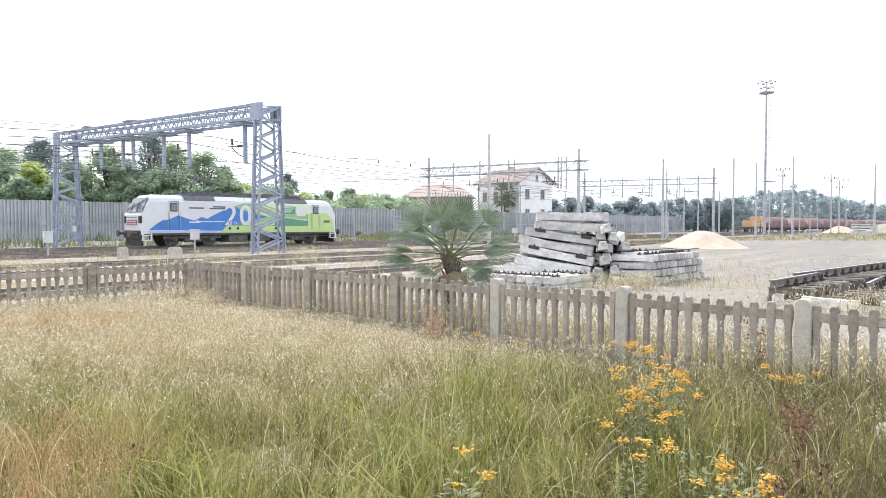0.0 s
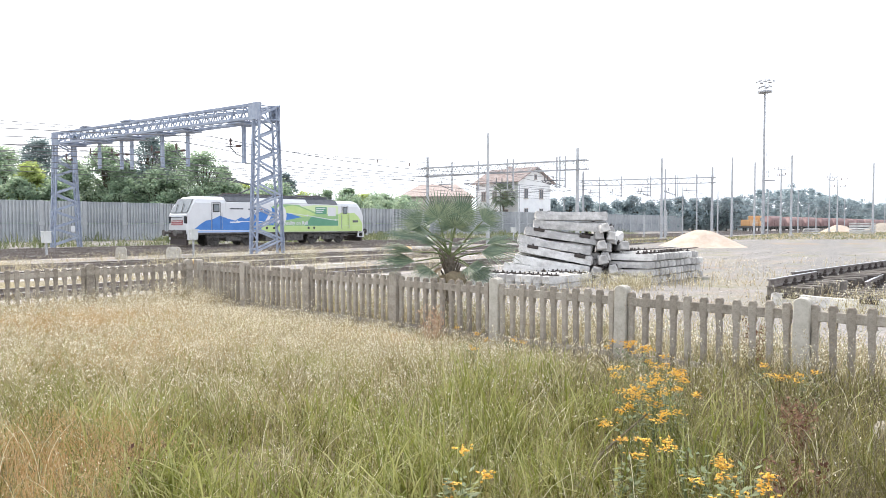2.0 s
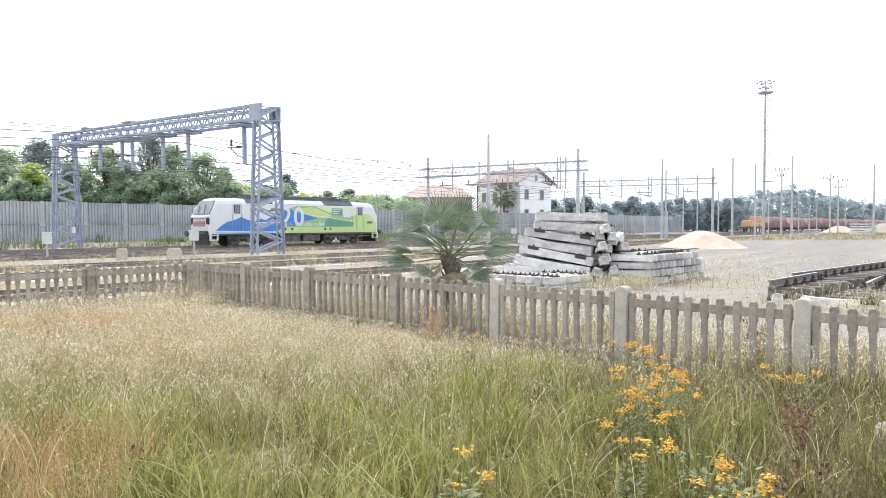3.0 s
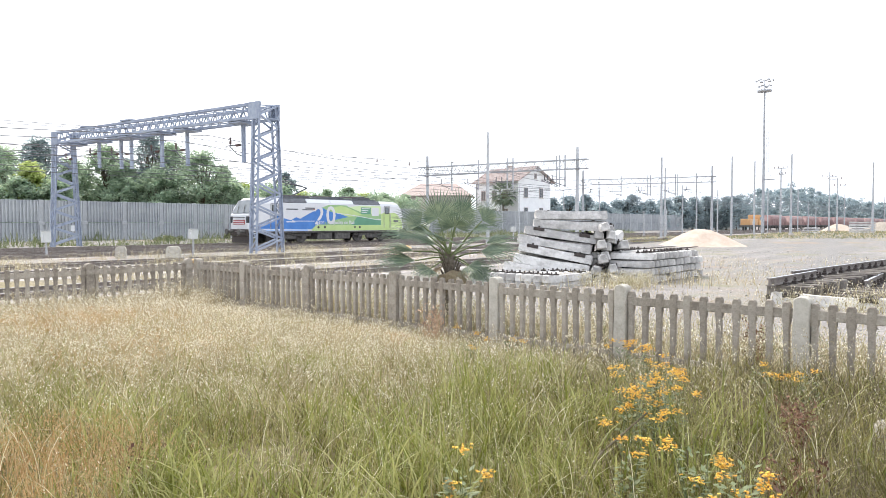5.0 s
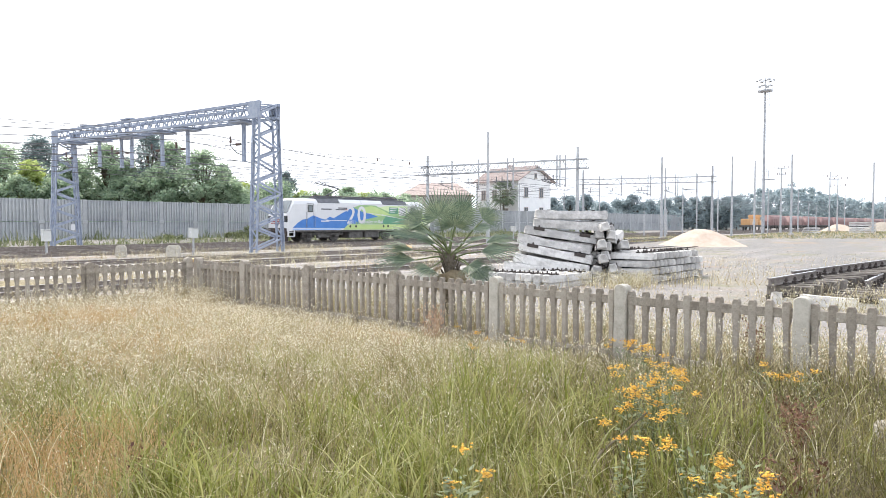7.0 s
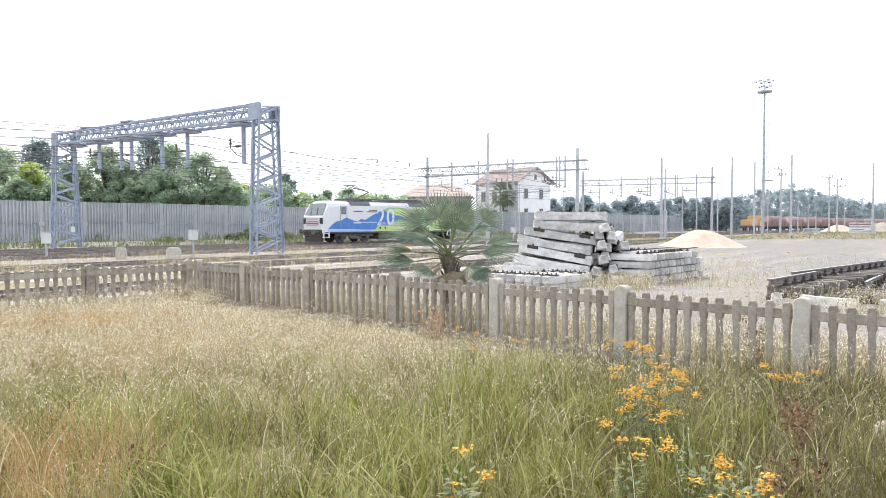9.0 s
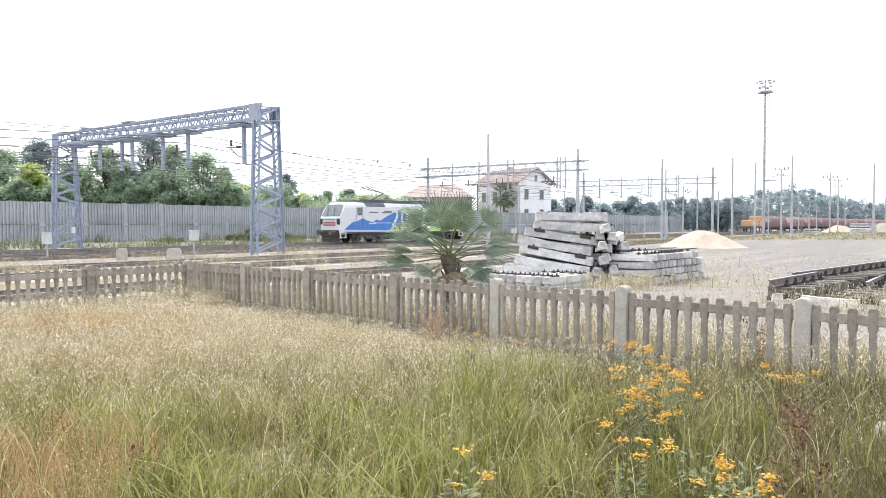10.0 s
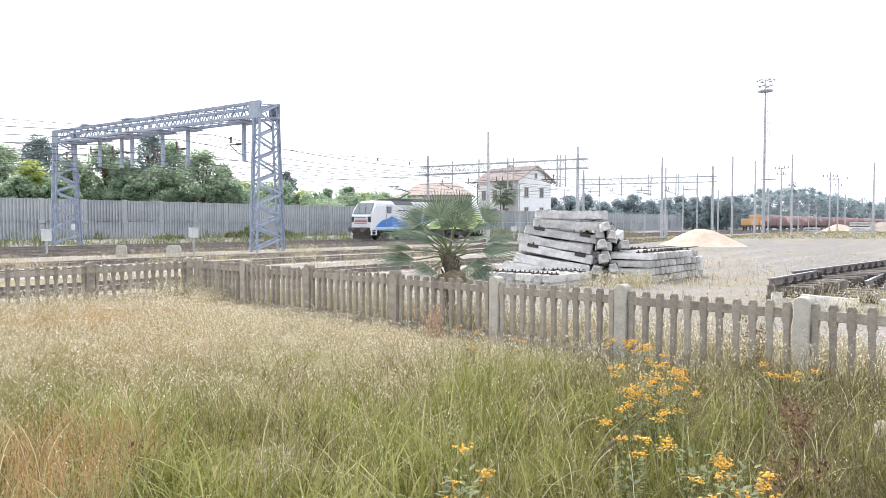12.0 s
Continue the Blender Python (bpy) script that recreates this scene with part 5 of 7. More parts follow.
        for y in (-0.35, 0.35):
            rod(bm, knee, (top[0], y, top[2] - 0.08), 0.04, n=6)
        part("arm", bm, ROOF_GREY, p)
        bm = bmesh.new()
        for dx in (-0.2, 0.2):
            rod(bm, (top[0] + dx, -0.6, top[2]), (top[0] + dx, 0.6, top[2]), 0.03, n=6)
            for y in (-1, 1):
                rod(bm, (top[0] + dx, y * 0.6, top[2]), (top[0] + dx, y * 0.9, top[2] - 0.22), 0.025, n=5)
        part("collector_bow", bm, ROOF_GREY, p)
    pantograph(4.4, -1, False, 0)
    pantograph(-4.3, 1, True, 5.38)
    return loco, wheels


LOCO, WHEELS = build_locomotive()
RUN = ((0.0, 0.0), (1.0, 1.75), (2.0, 3.48), (3.0, 5.22), (5.0, 8.77), (6.0, 10.55), (7.0, 12.40), (9.0, 16.15), (10.0, 18.02), (11.0, 19.92), (12.0, 21.85))


def motions():
    """The locomotive rolls away along its track and its wheels turn with it."""
    rows = [(t, Matrix.Translation(uv(30.04 + s, -48.43, RAIL)) @ pose(0, 0, 0, 0, 0, TA)) for t, s in RUN]
    walk(LOCO, rows)
    fine = []
    for (t0, s0), (t1, s1) in zip(RUN, RUN[1:]):
        n = max(1, math.ceil((s1 - s0) / 0.8))
        fine += [(t0 + (t1 - t0) * k / n, s0 + (s1 - s0) * k / n) for k in range(n)]
    fine.append(RUN[-1])
    for w, x, y in WHEELS:
        flip = 0 if y < 0 else 180
        walk(w, [(t, Matrix.Translation((x, y, 0.625)) @ Matrix.Rotation(s / 0.625, 4, "Y") @ pose(0, 0, 0, 0, 0, flip)) for t, s in fine])


# ---- trees ----
def leaf_cloud(centres, n, size, rng, flat_bias=0.35):
    """Many small leaf blades filling uneven clumps; centres are (x, y, z, radius)."""
    c = np.array(centres)
    w = c[:, 3] ** 2
    pick = rng.choice(len(c), n, p=w / w.sum())
    d = rng.normal(size=(n, 3))
    d /= np.linalg.norm(d, axis=1)[:, None]
    r = rng.random(n) ** 0.5 * (1 + 0.25 * rng.random(n) ** 4)
    p = c[pick, :3] + d * (c[pick, 3] * r)[:, None] * np.array((1, 1, 0.8))
    a = rng.normal(size=(n, 3)) * np.array((1, 1, 0.55)) + d * 0.3
    a /= np.linalg.norm(a, axis=1)[:, None]
    b = np.cross(a, rng.normal(size=(n, 3)) * 0.55 + np.array((0, 0, 1.0)) + d * 0.5)
    b /= np.linalg.norm(b, axis=1)[:, None] + 1e-9
    s = size * rng.uniform(0.6, 1.4, n)
    l, wd = a * s[:, None], b * (s * 0.45)[:, None]
    v = np.empty((n, 4, 3))
    v[:, 0], v[:, 1], v[:, 2], v[:, 3] = p - l, p + wd, p + l, p - wd
    v[:, 0, 2] -= 0.2 * s
    v[:, 2, 2] -= 0.25 * s
    return v.reshape(-1, 3)


def quads(name, v, mat, parent=None, label=""):
    n = len(v) // 4
    me = bpy.data.meshes.new(name)
    me.vertices.add(len(v))
    me.vertices.foreach_set("co", v.astype(np.float32).ravel())
    me.loops.add(n * 4)
    me.loops.foreach_set("vertex_index", np.arange(n * 4, dtype=np.int32))
    me.polygons.add(n)
    me.polygons.foreach_set("loop_start", np.arange(0, n * 4, 4, dtype=np.int32))
    me.update(calc_edges=True)
    me.validate()
    return mesh_part(name, me, mat, parent, label)


def tree(x, y, h, w, mat, seed, label, leaves=4500, size=0.35, low=0.15, name="tree", group="trees behind the barrier", slim=1.0):
    rng = np.random.default_rng(seed)
    z0 = ground_z(x, y)
    t = thing(name, pose(x, y, z0), label, "tree", group)
    bm = bmesh.new()
    rod(bm, (0, 0, -0.1), (0.1, 0, h * 0.45), h * 0.022, h * 0.014, 8)
    centres = []
    n = int(22 + w * 4.2)
    for k in range(n):
        q = (k + 0.5) / n
        z = h * (low + (0.93 - low) * q)
        prof = math.sin(math.pi * min(0.97, (0.16 + 0.84 * q) ** 0.8)) ** 0.7
        for j in range(3):
            a = rng.uniform(0, math.tau)
            rr = w / 2 * prof * rng.uniform(0.15, 1.0) ** 0.7 * (1 + 0.25 * math.sin(3 * a + seed))
            cr = w * rng.uniform(0.05, 0.14) * slim
            c = (rr * math.cos(a), rr * math.sin(a), min(z + rng.uniform(-0.4, 0.4), h - cr * 0.7), cr)
            centres.append(c)
            if j == 0:
                rod(bm, (0.05, 0, h * 0.45 * min(1, 0.4 + q)), c[:3], h * 0.009, h * 0.002, 5)
    part("trunk", bm, BARK, t)
    quads("crown", leaf_cloud(centres, leaves, size, rng), mat, t)
    return t


def at(px_bearing, depth):
    """A place by its bearing (sideways per metre ahead) and how far ahead it lies."""
    return px_bearing * depth, depth


def build_trees():
    # bearing, ahead, height, width, foliage
    rows = [(-0.655, 72, 9.6, 8.5, LEAF_MID), (-0.612, 70, 7.6, 4.6, LEAF_LIGHT), (-0.595, 80, 11.3, 6.5, LEAF_DARK), (-0.545, 78, 8.6, 6.5, LEAF_MID), (-0.50, 78, 10.4, 6.5, LEAF_MID),
            (-0.435, 80, 11.8, 7.2, LEAF_DARK), (-0.47, 77, 8.2, 5.5, LEAF_MID), (-0.40, 80, 10.6, 7.0, LEAF_MID), (-0.355, 79, 9.6, 7.0, LEAF_MID), (-0.325, 82, 8.2, 5.0, LEAF_MID), (-0.43, 76, 7.2, 6.0, LEAF_MID), (-0.295, 88, 6.6, 4.4, LEAF_LIGHT),
            (-0.232, 98, 8.6, 4.2, LEAF_DARK), (-0.262, 92, 6.2, 5.0, LEAF_MID), (-0.205, 100, 6.0, 5.0, LEAF_LIGHT), (-0.17, 104, 6.6, 4.0, LEAF_MID), (-0.14, 108, 7.0, 4.5, LEAF_MID), (-0.115, 110, 6.2, 5.0, LEAF_LIGHT), (-0.085, 112, 6.4, 5.0, LEAF_MID), (-0.055, 115, 6.2, 4.5, LEAF_MID), (-0.70, 70, 9.0, 8.0, LEAF_MID), (-0.63, 68, 6.0, 5.0, LEAF_MID), (-0.57, 70, 6.0, 5.0, LEAF_MID), (-0.33, 84, 6.0, 6.0, LEAF_MID)]
    for i, (b, dep, h, w, m) in enumerate(rows):
        lab = {"acacia_foliage": "leafy mid-green tree behind the noise barrier", "dark_foliage": "dark green tall tree behind the noise barrier", "yellow_green_foliage": "yellow-green bushy tree behind the noise barrier"}[m.name]
        x, y = at(b, dep)
        v = x * TY - y * TX
        if v > -69.5:
            k = -69.5 / v
            x, y, h, w = x * k, y * k, 1.75 + (h - 1.75) * k, w * k
        tree(x, y, h * 1.08, w * 1.2, m, 100 + i, lab, 8500, 0.185)
    far = [(0.165, 150, 7.5, 8, LEAF_HAZE), (0.19, 150, 8.0, 8, LEAF_HAZE), (0.215, 155, 8.5, 8, LEAF_HAZE), (0.24, 150, 6.5, 8, LEAF_HAZE), (0.265, 160, 7.5, 9, LEAF_HAZE), (0.285, 158, 8.5, 8, LEAF_HAZE), (0.31, 165, 7.5, 9, LEAF_HAZE),
           (0.335, 170, 8.0, 9, LEAF_HAZE), (0.355, 172, 9.0, 8, LEAF_HAZE), (0.375, 175, 8.5, 9, LEAF_HAZE), (0.395, 178, 9.0, 9, LEAF_HAZE), (0.41, 180, 8.5, 8, LEAF_HAZE), (0.425, 175, 9.0, 8, LEAF_HAZE), (0.44, 185, 9.5, 9, LEAF_HAZE)]
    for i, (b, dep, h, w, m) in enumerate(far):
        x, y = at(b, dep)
        tree(x, y, h, w, m, 300 + i, "far tree beyond the yard, haze tinted into its leaf colour", 4500, 0.28, 0.08, group="far trees")
    # wooded rise beyond the wagons, its distance haze put into the leaf colour
    rng = np.random.default_rng(9)
    cs = []
    for k in range(1300):
        b = rng.uniform(0.40, 0.78)
        dep = rng.uniform(330, 420)
        crest = 12 + 9.5 * math.exp(-((b - 0.52) / 0.085) ** 2) - 3.0 * max(0, (b - 0.64) * 8)
        z = rng.uniform(0.15, 1.0) * crest
        cs.append((b * dep, dep, z, rng.uniform(1.0, 2.6)))
    woods = quads("far_woods", leaf_cloud(cs, 85000, 0.6, rng), LEAF_HAZE)
    tagged(woods, "wooded rise beyond the goods wagons, foliage tinted blue for haze", "woods", kind="stuff")
    cs = []
    for k in range(260):
        b = rng.uniform(-0.9, 0.46)
        dep = rng.uniform(185, 240)
        cs.append((b * dep, dep, rng.uniform(0.3, 5.5), rng.uniform(1.5, 2.6)))
    woods = quads("far_hedge", leaf_cloud(cs, 30000, 0.7, rng), LEAF_HAZE)
    tagged(woods, "distant hedge line behind the barrier, foliage tinted for haze", "hedge", kind="stuff")
    cs = []
    for k in range(170):
        u = rng.uniform(36, 78)
        p = uv(u, rng.uniform(-84, -71))
        cs.append((p.x, p.y, rng.uniform(0.5, 1.0) * (5.6 + 1.5 * math.sin(u * 0.5) * math.cos(u * 0.23)), rng.uniform(0.9, 1.7)))
    woods = quads("scrub", leaf_cloud(cs, 34000, 0.22, rng), LEAF_MID)
    tagged(woods, "uneven green scrub growing over the barrier", "scrub", kind="stuff")


# ---- houses behind the barrier ----
def roof_tiles(parent, p0, along, up, n_along, n_up):
    """Rows of curved tiles laid on a slope from the eaves corner p0."""
    p0, along, up = Vector(p0), Vector(along), Vector(up)
    nrm = along.cross(up).normalized()
    if nrm.z < 0:
        nrm = -nrm
    vs, fs = [], []
    for i in range(n_along):
        for j in range(n_up):
            a0, a1 = along * (i / n_along), along * ((i + 0.92) / n_along)
            u0, u1 = up * (j / n_up), up * ((j + 1.05) / n_up)
            m = (a0 + a1) / 2
            b = len(vs)
            for u, lift in ((u0, 0.06), (u1, 0.02)):
                vs += [p0 + a0 + u + nrm * lift, p0 + m + u + nrm * (lift + 0.08), p0 + a1 + u + nrm * lift]
            fs += [(b, b + 1, b + 4, b + 3), (b + 1, b + 2, b + 5, b + 4), (b, b + 2, b + 1)]
    o = flat("roof_tiles", [tuple(v) for v in vs], fs, TILES, parent)
    o["kind"] = "stuff"


def house_window(parent, x, y, z, w, h, turn, shut=False):
    m = pose(x, y, z, 0, 0, turn)
    bm = bmesh.new()
    for a, b, c, d in ((-w / 2 - 0.1, -w / 2, -0.1, h + 0.1), (w / 2, w / 2 + 0.1, -0.1, h + 0.1), (-w / 2, w / 2, h, h + 0.1), (-w / 2, w / 2, -0.1, 0), (-0.03, 0.03, 0, h)):
        box(bm, a, b, -0.06, 0.04, c, d, 0, m)
    win = part("window", bm, PLASTER_ROSE, parent)
    bm = bmesh.new()
    box(bm, -w / 2, w / 2, -0.03, 0.02, 0, h, 0, m)
    part("pane", bm, WOOD_SHUTTER if shut else WINDOW_GLASS, win, "dark window pane")
    bm = bmesh.new()
    box(bm, -w / 2 - 0.2, w / 2 + 0.2, -0.16, 0.03, -0.18, -0.1, 0, m)
    part("sill", bm, CONCRETE_POST, win)


def gable_house(name, m, lx, ly, eave, ridge, wall_mat, label, over=0.7, hip=0.0):
    """Local x runs along the ridge; the gable ends are at both ends of x."""
    h = thing(name, m, label, "house", "houses behind the barrier")
    bm = bmesh.new()
    zt = ridge - 0.15
    prof = [(-ly / 2, -0.3), (ly / 2, -0.3), (ly / 2, eave), (0, zt if not hip else eave), (-ly / 2, eave)]
    a = [bm.verts.new((-lx / 2, y, z)) for y, z in prof]
    b = [bm.verts.new((lx / 2, y, z)) for y, z in prof]
    bm.faces.new(a[::-1])
    bm.faces.new(b)
    for i in range(5):
        bm.faces.new((a[i], a[(i + 1) % 5], b[(i + 1) % 5], b[i]))
    bmesh.ops.recalc_face_normals(bm, faces=bm.faces)
    part("wall", bm, wall_mat, h)
    slope = (ridge - eave) / (ly / 2)
    ez = eave - over * slope
    x0 = -lx / 2 - over
    bm = bmesh.new()
    for s in (-1, 1):
        hx = hip
        low = [(x0, s * (ly / 2 + over), ez), (-x0, s * (ly / 2 + over), ez), (-x0 - hx, 0, ridge), (x0 + hx, 0, ridge)]
        vs = [bm.verts.new(p) for p in low] + [bm.verts.new((p[0], p[1], p[2] + 0.12)) for p in low]
        bm.faces.new(vs[:4])
        bm.faces.new(vs[4:][::-1])
        for i in range(4):
            bm.faces.new((vs[i], vs[(i + 1) % 4], vs[4 + (i + 1) % 4], vs[4 + i]))
    if hip:
        for s in (-1, 1):
            tri = [(s * (lx / 2 + over), -(ly / 2 + over), ez), (s * (lx / 2 + over), ly / 2 + over, ez), (s * (lx / 2 + over - hip), 0, ridge)]
            vs = [bm.verts.new(p) for p in tri] + [bm.verts.new((p[0], p[1], p[2] + 0.12)) for p in tri]
            bm.faces.new(vs[:3])
            bm.faces.new(vs[3:])
            for i in range(3):
                bm.faces.new((vs[i], vs[(i + 1) % 3], vs[3 + (i + 1) % 3], vs[3 + i]))
    bmesh.ops.recalc_face_normals(bm, faces=bm.faces)
    roof = part("roof", bm, TILES, h)
    if not hip:
        for s in (-1, 1):
            n = int((lx + 2 * over) / 0.3)
            roof_tiles(roof, (x0, s * (ly / 2 + over), ez + 0.12), (lx + 2 * over, 0, 0), (0, -s * (ly / 2 + over), ridge - ez), n, int((ly / 2) / 0.45))
    return h


def build_houses():
    zb = 0.4
    # two-storey house, its gable towards the right and its long side in shade
    cx, cy = 0.107 * 134, 134.0
    m = Matrix.Translation((cx, cy, zb)) @ pose(0, 0, 0, 0, 0, -48)
    h = gable_house("house", m, 11.0, 9.6, 9.9, 12.5, PLASTER, "white two-storey house with tiled gable roof behind the barrier", 0.8)
    for x in (-3.6, -0.6, 2.4):
        for z in (2.6, 6.2):
            house_window(h, x, -4.83, z, 1.0, 1.7, 0, True)
    for y in (-2.6, 1.9):
        for z in (2.8, 6.6):
            house_window(h, 5.53, y, z, 0.95, 1.7, 90)
    house_window(h, 5.53, 0.2, 10.3, 0.5, 0.8, 90)
    bm = bmesh.new()
    rod(bm, (-5.4, -4.95, 0), (-5.4, -4.95, 9.5), 0.08, n=8)
    rod(bm, (1.0, -4.95, 0), (1.0, -4.95, 9.5), 0.08, n=8)
    part("downpipe", bm, IRON, h)
    bm = bmesh.new()
    box(bm, -2.3, -1.6, 0.8, 1.5, 11.3, 13.1, 0.03)
    box(bm, -2.4, -1.5, 0.7, 1.6, 13.1, 13.25, 0.03)
    part("chimney", bm, PLASTER_ROSE, h)
    m = Matrix.Translation((-0.005 * 128, 129.0, zb)) @ pose(0, 0, 0, 0, 0, -8)
    h = gable_house("outbuilding", m, 12.0, 8.5, 7.0, 9.1, PLASTER_ROSE, "low rose-grey building with faded tiled roof behind the barrier", 0.7, 3.2)
    for x in (-4.2, -1.0, 2.4):
        house_window(h, x, -4.28, 4.4, 1.2, 1.5, 0, True)


# ---- goods wagons and yard locomotive far off ----
def hopper_wagon(u, v, label):
    w = thing("goods_wagon", Matrix.Translation(uv(u, v, RAIL)) @ pose(0, 0, 0, 0, 0, TA), label, "goods wagon", "row of goods wagons")
    L = 17.6
    bm = bmesh.new()
    prof = [(-1.35, 1.25), (-1.45, 2.2), (-1.42, 2.9), (-1.15, 3.5), (-0.6, 3.85), (0, 3.95), (0.6, 3.85), (1.15, 3.5), (1.42, 2.9), (1.45, 2.2), (1.35, 1.25)]
    secs = []
    for x, k in ((-L / 2 + 0.5, 0.42), (-L / 2 + 2.3, 1.0), (L / 2 - 2.3, 1.0), (L / 2 - 0.5, 0.42)):
        secs.append([(x, y * (0.55 + 0.45 * k), 1.25 + (z - 1.25) * k) for y, z in prof])
    part("tank_body", loft(secs), WAGON_RED, w)
    bm.free()
    bm = bmesh.new()
    for k in range(9):
        x = -L / 2 + 2.4 + k * (L - 4.8) / 8
        for s in (-1, 1):
            box(bm, x - 0.06, x + 0.06, s * 1.46 - 0.04, s * 1.46 + 0.04, 1.2, 2.9)
    part("side_rib", bm, WAGON_RED, w)["kind"] = "stuff"
    bm = bmesh.new()
    box(bm, -L / 2, L / 2, -1.2, 1.2, 0.95, 1.25)
    for x in (-4.0, -1.3, 1.3, 4.0):
        prism(bm, [(x - 1.1, 1.2), (x + 1.1, 1.2), (x + 0.35, 0.4), (x - 0.35, 0.4)], -0.9, 0.9)
    part("chassis", bm, BOGIE, w)
    for x in (-7.4, -5.6, 5.6, 7.4):
        for y in (-0.76, 0.76):
            bm = bmesh.new()
            disc(bm, x, y - 0.07, y + 0.07, 0.46, 0.46, 14)
            part("wheel", bm, BOGIE, w)
    for x in (-L / 2 - 0.3, L / 2 + 0.3):
        bm = bmesh.new()
        for y in (-0.87, 0.87):
            rod(bm, (x - 0.3, y, 1.05), (x + 0.3, y, 1.05), 0.18, n=8)
        part("buffer", bm, BOGIE, w)
    return w


def build_far_train():
    first = hopper_wagon(196.9, -52.8, "oxide-red hopper wagon in a long row")
    for k in range(1, 12):
        copy_thing(first, Matrix.Translation(uv(196.9 + 19.4 * k, -52.8, RAIL)) @ pose(0, 0, 0, 0, 0, TA))
    s = thing("yard_locomotive", Matrix.Translation(uv(178.5, -52.8, RAIL)) @ pose(0, 0, 0, 0, 0, TA), "orange yard locomotive coupled to the wagons", "locomotive")
    bm = bmesh.new()
    box(bm, -6.0, 0.9, -1.1, 1.1, 1.3, 2.85, 0.12)
    box(bm, 3.6, 5.8, -1.1, 1.1, 1.3, 2.6, 0.12)
    part("bonnet", bm, ORANGE_PAINT, s)
    bm = bmesh.new()
    box(bm, 0.9, 3.6, -1.4, 1.4, 1.3, 3.9, 0.15)
    part("cab", bm, ORANGE_PAINT, s)
    for y in (-1, 1):
        bm = bmesh.new()
        box(bm, 1.2, 2.1, y * 1.41 - 0.02, y * 1.41 + 0.02, 2.5, 3.4)
        box(bm, 2.4, 3.3, y * 1.41 - 0.02, y * 1.41 + 0.02, 2.5, 3.4)
        part("cab_window", bm, CAB_GLASS, s)
    bm = bmesh.new()
    box(bm, -6.5, 6.4, -1.35, 1.35, 0.9, 1.3, 0.05)
    part("frame", bm, BOGIE, s)
    for x in (-4.8, -2.8, 2.4, 4.6):
        for y in (-0.76, 0.76):
            bm = bmesh.new()
            disc(bm, x, y - 0.07, y + 0.07, 0.5, 0.5, 14)
            part("wheel", bm, BOGIE, s)
    bm = bmesh.new()
    for y in (-1.3, 1.3):
        rod(bm, (-4.7, y, 2.1), (0.8, y, 2.1), 0.03, n=5)
        for x in (-4.6, -2.8, -1.0):
            rod(bm, (x, y, 1.3), (x, y, 2.1), 0.03, n=5)
    part("handrail", bm, WHITE_PAINT, s)


build_trees()
build_houses()
build_far_train()

# ---- the fan palm behind the fence ----
def fan_leaf(rng, radius, spread=112, cup=0.25, droop=0.15):
    """One fan of folded segments joined to half their length; it lies along +x from its hub, its face along +z."""
    vs = []
    n = 34
    step = radians(2 * spread / n)
    for k in range(n):
        a = -radians(spread) + step * (k + 0.5)
        r = radius * (0.74 + 0.26 * math.cos(a * 0.75)) * rng.uniform(0.92, 1.05)
        d, side = Vector((math.cos(a), math.sin(a), 0)), Vector((-math.sin(a), math.cos(a), 0))
        tip = rng.uniform(0.4, 1.3) * droop * radius
        rows = []
        for q, wide in ((0.03, 1.0), (0.48, 1.0), (0.8, 0.42), (1.0, 0.04)):
            half = math.tan(step / 2) * r * min(q, 0.5) * wide
            mid = d * r * q + Vector((0, 0, cup * r * q * (1 - 0.5 * q) - tip * q ** 4))
            fold = Vector((0, 0, half * 0.75))
            rows.append((mid - side * half, mid + fold, mid + side * half))
        for lo, hi in zip(rows, rows[1:]):
            vs += [lo[0], lo[1], hi[1], hi[0], lo[1], lo[2], hi[2], hi[1]]
    return vs


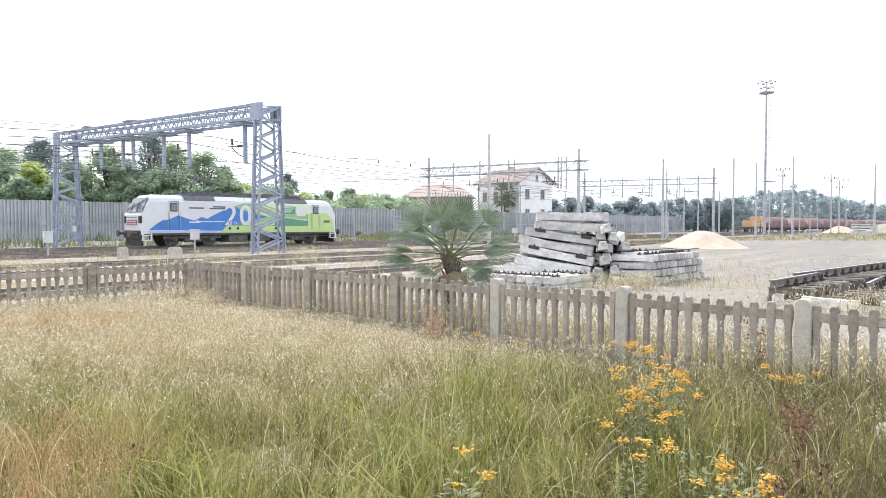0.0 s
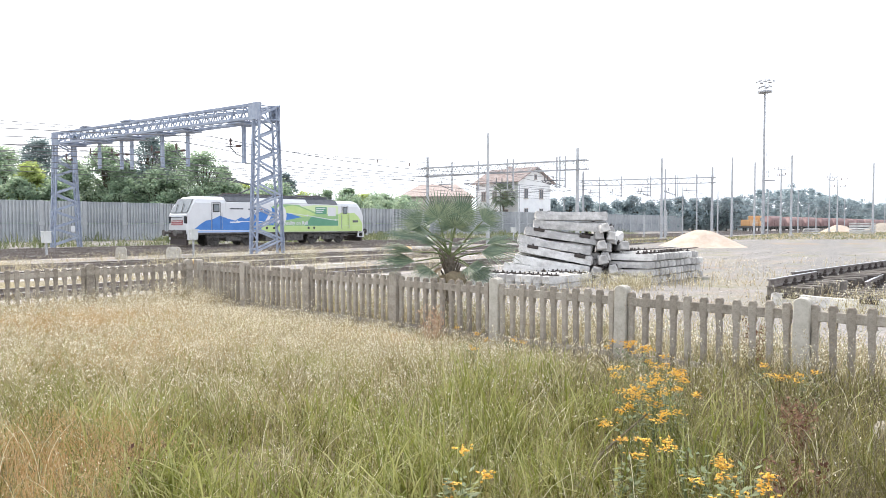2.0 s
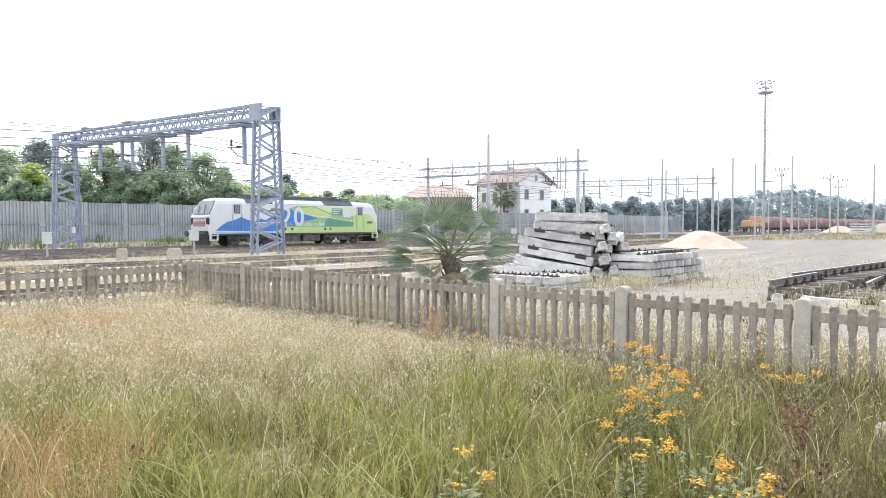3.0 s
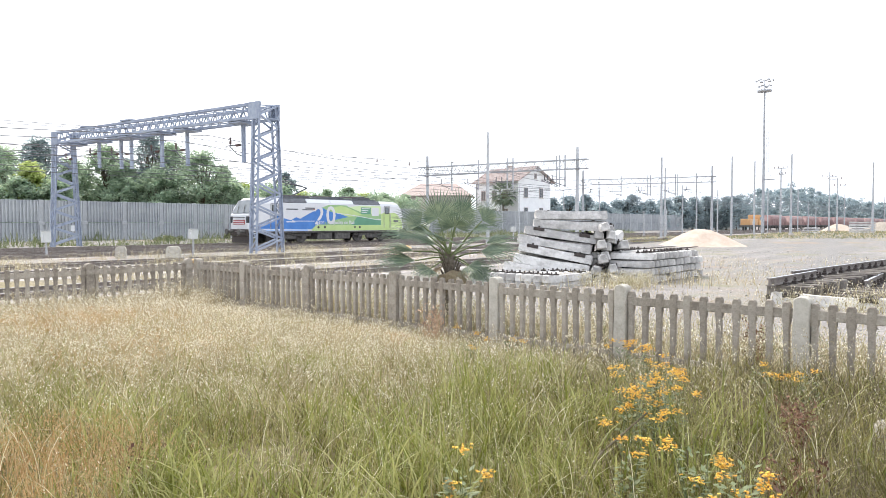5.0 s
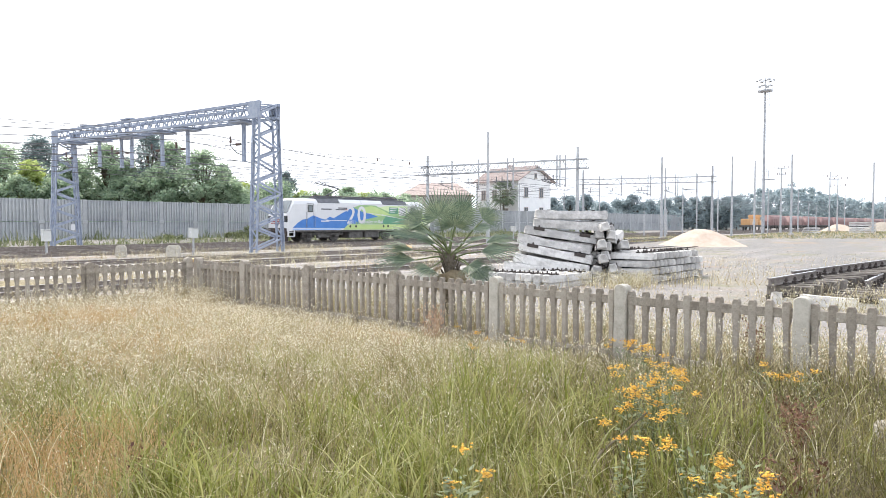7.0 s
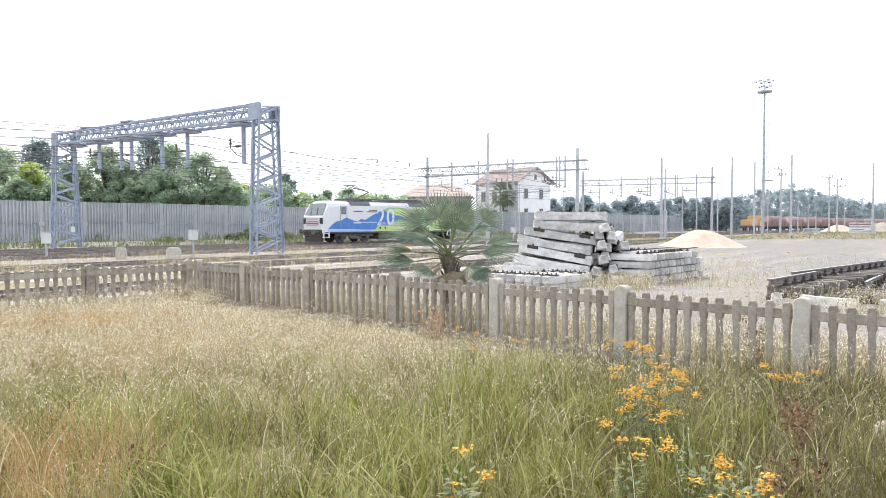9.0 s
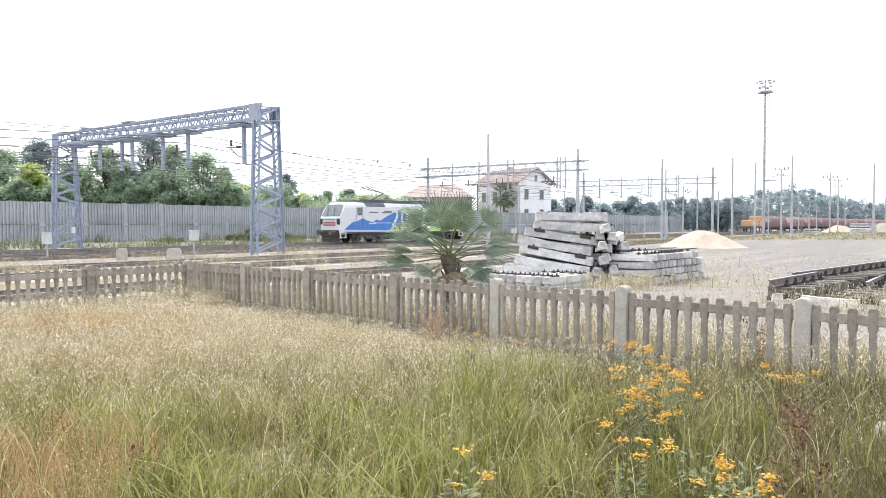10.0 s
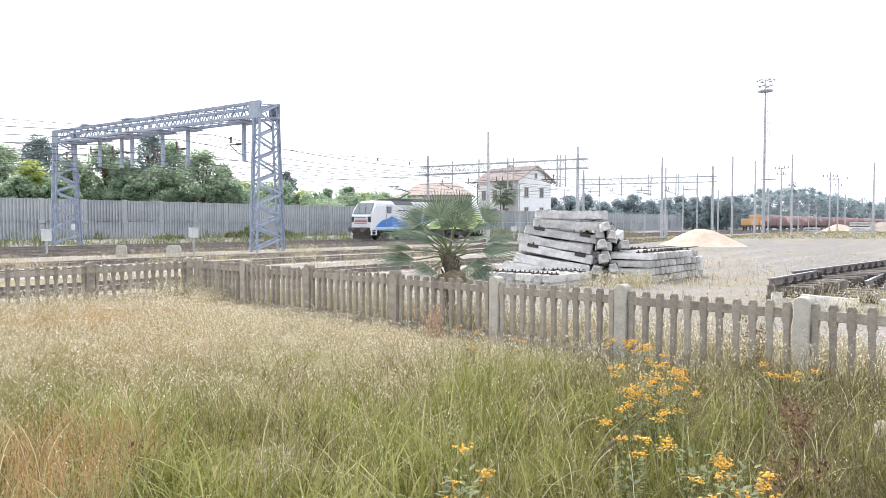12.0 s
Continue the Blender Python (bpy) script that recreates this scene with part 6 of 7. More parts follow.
def build_palm(place, size, label, seed, crown, leaves, dead):
    """A fan palm: fibrous trunk to the crown's height, stalks and fans; a leaf is its hub, the way of its axis, its face and radius."""
    rng = random.Random(seed)
    p = thing("fan_palm", place, label, "palm")
    p.scale = (size, size, size * 0.98)
    bm = bmesh.new()
    for k in range(int(crown / 0.085)):
        z = k * 0.085
        rod(bm, (rng.uniform(-0.01, 0.01), rng.uniform(-0.01, 0.01), z), (0, 0, z + 0.13), 0.062 + 0.01 * (k % 2) + rng.uniform(0, 0.012), 0.074 + rng.uniform(0, 0.016), 9)
    for k in range(16):
        a, z = rng.uniform(0, math.tau), crown - rng.uniform(0.0, 0.35)
        rod(bm, (0.07 * math.cos(a), 0.07 * math.sin(a), z - 0.12), (0.17 * math.cos(a), 0.17 * math.sin(a), z + rng.uniform(0.05, 0.2)), 0.022, 0.012, 5)
    part("trunk", bm, PALM_FIBRE, p)
    for hub, axis, face, rad, spread in leaves:
        hub, axis = Vector(hub), Vector(axis).normalized()
        face = Vector(face)
        face = (face - axis * face.dot(axis)).normalized()
        bm = bmesh.new()
        foot = Vector((rng.uniform(-0.05, 0.05), rng.uniform(-0.05, 0.05), crown - rng.uniform(0.0, 0.12)))
        knee = (foot + hub) / 2 + Vector((0, 0, 0.04 * (hub - foot).length))
        rod(bm, foot, knee, 0.016, 0.012, 6)
        rod(bm, knee, hub, 0.012, 0.009, 6)
        st = part("leaf_stalk", bm, PALM_STALK, p)
        m = Matrix.Translation(hub) @ Matrix((axis, face.cross(axis), face)).transposed().to_4x4()
        quads("frond", np.array([tuple(m @ v) for v in fan_leaf(rng, rad, spread)]), PALM_LEAF, st)
    for az, low in dead:
        d = Vector((math.cos(radians(az)) * 0.55, math.sin(radians(az)) * 0.55, -0.8))
        m = Matrix.Translation(Vector((0, 0, crown - low)) + d * 0.22) @ d.to_track_quat("X", "Z").to_matrix().to_4x4()
        quads("dead_frond", np.array([tuple(m @ v) for v in fan_leaf(rng, 0.34, 60, 0.5, 0.3)]), PALM_DEAD, p, "hanging dry brown frond")


# hub, axis, face, radius, half spread
PALM_LEAVES = [((-0.18, -0.05, 1.78), (-0.1, 0.1, 1), (0.05, -1, 0.1), 0.50, 118), ((0.17, 0.12, 1.83), (0.25, 0.1, 1), (0.1, -1, 0.25), 0.47, 118),
               ((0.07, -0.28, 1.64), (0.05, -0.75, 0.65), (0, -0.55, -0.9), 0.44, 116), ((-0.46, 0.0, 1.68), (-1, 0.0, 0.55), (0.2, -0.8, 0.6), 0.50, 70),
               ((0.52, 0.02, 1.74), (0.9, 0.1, 0.62), (-0.1, -0.9, 0.5), 0.42, 72), ((-0.50, -0.12, 1.48), (-1, -0.2, -0.02), (0, -0.3, 1), 0.66, 56),
               ((-0.22, -0.3, 1.36), (-0.95, -0.3, 0.22), (0.1, -0.3, 1), 0.56, 58), ((-0.58, 0.05, 1.24), (-1, 0.0, 0.06), (0, -0.25, 1), 0.60, 54),
               ((-0.54, -0.2, 1.10), (-1, -0.1, -0.12), (0, -0.3, 1), 0.72, 56), ((0.58, 0.1, 1.36), (1, 0.1, 0.12), (0, -0.25, 1), 0.60, 56),
               ((0.48, -0.2, 1.24), (1, -0.2, -0.1), (0.1, -0.4, 1), 0.70, 66), ((0.28, -0.28, 1.02), (0.8, -0.5, -0.35), (0.2, -0.6, 0.8), 0.42, 86),
               ((-0.3, -0.3, 0.98), (-0.8, -0.5, -0.4), (-0.2, -0.6, 0.8), 0.40, 80), ((0.05, 0.42, 1.66), (0.0, 0.8, 0.5), (0, -0.5, 0.9), 0.46, 110),
               ((-0.3, 0.5, 1.4), (-0.5, 0.9, 0.1), (0, 0.1, 1), 0.45, 90), ((0.4, 0.5, 1.38), (0.6, 0.8, 0.1), (0, 0.1, 1), 0.45, 90), ((0.36, -0.02, 1.58), (1, -0.2, 0.05), (0, -0.3, 1), 0.45, 80),
               ((-0.12, -0.34, 1.42), (-0.45, -0.8, 0.25), (0, -0.45, 0.9), 0.42, 96), ((0.22, -0.32, 1.38), (0.6, -0.75, 0.1), (0.1, -0.5, 0.9), 0.40, 96), ((0.4, -0.3, 0.95), (0.7, -0.4, -0.7), (0.3, -0.7, 0.5), 0.40, 80), ((-0.36, 0.1, 1.52), (-0.9, 0.1, 0.3), (0.1, -0.5, 0.9), 0.46, 84)]
build_palm(pose(0.14, 11.5, -0.02), 1.08, "bushy fan palm with stiff grey-green fronds behind the fence", 21, 1.22, PALM_LEAVES, ((30, 0.1), (110, 0.2), (200, 0.05), (250, 0.15), (290, 0.1), (340, 0.2), (225, 0.3)))
crown_leaves = []
for k in range(46):
    a, rise = k * 2.4, radians(72 - 2.9 * k)
    way = Vector((math.cos(a) * math.cos(rise), math.sin(a) * math.cos(rise), math.sin(rise)))
    crown_leaves.append((Vector((0, 0, 3.1)) + way * (0.72 + 0.06 * (k % 4)), way - Vector((0, 0, 0.25)), Vector((0, 0, 1)) - way * 0.3, 0.55, 105))
build_palm(pose(11.6, 126.0, 0.4), 2.3, "tall palm with drooping crown before the white house", 22, 3.1, crown_leaves, tuple((40 * k, 0.3 + 0.07 * (k % 3)) for k in range(12)))


# ---- meadow: grasses, seed heads and flowers ----
def ribbons(base, height, lean, width, curl, rng, segs=3):
    """Curved blades as tapered strips; returns points of quads."""
    n = len(base)
    # grass stays short close to the fence
    along, across = base[:, 0] * TX + base[:, 1] * TY, base[:, 0] * TY - base[:, 1] * TX
    height = np.where((along < 7.66) & (along > 3) & (across < -2.5) & (across > -12.6), height * np.clip((8.2 - along) / 2.4, 0.5, 1), height)
    az = rng.uniform(0, math.tau, n)
    d = np.stack([np.cos(az), np.sin(az), np.zeros(n)], 1)
    face = rng.uniform(0, math.pi, n)
    s = np.stack([np.cos(face), np.sin(face), np.zeros(n)], 1)
    pts, wid = [], []
    for k in range(segs + 1):
        q = k / segs
        out = lean * q + curl * q ** 3
        z = height * (q - 0.42 * np.clip(curl / np.maximum(height, 0.05), 0, 2) * q ** 3)
        pts.append(base + d * (out)[:, None] + np.stack([np.zeros(n), np.zeros(n), z], 1))
        wid.append(width * (1 - q) ** 0.6 * (0.7 + 0.3 * q) + 0.0004)
    out = np.empty((n, segs, 4, 3))
    for k in range(segs):
        a, b, wa, wb = pts[k], pts[k + 1], wid[k][:, None], wid[k + 1][:, None]
        out[:, k, 0], out[:, k, 1], out[:, k, 2], out[:, k, 3] = a - s * wa, a + s * wa, b + s * wb, b - s * wb
    return out, pts[-1], pts[-2]


def strips(name, rib, mat, label, category):
    """Links blades as one mesh, each blade one island."""
    n, segs = rib.shape[:2]
    v = np.empty((n, segs + 1, 2, 3))
    for k in range(segs):
        v[:, k, 0], v[:, k, 1] = rib[:, k, 0], rib[:, k, 1]
    v[:, segs, 0], v[:, segs, 1] = rib[:, segs - 1, 3], rib[:, segs - 1, 2]
    per = (segs + 1) * 2
    base = (np.arange(n) * per)[:, None, None]
    k = np.arange(segs)[None, :, None] * 2
    f = base + k + np.array([0, 1, 3, 2])[None, None, :]
    me = bpy.data.meshes.new(name)
    me.vertices.add(n * per)
    me.vertices.foreach_set("co", v.astype(np.float32).ravel())
    m = n * segs
    me.loops.add(m * 4)
    me.loops.foreach_set("vertex_index", f.astype(np.int32).ravel())
    me.polygons.add(m)
    me.polygons.foreach_set("loop_start", np.arange(0, m * 4, 4, dtype=np.int32))
    me.update(calc_edges=True)
    o = mesh_part(name, me, mat)
    return tagged(o, label, category, kind="stuff")


def meadow_points(n, rng, near=2.2, far=16.0, power=1.0):
    """Random places in the meadow before the fences, within the wedge that the eye can reach."""
    out = []
    got = 0
    while got < n:
        y = near + (far - near) * rng.random(n * 2) ** power
        x = rng.uniform(-0.74, 0.74, n * 2) * (y + 0.8)
        keep = rng.random(n * 2) < np.minimum(1, (y + 0.8) / 9.0) if power == 1.0 else np.ones(n * 2, bool)
        u, v = x * TX + y * TY, x * TY - y * TX
        keep &= (u < 7.62) & (v > -14.05)
        out.append(np.stack([x[keep], y[keep]], 1))
        got += keep.sum()
    return np.concatenate(out)[:n]


def clumps(n, rng, per=22, near=2.2, far=16.0, loose=0.35):
    """Places in the meadow of which most stand together in tufts."""
    hub = meadow_points(int(n * (1 - loose) / per), rng, near, far)
    tuft = np.repeat(hub, per, 0) + rng.normal(size=(len(hub) * per, 2)) * (0.03 + 0.006 * np.repeat(hub[:, 1], per))[:, None]
    tuft = tuft[(tuft[:, 0] * TX + tuft[:, 1] * TY < 7.62) & (tuft[:, 0] * TY - tuft[:, 1] * TX > -14.05)]
    return np.concatenate([tuft, meadow_points(int(n * loose), rng, near, far)])


def field(x, y, scale, seed):
    """Smooth patches between 0 and 1."""
    a = np.sin(x * scale + seed) * np.cos(y * scale * 1.3 + seed * 2.1) + 0.6 * np.sin(x * scale * 2.3 - y * scale * 1.7 + seed * 0.7) + 0.4 * np.cos(x * scale * 4.1 + y * scale * 3.3 + seed)
    return 0.5 + 0.25 * a


def ground3(p):
    return np.concatenate([p, np.zeros((len(p), 1)) - 0.02], 1)


def seeds_on(tips, below, count, size, rng, spread=0.05):
    """Small drooping spikelets round the upper part of each stem."""
    n = len(tips)
    k = np.repeat(np.arange(n), count)
    q = rng.random(len(k))
    p = tips[k] * (1 - q[:, None] * 0.8) + below[k] * (q[:, None] * 0.8) + rng.normal(size=(len(k), 3)) * np.array((spread, spread, 0.012))
    s = size * rng.uniform(0.6, 1.3, len(k))
    a = rng.normal(size=(len(k), 3)) * 0.6 + np.array((0, 0, -1.0))
    a /= np.linalg.norm(a, axis=1)[:, None]
    b = np.cross(a, rng.normal(size=(len(k), 3)))
    b /= np.linalg.norm(b, axis=1)[:, None] + 1e-9
    v = np.empty((len(k), 4, 3))
    v[:, 0], v[:, 1], v[:, 2], v[:, 3] = p, p + a * (s * 0.5)[:, None] + b * (s * 0.2)[:, None], p + a * s[:, None], p + a * (s * 0.5)[:, None] - b * (s * 0.2)[:, None]
    return v.reshape(-1, 3)


def build_meadow():
    rng = np.random.default_rng(4)
    # green blades, thick in front and thinning towards the fence
    p = clumps(46000, rng)
    x, y = p[:, 0], p[:, 1]
    dry = np.clip((y - 4.6) / 3.2, 0, 1) * np.clip((1.6 - x) / 2.5, 0.35, 1)
    keep = rng.random(len(p)) < np.clip(1.05 - dry * 0.8 - 0.25 * field(x, y, 1.7, 1.0), 0.06, 1)
    g = p[keep]
    h = rng.uniform(0.16, 0.42, len(g)) * (0.55 + 0.85 * field(g[:, 0], g[:, 1], 4.6, 3.0)) * (1 + 0.3 * np.clip(g[:, 0] / 2.0, 0, 1))
    rib, _, _ = ribbons(ground3(g), h, rng.uniform(0, 0.14, len(g)), rng.uniform(0.0025, 0.0062, len(g)), rng.uniform(0, 0.26, len(g)), rng)
    strips("green_grass", rib, GRASS_GREEN, "rank green grass blades in the meadow", "grass")
    # dry straw stems with pale spikelets
    p = clumps(60000, rng, 26)
    x, y = p[:, 0], p[:, 1]
    dry = np.clip((y - 5.0) / 3.0, 0.0, 1) * np.clip((2.0 - x) / 2.5, 0.2, 1)
    keep = rng.random(len(p)) < np.clip(0.02 + dry * 0.8, 0, 1) * np.clip(0.35 + 1.15 * field(x, y, 2.6, 7.0), 0.3, 1)
    g = p[keep]
    h = rng.uniform(0.22, 0.46, len(g)) * (0.55 + 0.85 * field(g[:, 0], g[:, 1], 4.2, 5.0))
    rib, tip, sub = ribbons(ground3(g), h, rng.uniform(0, 0.16, len(g)), rng.uniform(0.0014, 0.0036, len(g)), rng.uniform(0, 0.16, len(g)), rng)
    strips("dry_grass", rib, GRASS_DRY, "dry straw-coloured grass stems in the meadow", "grass")
    o = quads("seed_heads", seeds_on(tip, sub, 7, 0.010 + 0.0017 * np.repeat(np.hypot(tip[:, 0], tip[:, 1]), 7), rng), GRASS_SEED)
    tagged(o, "pale drooping wild oat seed heads", "grass", kind="stuff")
    # patches of orange ripe grass
    p = meadow_points(40000, rng)
    x, y = p[:, 0], p[:, 1]
    w = 1.1 * np.exp(-(((x + 5.6) / 1.2) ** 2 + ((y - 10.2) / 0.9) ** 2)) + 2.6 * np.exp(-(((x + 2.65) / 0.6) ** 2 + ((y - 4.1) / 0.7) ** 2)) + 0.5 * np.exp(-(((x + 3.6) / 0.8) ** 2 + ((y - 8.0) / 1.0) ** 2)) + 0.35 * np.exp(-(((x + 0.9) / 0.8) ** 2 + ((y - 9.4) / 0.6) ** 2))
    g = p[rng.random(len(p)) < w]
    h = rng.uniform(0.25, 0.5, len(g))
    rib, tip, sub = ribbons(ground3(g), h, rng.uniform(0, 0.15, len(g)), rng.uniform(0.0012, 0.0026, len(g)), rng.uniform(0, 0.1, len(g)), rng)
    strips("orange_grass", rib, GRASS_ORANGE, "patches of ripe orange-brown grass", "grass")
    o = quads("orange_seed_heads", seeds_on(tip, sub, 6, 0.010 + 0.0014 * np.repeat(np.hypot(tip[:, 0], tip[:, 1]), 6), rng, 0.025), GRASS_ORANGE)
    tagged(o, "ripe orange grass seed heads", "grass", kind="stuff")
    # tall fresh reed blades in clumps in front
    hubs = np.array([(0.0, 4.4), (-0.35, 4.8), (0.55, 5.0), (-0.9, 5.2), (0.15, 5.6), (1.2, 5.4), (-0.2, 3.8), (0.8, 4.1), (-1.7, 4.3), (-1.3, 3.7), (1.75, 4.6), (-2.4, 5.0), (0.35, 6.3), (1.0, 6.6), (2.3, 5.0), (-0.6, 3.5), (1.5, 3.8)])
    hubs = np.concatenate([hubs, hubs, meadow_points(150, rng, 2.4, 8.0)])
    k = rng.integers(0, len(hubs), 9000)
    g = hubs[k] + rng.normal(size=(9000, 2)) * 0.17
    h = rng.uniform(0.25, 0.62, len(g)) * np.where(k < 34, 1.15, 0.85)
    rib, _, _ = ribbons(ground3(g), h, rng.uniform(0, 0.09, len(g)), rng.uniform(0.003, 0.0075, len(g)) * np.where(k < 34, 1.6, 1.0), rng.uniform(0.02, 0.45, len(g)), rng, 5)
    strips("reed_grass", rib, GRASS_FRESH, "tall fresh green arching reed grass", "grass")
    # pale curled blades and bleached stalks arching over the rest
    p = clumps(9000, rng, 9, 2.4, 11.0, 0.4)
    g = p[rng.random(len(p)) < np.clip(0.25 + 0.9 * field(p[:, 0], p[:, 1], 2.2, 9.0), 0.2, 1)]
    d = np.hypot(g[:, 0], g[:, 1])
    rib, tip, sub = ribbons(ground3(g), rng.uniform(0.32, 0.62, len(g)), rng.uniform(0, 0.12, len(g)), rng.uniform(0.0018, 0.0038, len(g)) + 0.00012 * d, rng.uniform(0.12, 0.42, len(g)), rng, 6)
    cut = len(g) // 2
    strips("pale_blades", rib[:cut], GRASS_PALE, "bleached curling grass blades in the meadow", "grass")
    strips("curled_blades", rib[cut:], GRASS_FRESH, "curling green grass blades in the meadow", "grass")
    # nodding oats standing over the green part
    p = meadow_points(3000, rng, 4.0, 10.0)
    g = p[rng.random(len(p)) < np.clip(1.5 * field(p[:, 0], p[:, 1], 1.5, 2.0) - 0.25, 0.1, 1)]
    rib, tip, sub = ribbons(ground3(g), rng.uniform(0.4, 0.66, len(g)), rng.uniform(0, 0.2, len(g)), rng.uniform(0.0012, 0.002, len(g)), rng.uniform(0.05, 0.3, len(g)), rng, 5)
    strips("oat_stalks", rib, GRASS_DRY, "thin oat stalks over the green grass", "grass")
    o = quads("oat_heads", seeds_on(tip, sub, 8, 0.012 + 0.0012 * np.repeat(np.hypot(tip[:, 0], tip[:, 1]), 8), rng, 0.02), GRASS_PALE)
    tagged(o, "pale nodding oat spikelets over the green grass", "grass", kind="stuff")
    # the same grass goes on round the standpoint and out of sight to both sides
    g = np.stack([rng.uniform(-9, 8, 26000), rng.uniform(-5, 6, 26000)], 1)
    g = g[((np.abs(g[:, 0]) > 0.72 * (g[:, 1] + 0.8)) | (g[:, 1] < 2.3)) & (g[:, 0] * TX + g[:, 1] * TY < 7.5) & (g[:, 0] * TY - g[:, 1] * TX > -14) & (np.hypot(g[:, 0], g[:, 1]) > 0.8)]
    rib, _, _ = ribbons(ground3(g), rng.uniform(0.15, 0.42, len(g)), rng.uniform(0, 0.12, len(g)), rng.uniform(0.0025, 0.006, len(g)), rng.uniform(0, 0.25, len(g)), rng)
    strips("outer_grass", rib, GRASS_GREEN, "rank green grass round the standpoint", "grass")
    # dark brown tangle, thicker towards the end of the fence
    p = meadow_points(30000, rng)
    w = np.clip((p[:, 0] - 0.8) / 1.4, 0, 1)
    g = p[rng.random(len(p)) < w]
    rib, tip, sub = ribbons(ground3(g), rng.uniform(0.25, 0.6, len(g)), rng.uniform(0, 0.3, len(g)), rng.uniform(0.002, 0.0048, len(g)), rng.uniform(0, 0.35, len(g)), rng)
    strips("withered_grass", rib, GRASS_BROWN, "tangle of dark brown grass near the fence", "grass")
    # a belt of straw right behind and before the fences
    q, side = rng.uniform(-15, 5, 9000), rng.normal(8.25, 0.4, 9000)
    us, vs = side, q
    left = np.arange(9000) < 3000
    us, vs = np.where(left, rng.uniform(-3, 7.5, 9000), us), np.where(left, rng.normal(-13.9, 0.5, 9000), vs)
    g = np.stack([us * TX + vs * TY, us * TY - vs * TX], 1)
    rib, tip, sub = ribbons(ground3(g), rng.uniform(0.2, 0.62, len(g)), rng.uniform(0, 0.12, len(g)), rng.uniform(0.0018, 0.004, len(g)), rng.uniform(0, 0.12, len(g)), rng)
    strips("fence_straw", rib, GRASS_DRY, "dry straw growing along the concrete fence", "grass")
    o = quads("fence_straw_seeds", seeds_on(tip, sub, 5, 0.03, rng, 0.03), GRASS_SEED)
    tagged(o, "pale seed heads along the concrete fence", "grass", kind="stuff")
    # taller stray straws
    g = meadow_points(500, rng, 5.5)
    vs = rng.uniform(-14, 5, 420)
    us = rng.uniform(6.9, 7.62, 420)
    g = np.concatenate([g, np.stack([us * TX + vs * TY, us * TY - vs * TX], 1)])
    rib, tip, sub = ribbons(ground3(g), rng.uniform(0.5, 0.85, len(g)), rng.uniform(0.0, 0.3, len(g)), rng.uniform(0.0015, 0.003, len(g)), rng.uniform(0, 0.2, len(g)), rng, 4)
    strips("tall_straws", rib, GRASS_DRY, "tall stray dry straws", "grass")
    o = quads("tall_seed_heads", seeds_on(tip, sub, 12, 0.024, rng, 0.02), GRASS_SEED)
    tagged(o, "feathery pale seed heads on tall straws", "grass", kind="stuff")
    # dry weeds behind the fences, round the stacks and along the tracks
    us, vs = rng.uniform(7.8, 34, 45000), rng.uniform(-38, 4, 45000)
    f = field(us, vs, 0.55, 2.0)
    near = np.exp(-((us - 8.3) / 1.2) ** 2)
    nearstack = np.exp(-(((us - 18.0) / 2.2) ** 2 + ((vs + 8.0) / 1.6) ** 2)) + np.exp(-(((us - 17.0) / 1.2) ** 2 + ((vs + 2.8) / 2.0) ** 2))
    strip = np.exp(-((us - 24.5) / 0.01) ** 2) + np.exp(-((vs + 35.2) / 1.0) ** 2) + 0.6 * np.exp(-((vs + 22.1) / 0.8) ** 2) + 0.6 * np.exp(-((vs + 28) / 0.8) ** 2)
    keep = rng.random(45000) < np.clip((f - 0.55) * 1.2 + near * 0.7 + nearstack + strip * 0.45, 0, 1)
    us, vs = us[keep], vs[keep]
    g = np.stack([us * TX + vs * TY, us * TY - vs * TX], 1)
    rib, tip, sub = ribbons(ground3(g), rng.uniform(0.15, 0.55, len(g)), rng.uniform(0, 0.15, len(g)), rng.uniform(0.004, 0.011, len(g)), rng.uniform(0, 0.12, len(g)), rng)
    strips("yard_weeds", rib, GRASS_DRY, "dry weeds between the tracks and stacks", "weeds")
    o = quads("yard_weed_seeds", seeds_on(tip, sub, 4, 0.045, rng, 0.05), GRASS_SEED)
    tagged(o, "pale seed heads of the yard weeds", "weeds", kind="stuff")
    # tall bleached tufts between the fences and the tracks, and grey scrub round the heap
    hubs = np.concatenate([np.stack([rng.uniform(9, 22, 30), rng.uniform(-31.5, -15.5, 30)], 1), np.stack([rng.uniform(16.6, 18.2, 14), rng.uniform(-9.9, -8.0, 14)], 1), np.stack([rng.uniform(14.2, 15.8, 8), rng.uniform(-4.2, -1.0, 8)], 1)])
    k = np.repeat(np.arange(len(hubs)), 26)
    q = hubs[k] + rng.normal(size=(len(k), 2)) * np.where(k < 30, 0.3, 0.2)[:, None]
    g = np.stack([q[:, 0] * TX + q[:, 1] * TY, q[:, 0] * TY - q[:, 1] * TX], 1)
    rib, tip, sub = ribbons(ground3(g), np.where(k < 30, rng.uniform(0.35, 0.95, len(k)), rng.uniform(0.2, 0.55, len(k))), rng.uniform(0, 0.3, len(k)), rng.uniform(0.003, 0.007, len(k)), rng.uniform(0, 0.25, len(k)), rng, 4)
    strips("straw_tufts", rib, GRASS_PALE, "tall bleached straw tufts beside the tracks", "weeds")
    o = quads("tuft_seeds", seeds_on(tip, sub, 5, 0.04, rng, 0.05), GRASS_PALE)
    tagged(o, "feathery seed heads of the straw tufts", "weeds", kind="stuff")
    # green bushes at the foot of the barrier
    cs = []
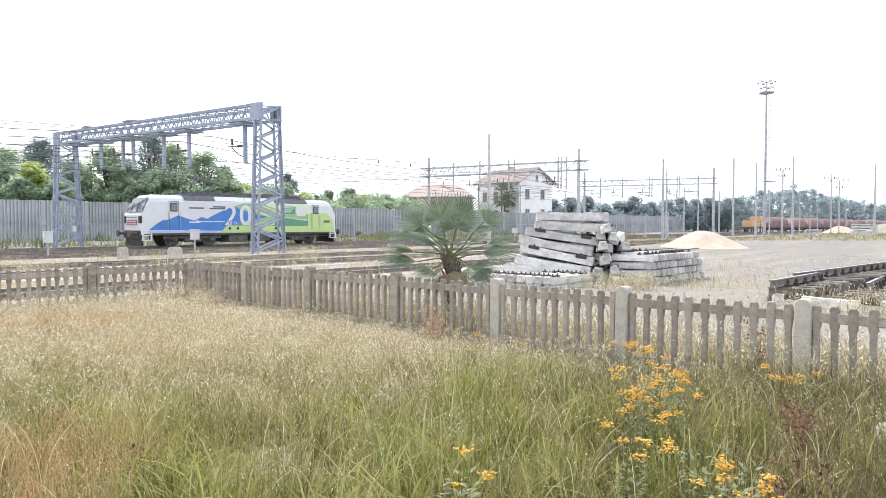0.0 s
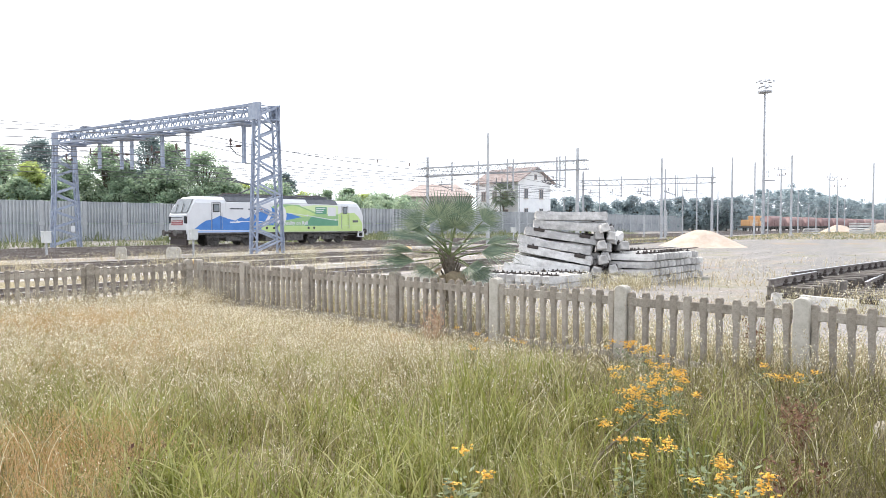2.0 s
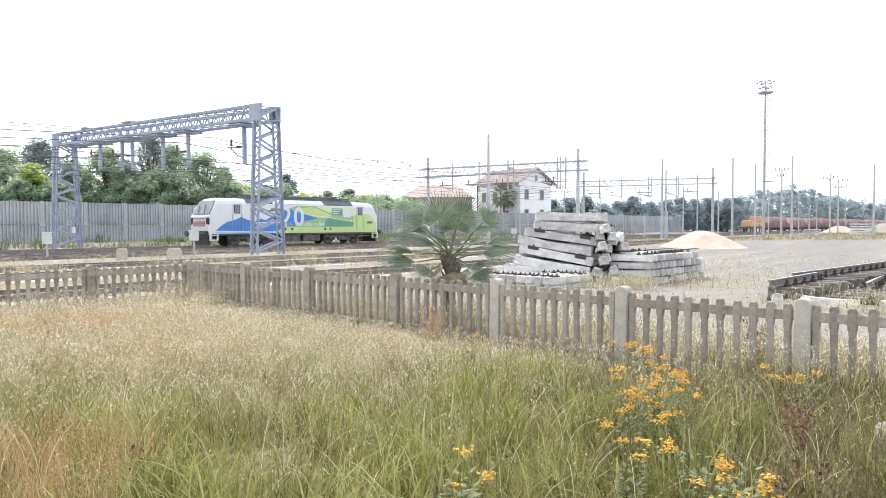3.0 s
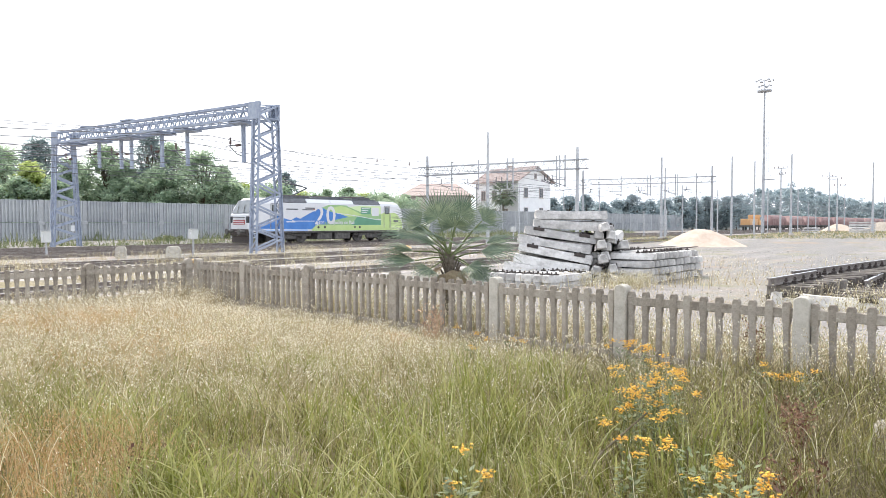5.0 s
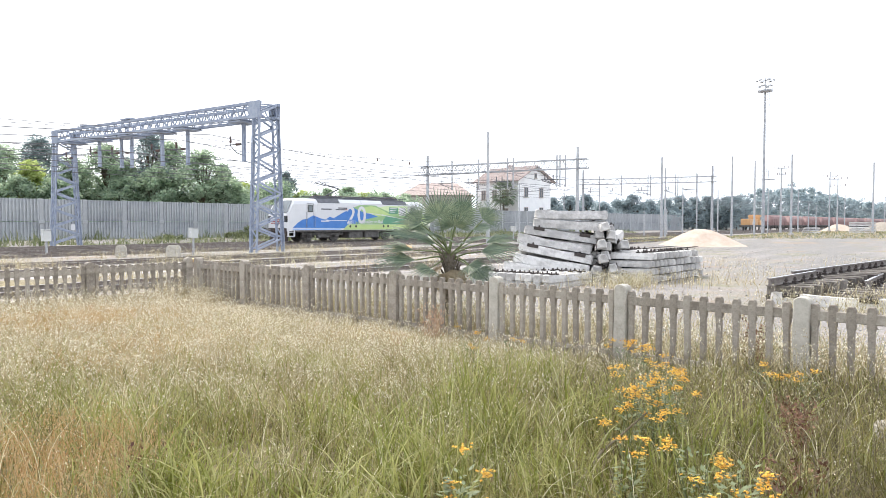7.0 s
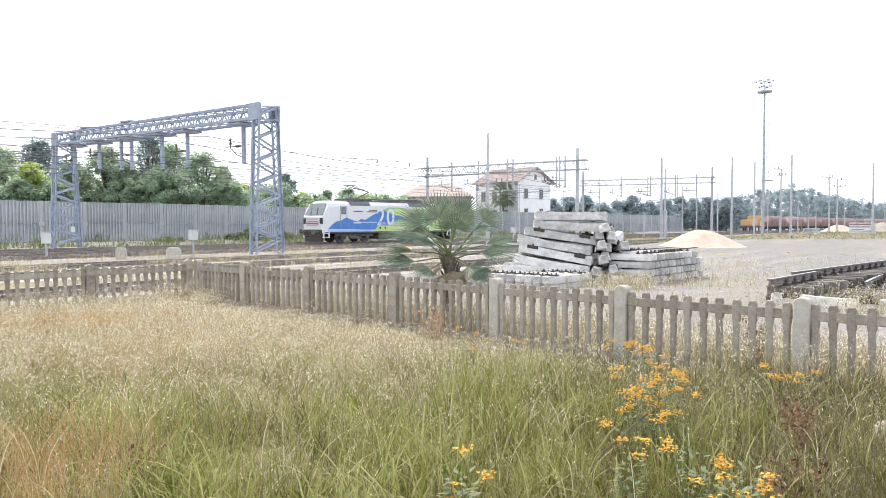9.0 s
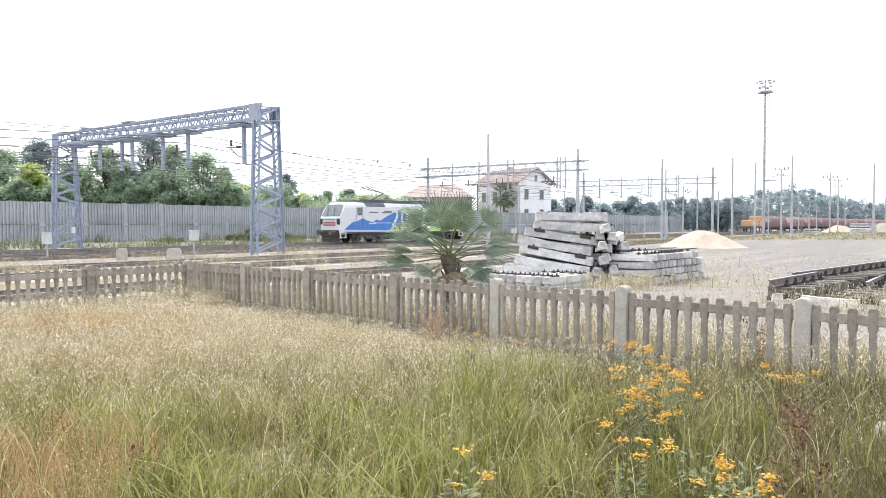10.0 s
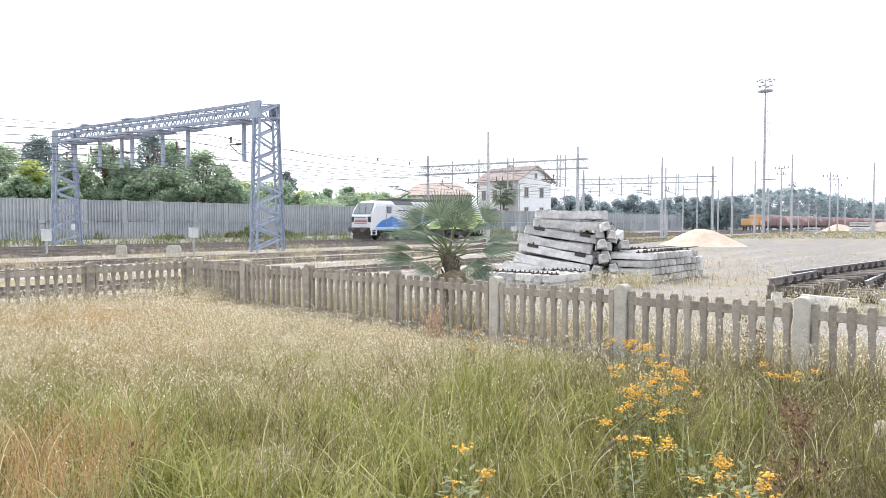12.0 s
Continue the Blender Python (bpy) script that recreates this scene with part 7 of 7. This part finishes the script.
    for u, v, w, h in ((41.0, -61.5, 2.6, 1.5), (38.2, -62.0, 1.6, 1.1), (44.5, -62.0, 1.8, 1.0), (12.0, -61.0, 2.0, 1.0), (58.0, -62.5, 2.5, 1.2), (66.0, -62.5, 2.0, 0.9), (31.0, -62.5, 1.2, 0.7)):
        for _ in range(14):
            a = uv(u + rng.uniform(-w, w), v + rng.uniform(-0.8, 0.8))
            cs.append((a.x, a.y, rng.uniform(0.1, 0.8) * h, rng.uniform(0.25, 0.5)))
    o = quads("barrier_bushes", leaf_cloud(cs, 12000, 0.11, rng), WEED_GREEN)
    tagged(o, "low green bushes at the foot of the barrier", "bushes", kind="stuff")
    # rank growth close behind the fence
    n = 15000
    us, vs = 7.85 + np.abs(rng.normal(size=n)) * 1.5, rng.uniform(-13.5, 3.5, n)
    f = field(us, vs, 1.6, 5.0)
    keep = rng.random(n) < np.clip(0.35 + 0.9 * f, 0, 1)
    us, vs, f = us[keep], vs[keep], f[keep]
    g = np.stack([us * TX + vs * TY, us * TY - vs * TX], 1)
    rib, tip, sub = ribbons(ground3(g), rng.uniform(0.15, 0.5, len(g)) * (0.6 + 0.7 * f), rng.uniform(0, 0.16, len(g)), rng.uniform(0.002, 0.005, len(g)), rng.uniform(0, 0.2, len(g)), rng)
    cut = len(g) // 2
    strips("fence_weeds", rib[:cut], WEED_GREEN, "rank green weeds close behind the fence", "weeds")
    strips("fence_stalks", rib[cut:], GRASS_DRY, "dry stalks close behind the fence", "weeds")
    o = quads("fence_weed_seeds", seeds_on(tip[cut:], sub[cut:], 4, 0.022, rng, 0.03), GRASS_PALE)
    tagged(o, "straw-coloured seed heads behind the fence", "weeds", kind="stuff")
    # low growth on the bare yard behind the fence, in patches
    us, vs = rng.uniform(7.9, 17.5, 26000), rng.uniform(-13, 8, 26000)
    keep = rng.random(26000) < np.clip((field(us, vs, 1.1, 4.0) - 0.28) * 1.5, 0.05, 1) * np.clip((18.5 - us) / 8, 0.1, 1)
    us, vs = us[keep], vs[keep]
    g = np.stack([us * TX + vs * TY, us * TY - vs * TX], 1)
    rib, tip, sub = ribbons(ground3(g), rng.uniform(0.1, 0.36, len(g)), rng.uniform(0, 0.14, len(g)), rng.uniform(0.002, 0.006, len(g)), rng.uniform(0, 0.14, len(g)), rng)
    cut = len(g) // 3
    strips("yard_grass", rib[:cut], GRASS_GREEN, "thin green grass on the yard ground", "grass")
    strips("yard_straw", rib[cut:], GRASS_DRY, "thin dry grass on the yard ground", "grass")
    # loose stones on the yard and the ballast
    n = 15000
    us, vs = rng.uniform(9, 46, n), rng.uniform(-34, 8, n)
    keep = field(us, vs, 0.45, 6.0) > 0.3
    us, vs = us[keep], vs[keep]
    n = len(us)
    c = np.stack([us * TX + vs * TY, us * TY - vs * TX, np.full(n, 0.0)], 1)
    c[:, 2] = [ground_z(a, b) for a, b in c[:, :2]]
    s = rng.uniform(0.15, 1.0, n) ** 2 * 0.04
    near_track = np.min(np.abs(vs[:, None] - np.array(TRACKS)[None, :]), 1) < 2.2
    c[:, 2] += np.where(near_track, 0.03, 0.0)
    o8 = np.array([(1, 0, 0), (0, 1, 0), (-1, 0, 0), (0, -1, 0), (0, 0, 0.8), (0, 0, -0.5)], float)
    v = c[:, None, :] + o8[None] * s[:, None, None] * rng.uniform(0.6, 1.3, (n, 6, 1))
    tri = np.array([(0, 1, 4), (1, 2, 4), (2, 3, 4), (3, 0, 4), (1, 0, 5), (2, 1, 5), (3, 2, 5), (0, 3, 5)])
    f = (np.arange(n) * 6)[:, None, None] + tri[None]
    o = flat("gravel", v.reshape(-1, 3).tolist(), f.reshape(-1, 3).tolist(), PEBBLE)
    tagged(o, "loose grey gravel stones on the yard ground", "gravel", kind="stuff")
    # far strip of tall grass beyond the road, and green growth before the barrier
    n = 16000
    b, dep = rng.uniform(0.26, 0.68, n), rng.uniform(62, 100, n)
    g = np.stack([b * dep, dep], 1)
    base = np.array([(a, c, ground_z(a, c) - 0.05) for a, c in g])
    rib, _, _ = ribbons(base, rng.uniform(0.08, 0.34, n), rng.uniform(0, 0.25, n), rng.uniform(0.015, 0.05, n), rng.uniform(0, 0.2, n), rng)
    strips("far_grass", rib[: n // 2], GRASS_DRY, "far strip of dry grass beyond the yard road", "grass")
    strips("far_green_grass", rib[n // 2 :], WEED_GREEN, "far strip of greenish grass beyond the yard road", "grass")
    n = 20000
    us, vs = rng.uniform(-10, 120, n), rng.uniform(-65.5, -55.8, n)
    keep = field(us, vs, 0.35, 1.3) > 0.3
    us, vs = us[keep], vs[keep]
    base = np.stack([us * TX + vs * TY, us * TY - vs * TX, np.full(len(us), 0.05)], 1)
    rib, _, _ = ribbons(base, rng.uniform(0.2, 1.0, len(us)) * np.clip(2.2 * field(us, vs, 0.5, 8.0) - 0.35, 0.25, 1.5), rng.uniform(0, 0.4, len(us)), rng.uniform(0.02, 0.06, len(us)), rng.uniform(0, 0.4, len(us)), rng)
    strips("barrier_weeds", rib, WEED_GREEN, "green weeds along the foot of the barrier", "weeds")


def ragwort(x, y, h, heads, seed):
    rng = np.random.default_rng(seed)
    p = thing("ragwort", pose(x, y, 0), "ragwort plant with clusters of yellow flowers", "wildflower", "ragwort in the meadow")
    n = 5 + heads
    base = np.concatenate([rng.normal(size=(n, 2)) * 0.03, np.full((n, 1), -0.02)], 1)
    rib, tip, sub = ribbons(base, h * rng.uniform(0.68, 1.08, n), rng.uniform(0.02, 0.2, n), np.full(n, 0.004), rng.uniform(0, 0.05, n), rng, 4)
    m = strips("stem", rib, STEM_GREEN, "", "")
    m.parent = p
    if "category" in m:
        del m["category"]
    k = 24 * (heads + 1)
    src = tip[rng.integers(0, heads + 1, k)]
    c = src + rng.normal(size=(k, 3)) * np.array((0.022, 0.022, 0.012))
    nb = 4
    v = np.empty((k, nb, 4, 3))
    for j in range(nb):
        a = rng.uniform(0, math.tau, k)
        d = np.stack([np.cos(a), np.sin(a), rng.uniform(-0.3, 0.5, k)], 1) * 0.011
        e = np.stack([-np.sin(a), np.cos(a), rng.uniform(-0.2, 0.2, k)], 1) * 0.006
        v[:, j, 0], v[:, j, 1], v[:, j, 2], v[:, j, 3] = c - d, c + e, c + d, c - e
    quads("flower", v.reshape(-1, 3), PETAL, p, "orange-yellow flower heads")["kind"] = "stuff"
    k = 70
    z = rng.uniform(0.1, h * 0.8, k)
    a = rng.uniform(0, math.tau, k)
    c = np.stack([np.cos(a) * 0.05, np.sin(a) * 0.05, z], 1)
    d = np.stack([np.cos(a), np.sin(a), rng.uniform(-0.2, 0.6, k)], 1) * 0.05
    e = np.stack([-np.sin(a), np.cos(a), np.zeros(k)], 1) * 0.012
    v = np.stack([c, c + d * 0.5 + e, c + d, c + d * 0.5 - e], 1)
    quads("foliage", v.reshape(-1, 3), STEM_GREEN, p)["kind"] = "stuff"


def seed_spire(x, y, h, mat, seed, label, name, wide=0.05, amount=420):
    rng = np.random.default_rng(seed)
    p = thing(name, pose(x, y, 0), label, "weed", "tall weeds")
    n = 5
    base = np.concatenate([rng.normal(size=(n, 2)) * 0.04, np.full((n, 1), -0.02)], 1)
    rib, tip, sub = ribbons(base, h * rng.uniform(0.75, 1.0, n), rng.uniform(0.0, 0.14, n), np.full(n, 0.005), rng.uniform(0, 0.06, n), rng, 4)
    m = strips("stem", rib, mat, "", "")
    m.parent = p
    if "category" in m:
        del m["category"]
    k = amount
    i = rng.integers(0, n, k)
    q = rng.uniform(0.1, 1.0, k)[:, None]
    low = rib[:, 1, 0][i]
    c = low * (1 - q) + tip[i] * q + rng.normal(size=(k, 3)) * np.array((wide * 0.5, wide * 0.5, 0.02))
    d = rng.normal(size=(k, 3)) * 0.008
    e = rng.normal(size=(k, 3)) * 0.006
    v = np.stack([c - d, c + e, c + d, c - e], 1)
    quads("seed_head", v.reshape(-1, 3), mat, p)["kind"] = "stuff"


build_meadow()
bm = bmesh.new()
rod(bm, (1.40, 4.53, 0.46), (1.02, 4.2, 0.31), 0.006, 0.008, 6)
rod(bm, (1.02, 4.2, 0.31), (0.68, 3.93, 0.02), 0.008, 0.010, 6)
tagged(part("dry_stalk", bm, GRASS_BROWN), "long dry brown stalk leaning in the grass", "stalk")
for i, (x, y, h, n) in enumerate(((1.89, 6.94, 0.62, 5), (0.33, 7.65, 0.55, 3), (0.8, 7.76, 0.5, 2), (1.47, 4.66, 0.80, 7), (1.56, 4.8, 0.82, 6), (1.38, 4.75, 0.76, 5), (1.84, 5.21, 0.62, 4), (1.70, 5.31, 0.6, 3), (1.41, 3.7, 0.6, 2), (1.35, 3.37, 0.6, 3),
                                  (1.42, 3.17, 0.6, 3), (0.1, 3.37, 0.6, 2), (0.06, 3.31, 0.52, 1), (1.36, 2.85, 0.6, 4), (1.05, 3.71, 0.55, 2), (2.89, 6.01, 0.5, 3), (3.19, 5.77, 0.55, 4), (1.97, 6.62, 0.6, 4), (2.08, 6.7, 0.5, 2), (1.40, 4.5, 0.70, 4), (1.58, 4.55, 0.72, 4), (1.28, 4.55, 0.66, 2), (1.58, 3.45, 0.6, 1))):
    ragwort(x, y, h, n, 40 + i)
for i, (x, y, h, m, lab, name) in enumerate(((2.38, 4.51, 0.68, DOCK, "red-brown dry dock stalks gone to seed", "dock"), (2.5, 4.7, 0.6, DOCK, "red-brown dry dock stalks gone to seed", "dock"), (3.55, 7.45, 0.8, DOCK, "tall dark red dock spire by the fence", "dock"), (-0.15, 9.35, 0.75, RUST_SEED, "rusty orange seeding weed before the fence", "seeding_weed"),
                                            (-0.1, 9.45, 0.65, RUST_SEED, "rusty orange seeding weed before the fence", "seeding_weed"), (-0.67, 8.38, 0.42, RUST_SEED, "low rusty seeding weed in the grass", "seeding_weed"), (-1.97, 4.26, 0.5, DOCK, "small dark dock head in the grass", "dock"), (1.93, 3.76, 0.5, DOCK, "red-brown dry dock stalks gone to seed", "dock"))):
    seed_spire(x, y, h, m, 70 + i, lab, name, 0.1 if m is RUST_SEED else 0.05, 90 if x < -1 else 420)
motions()
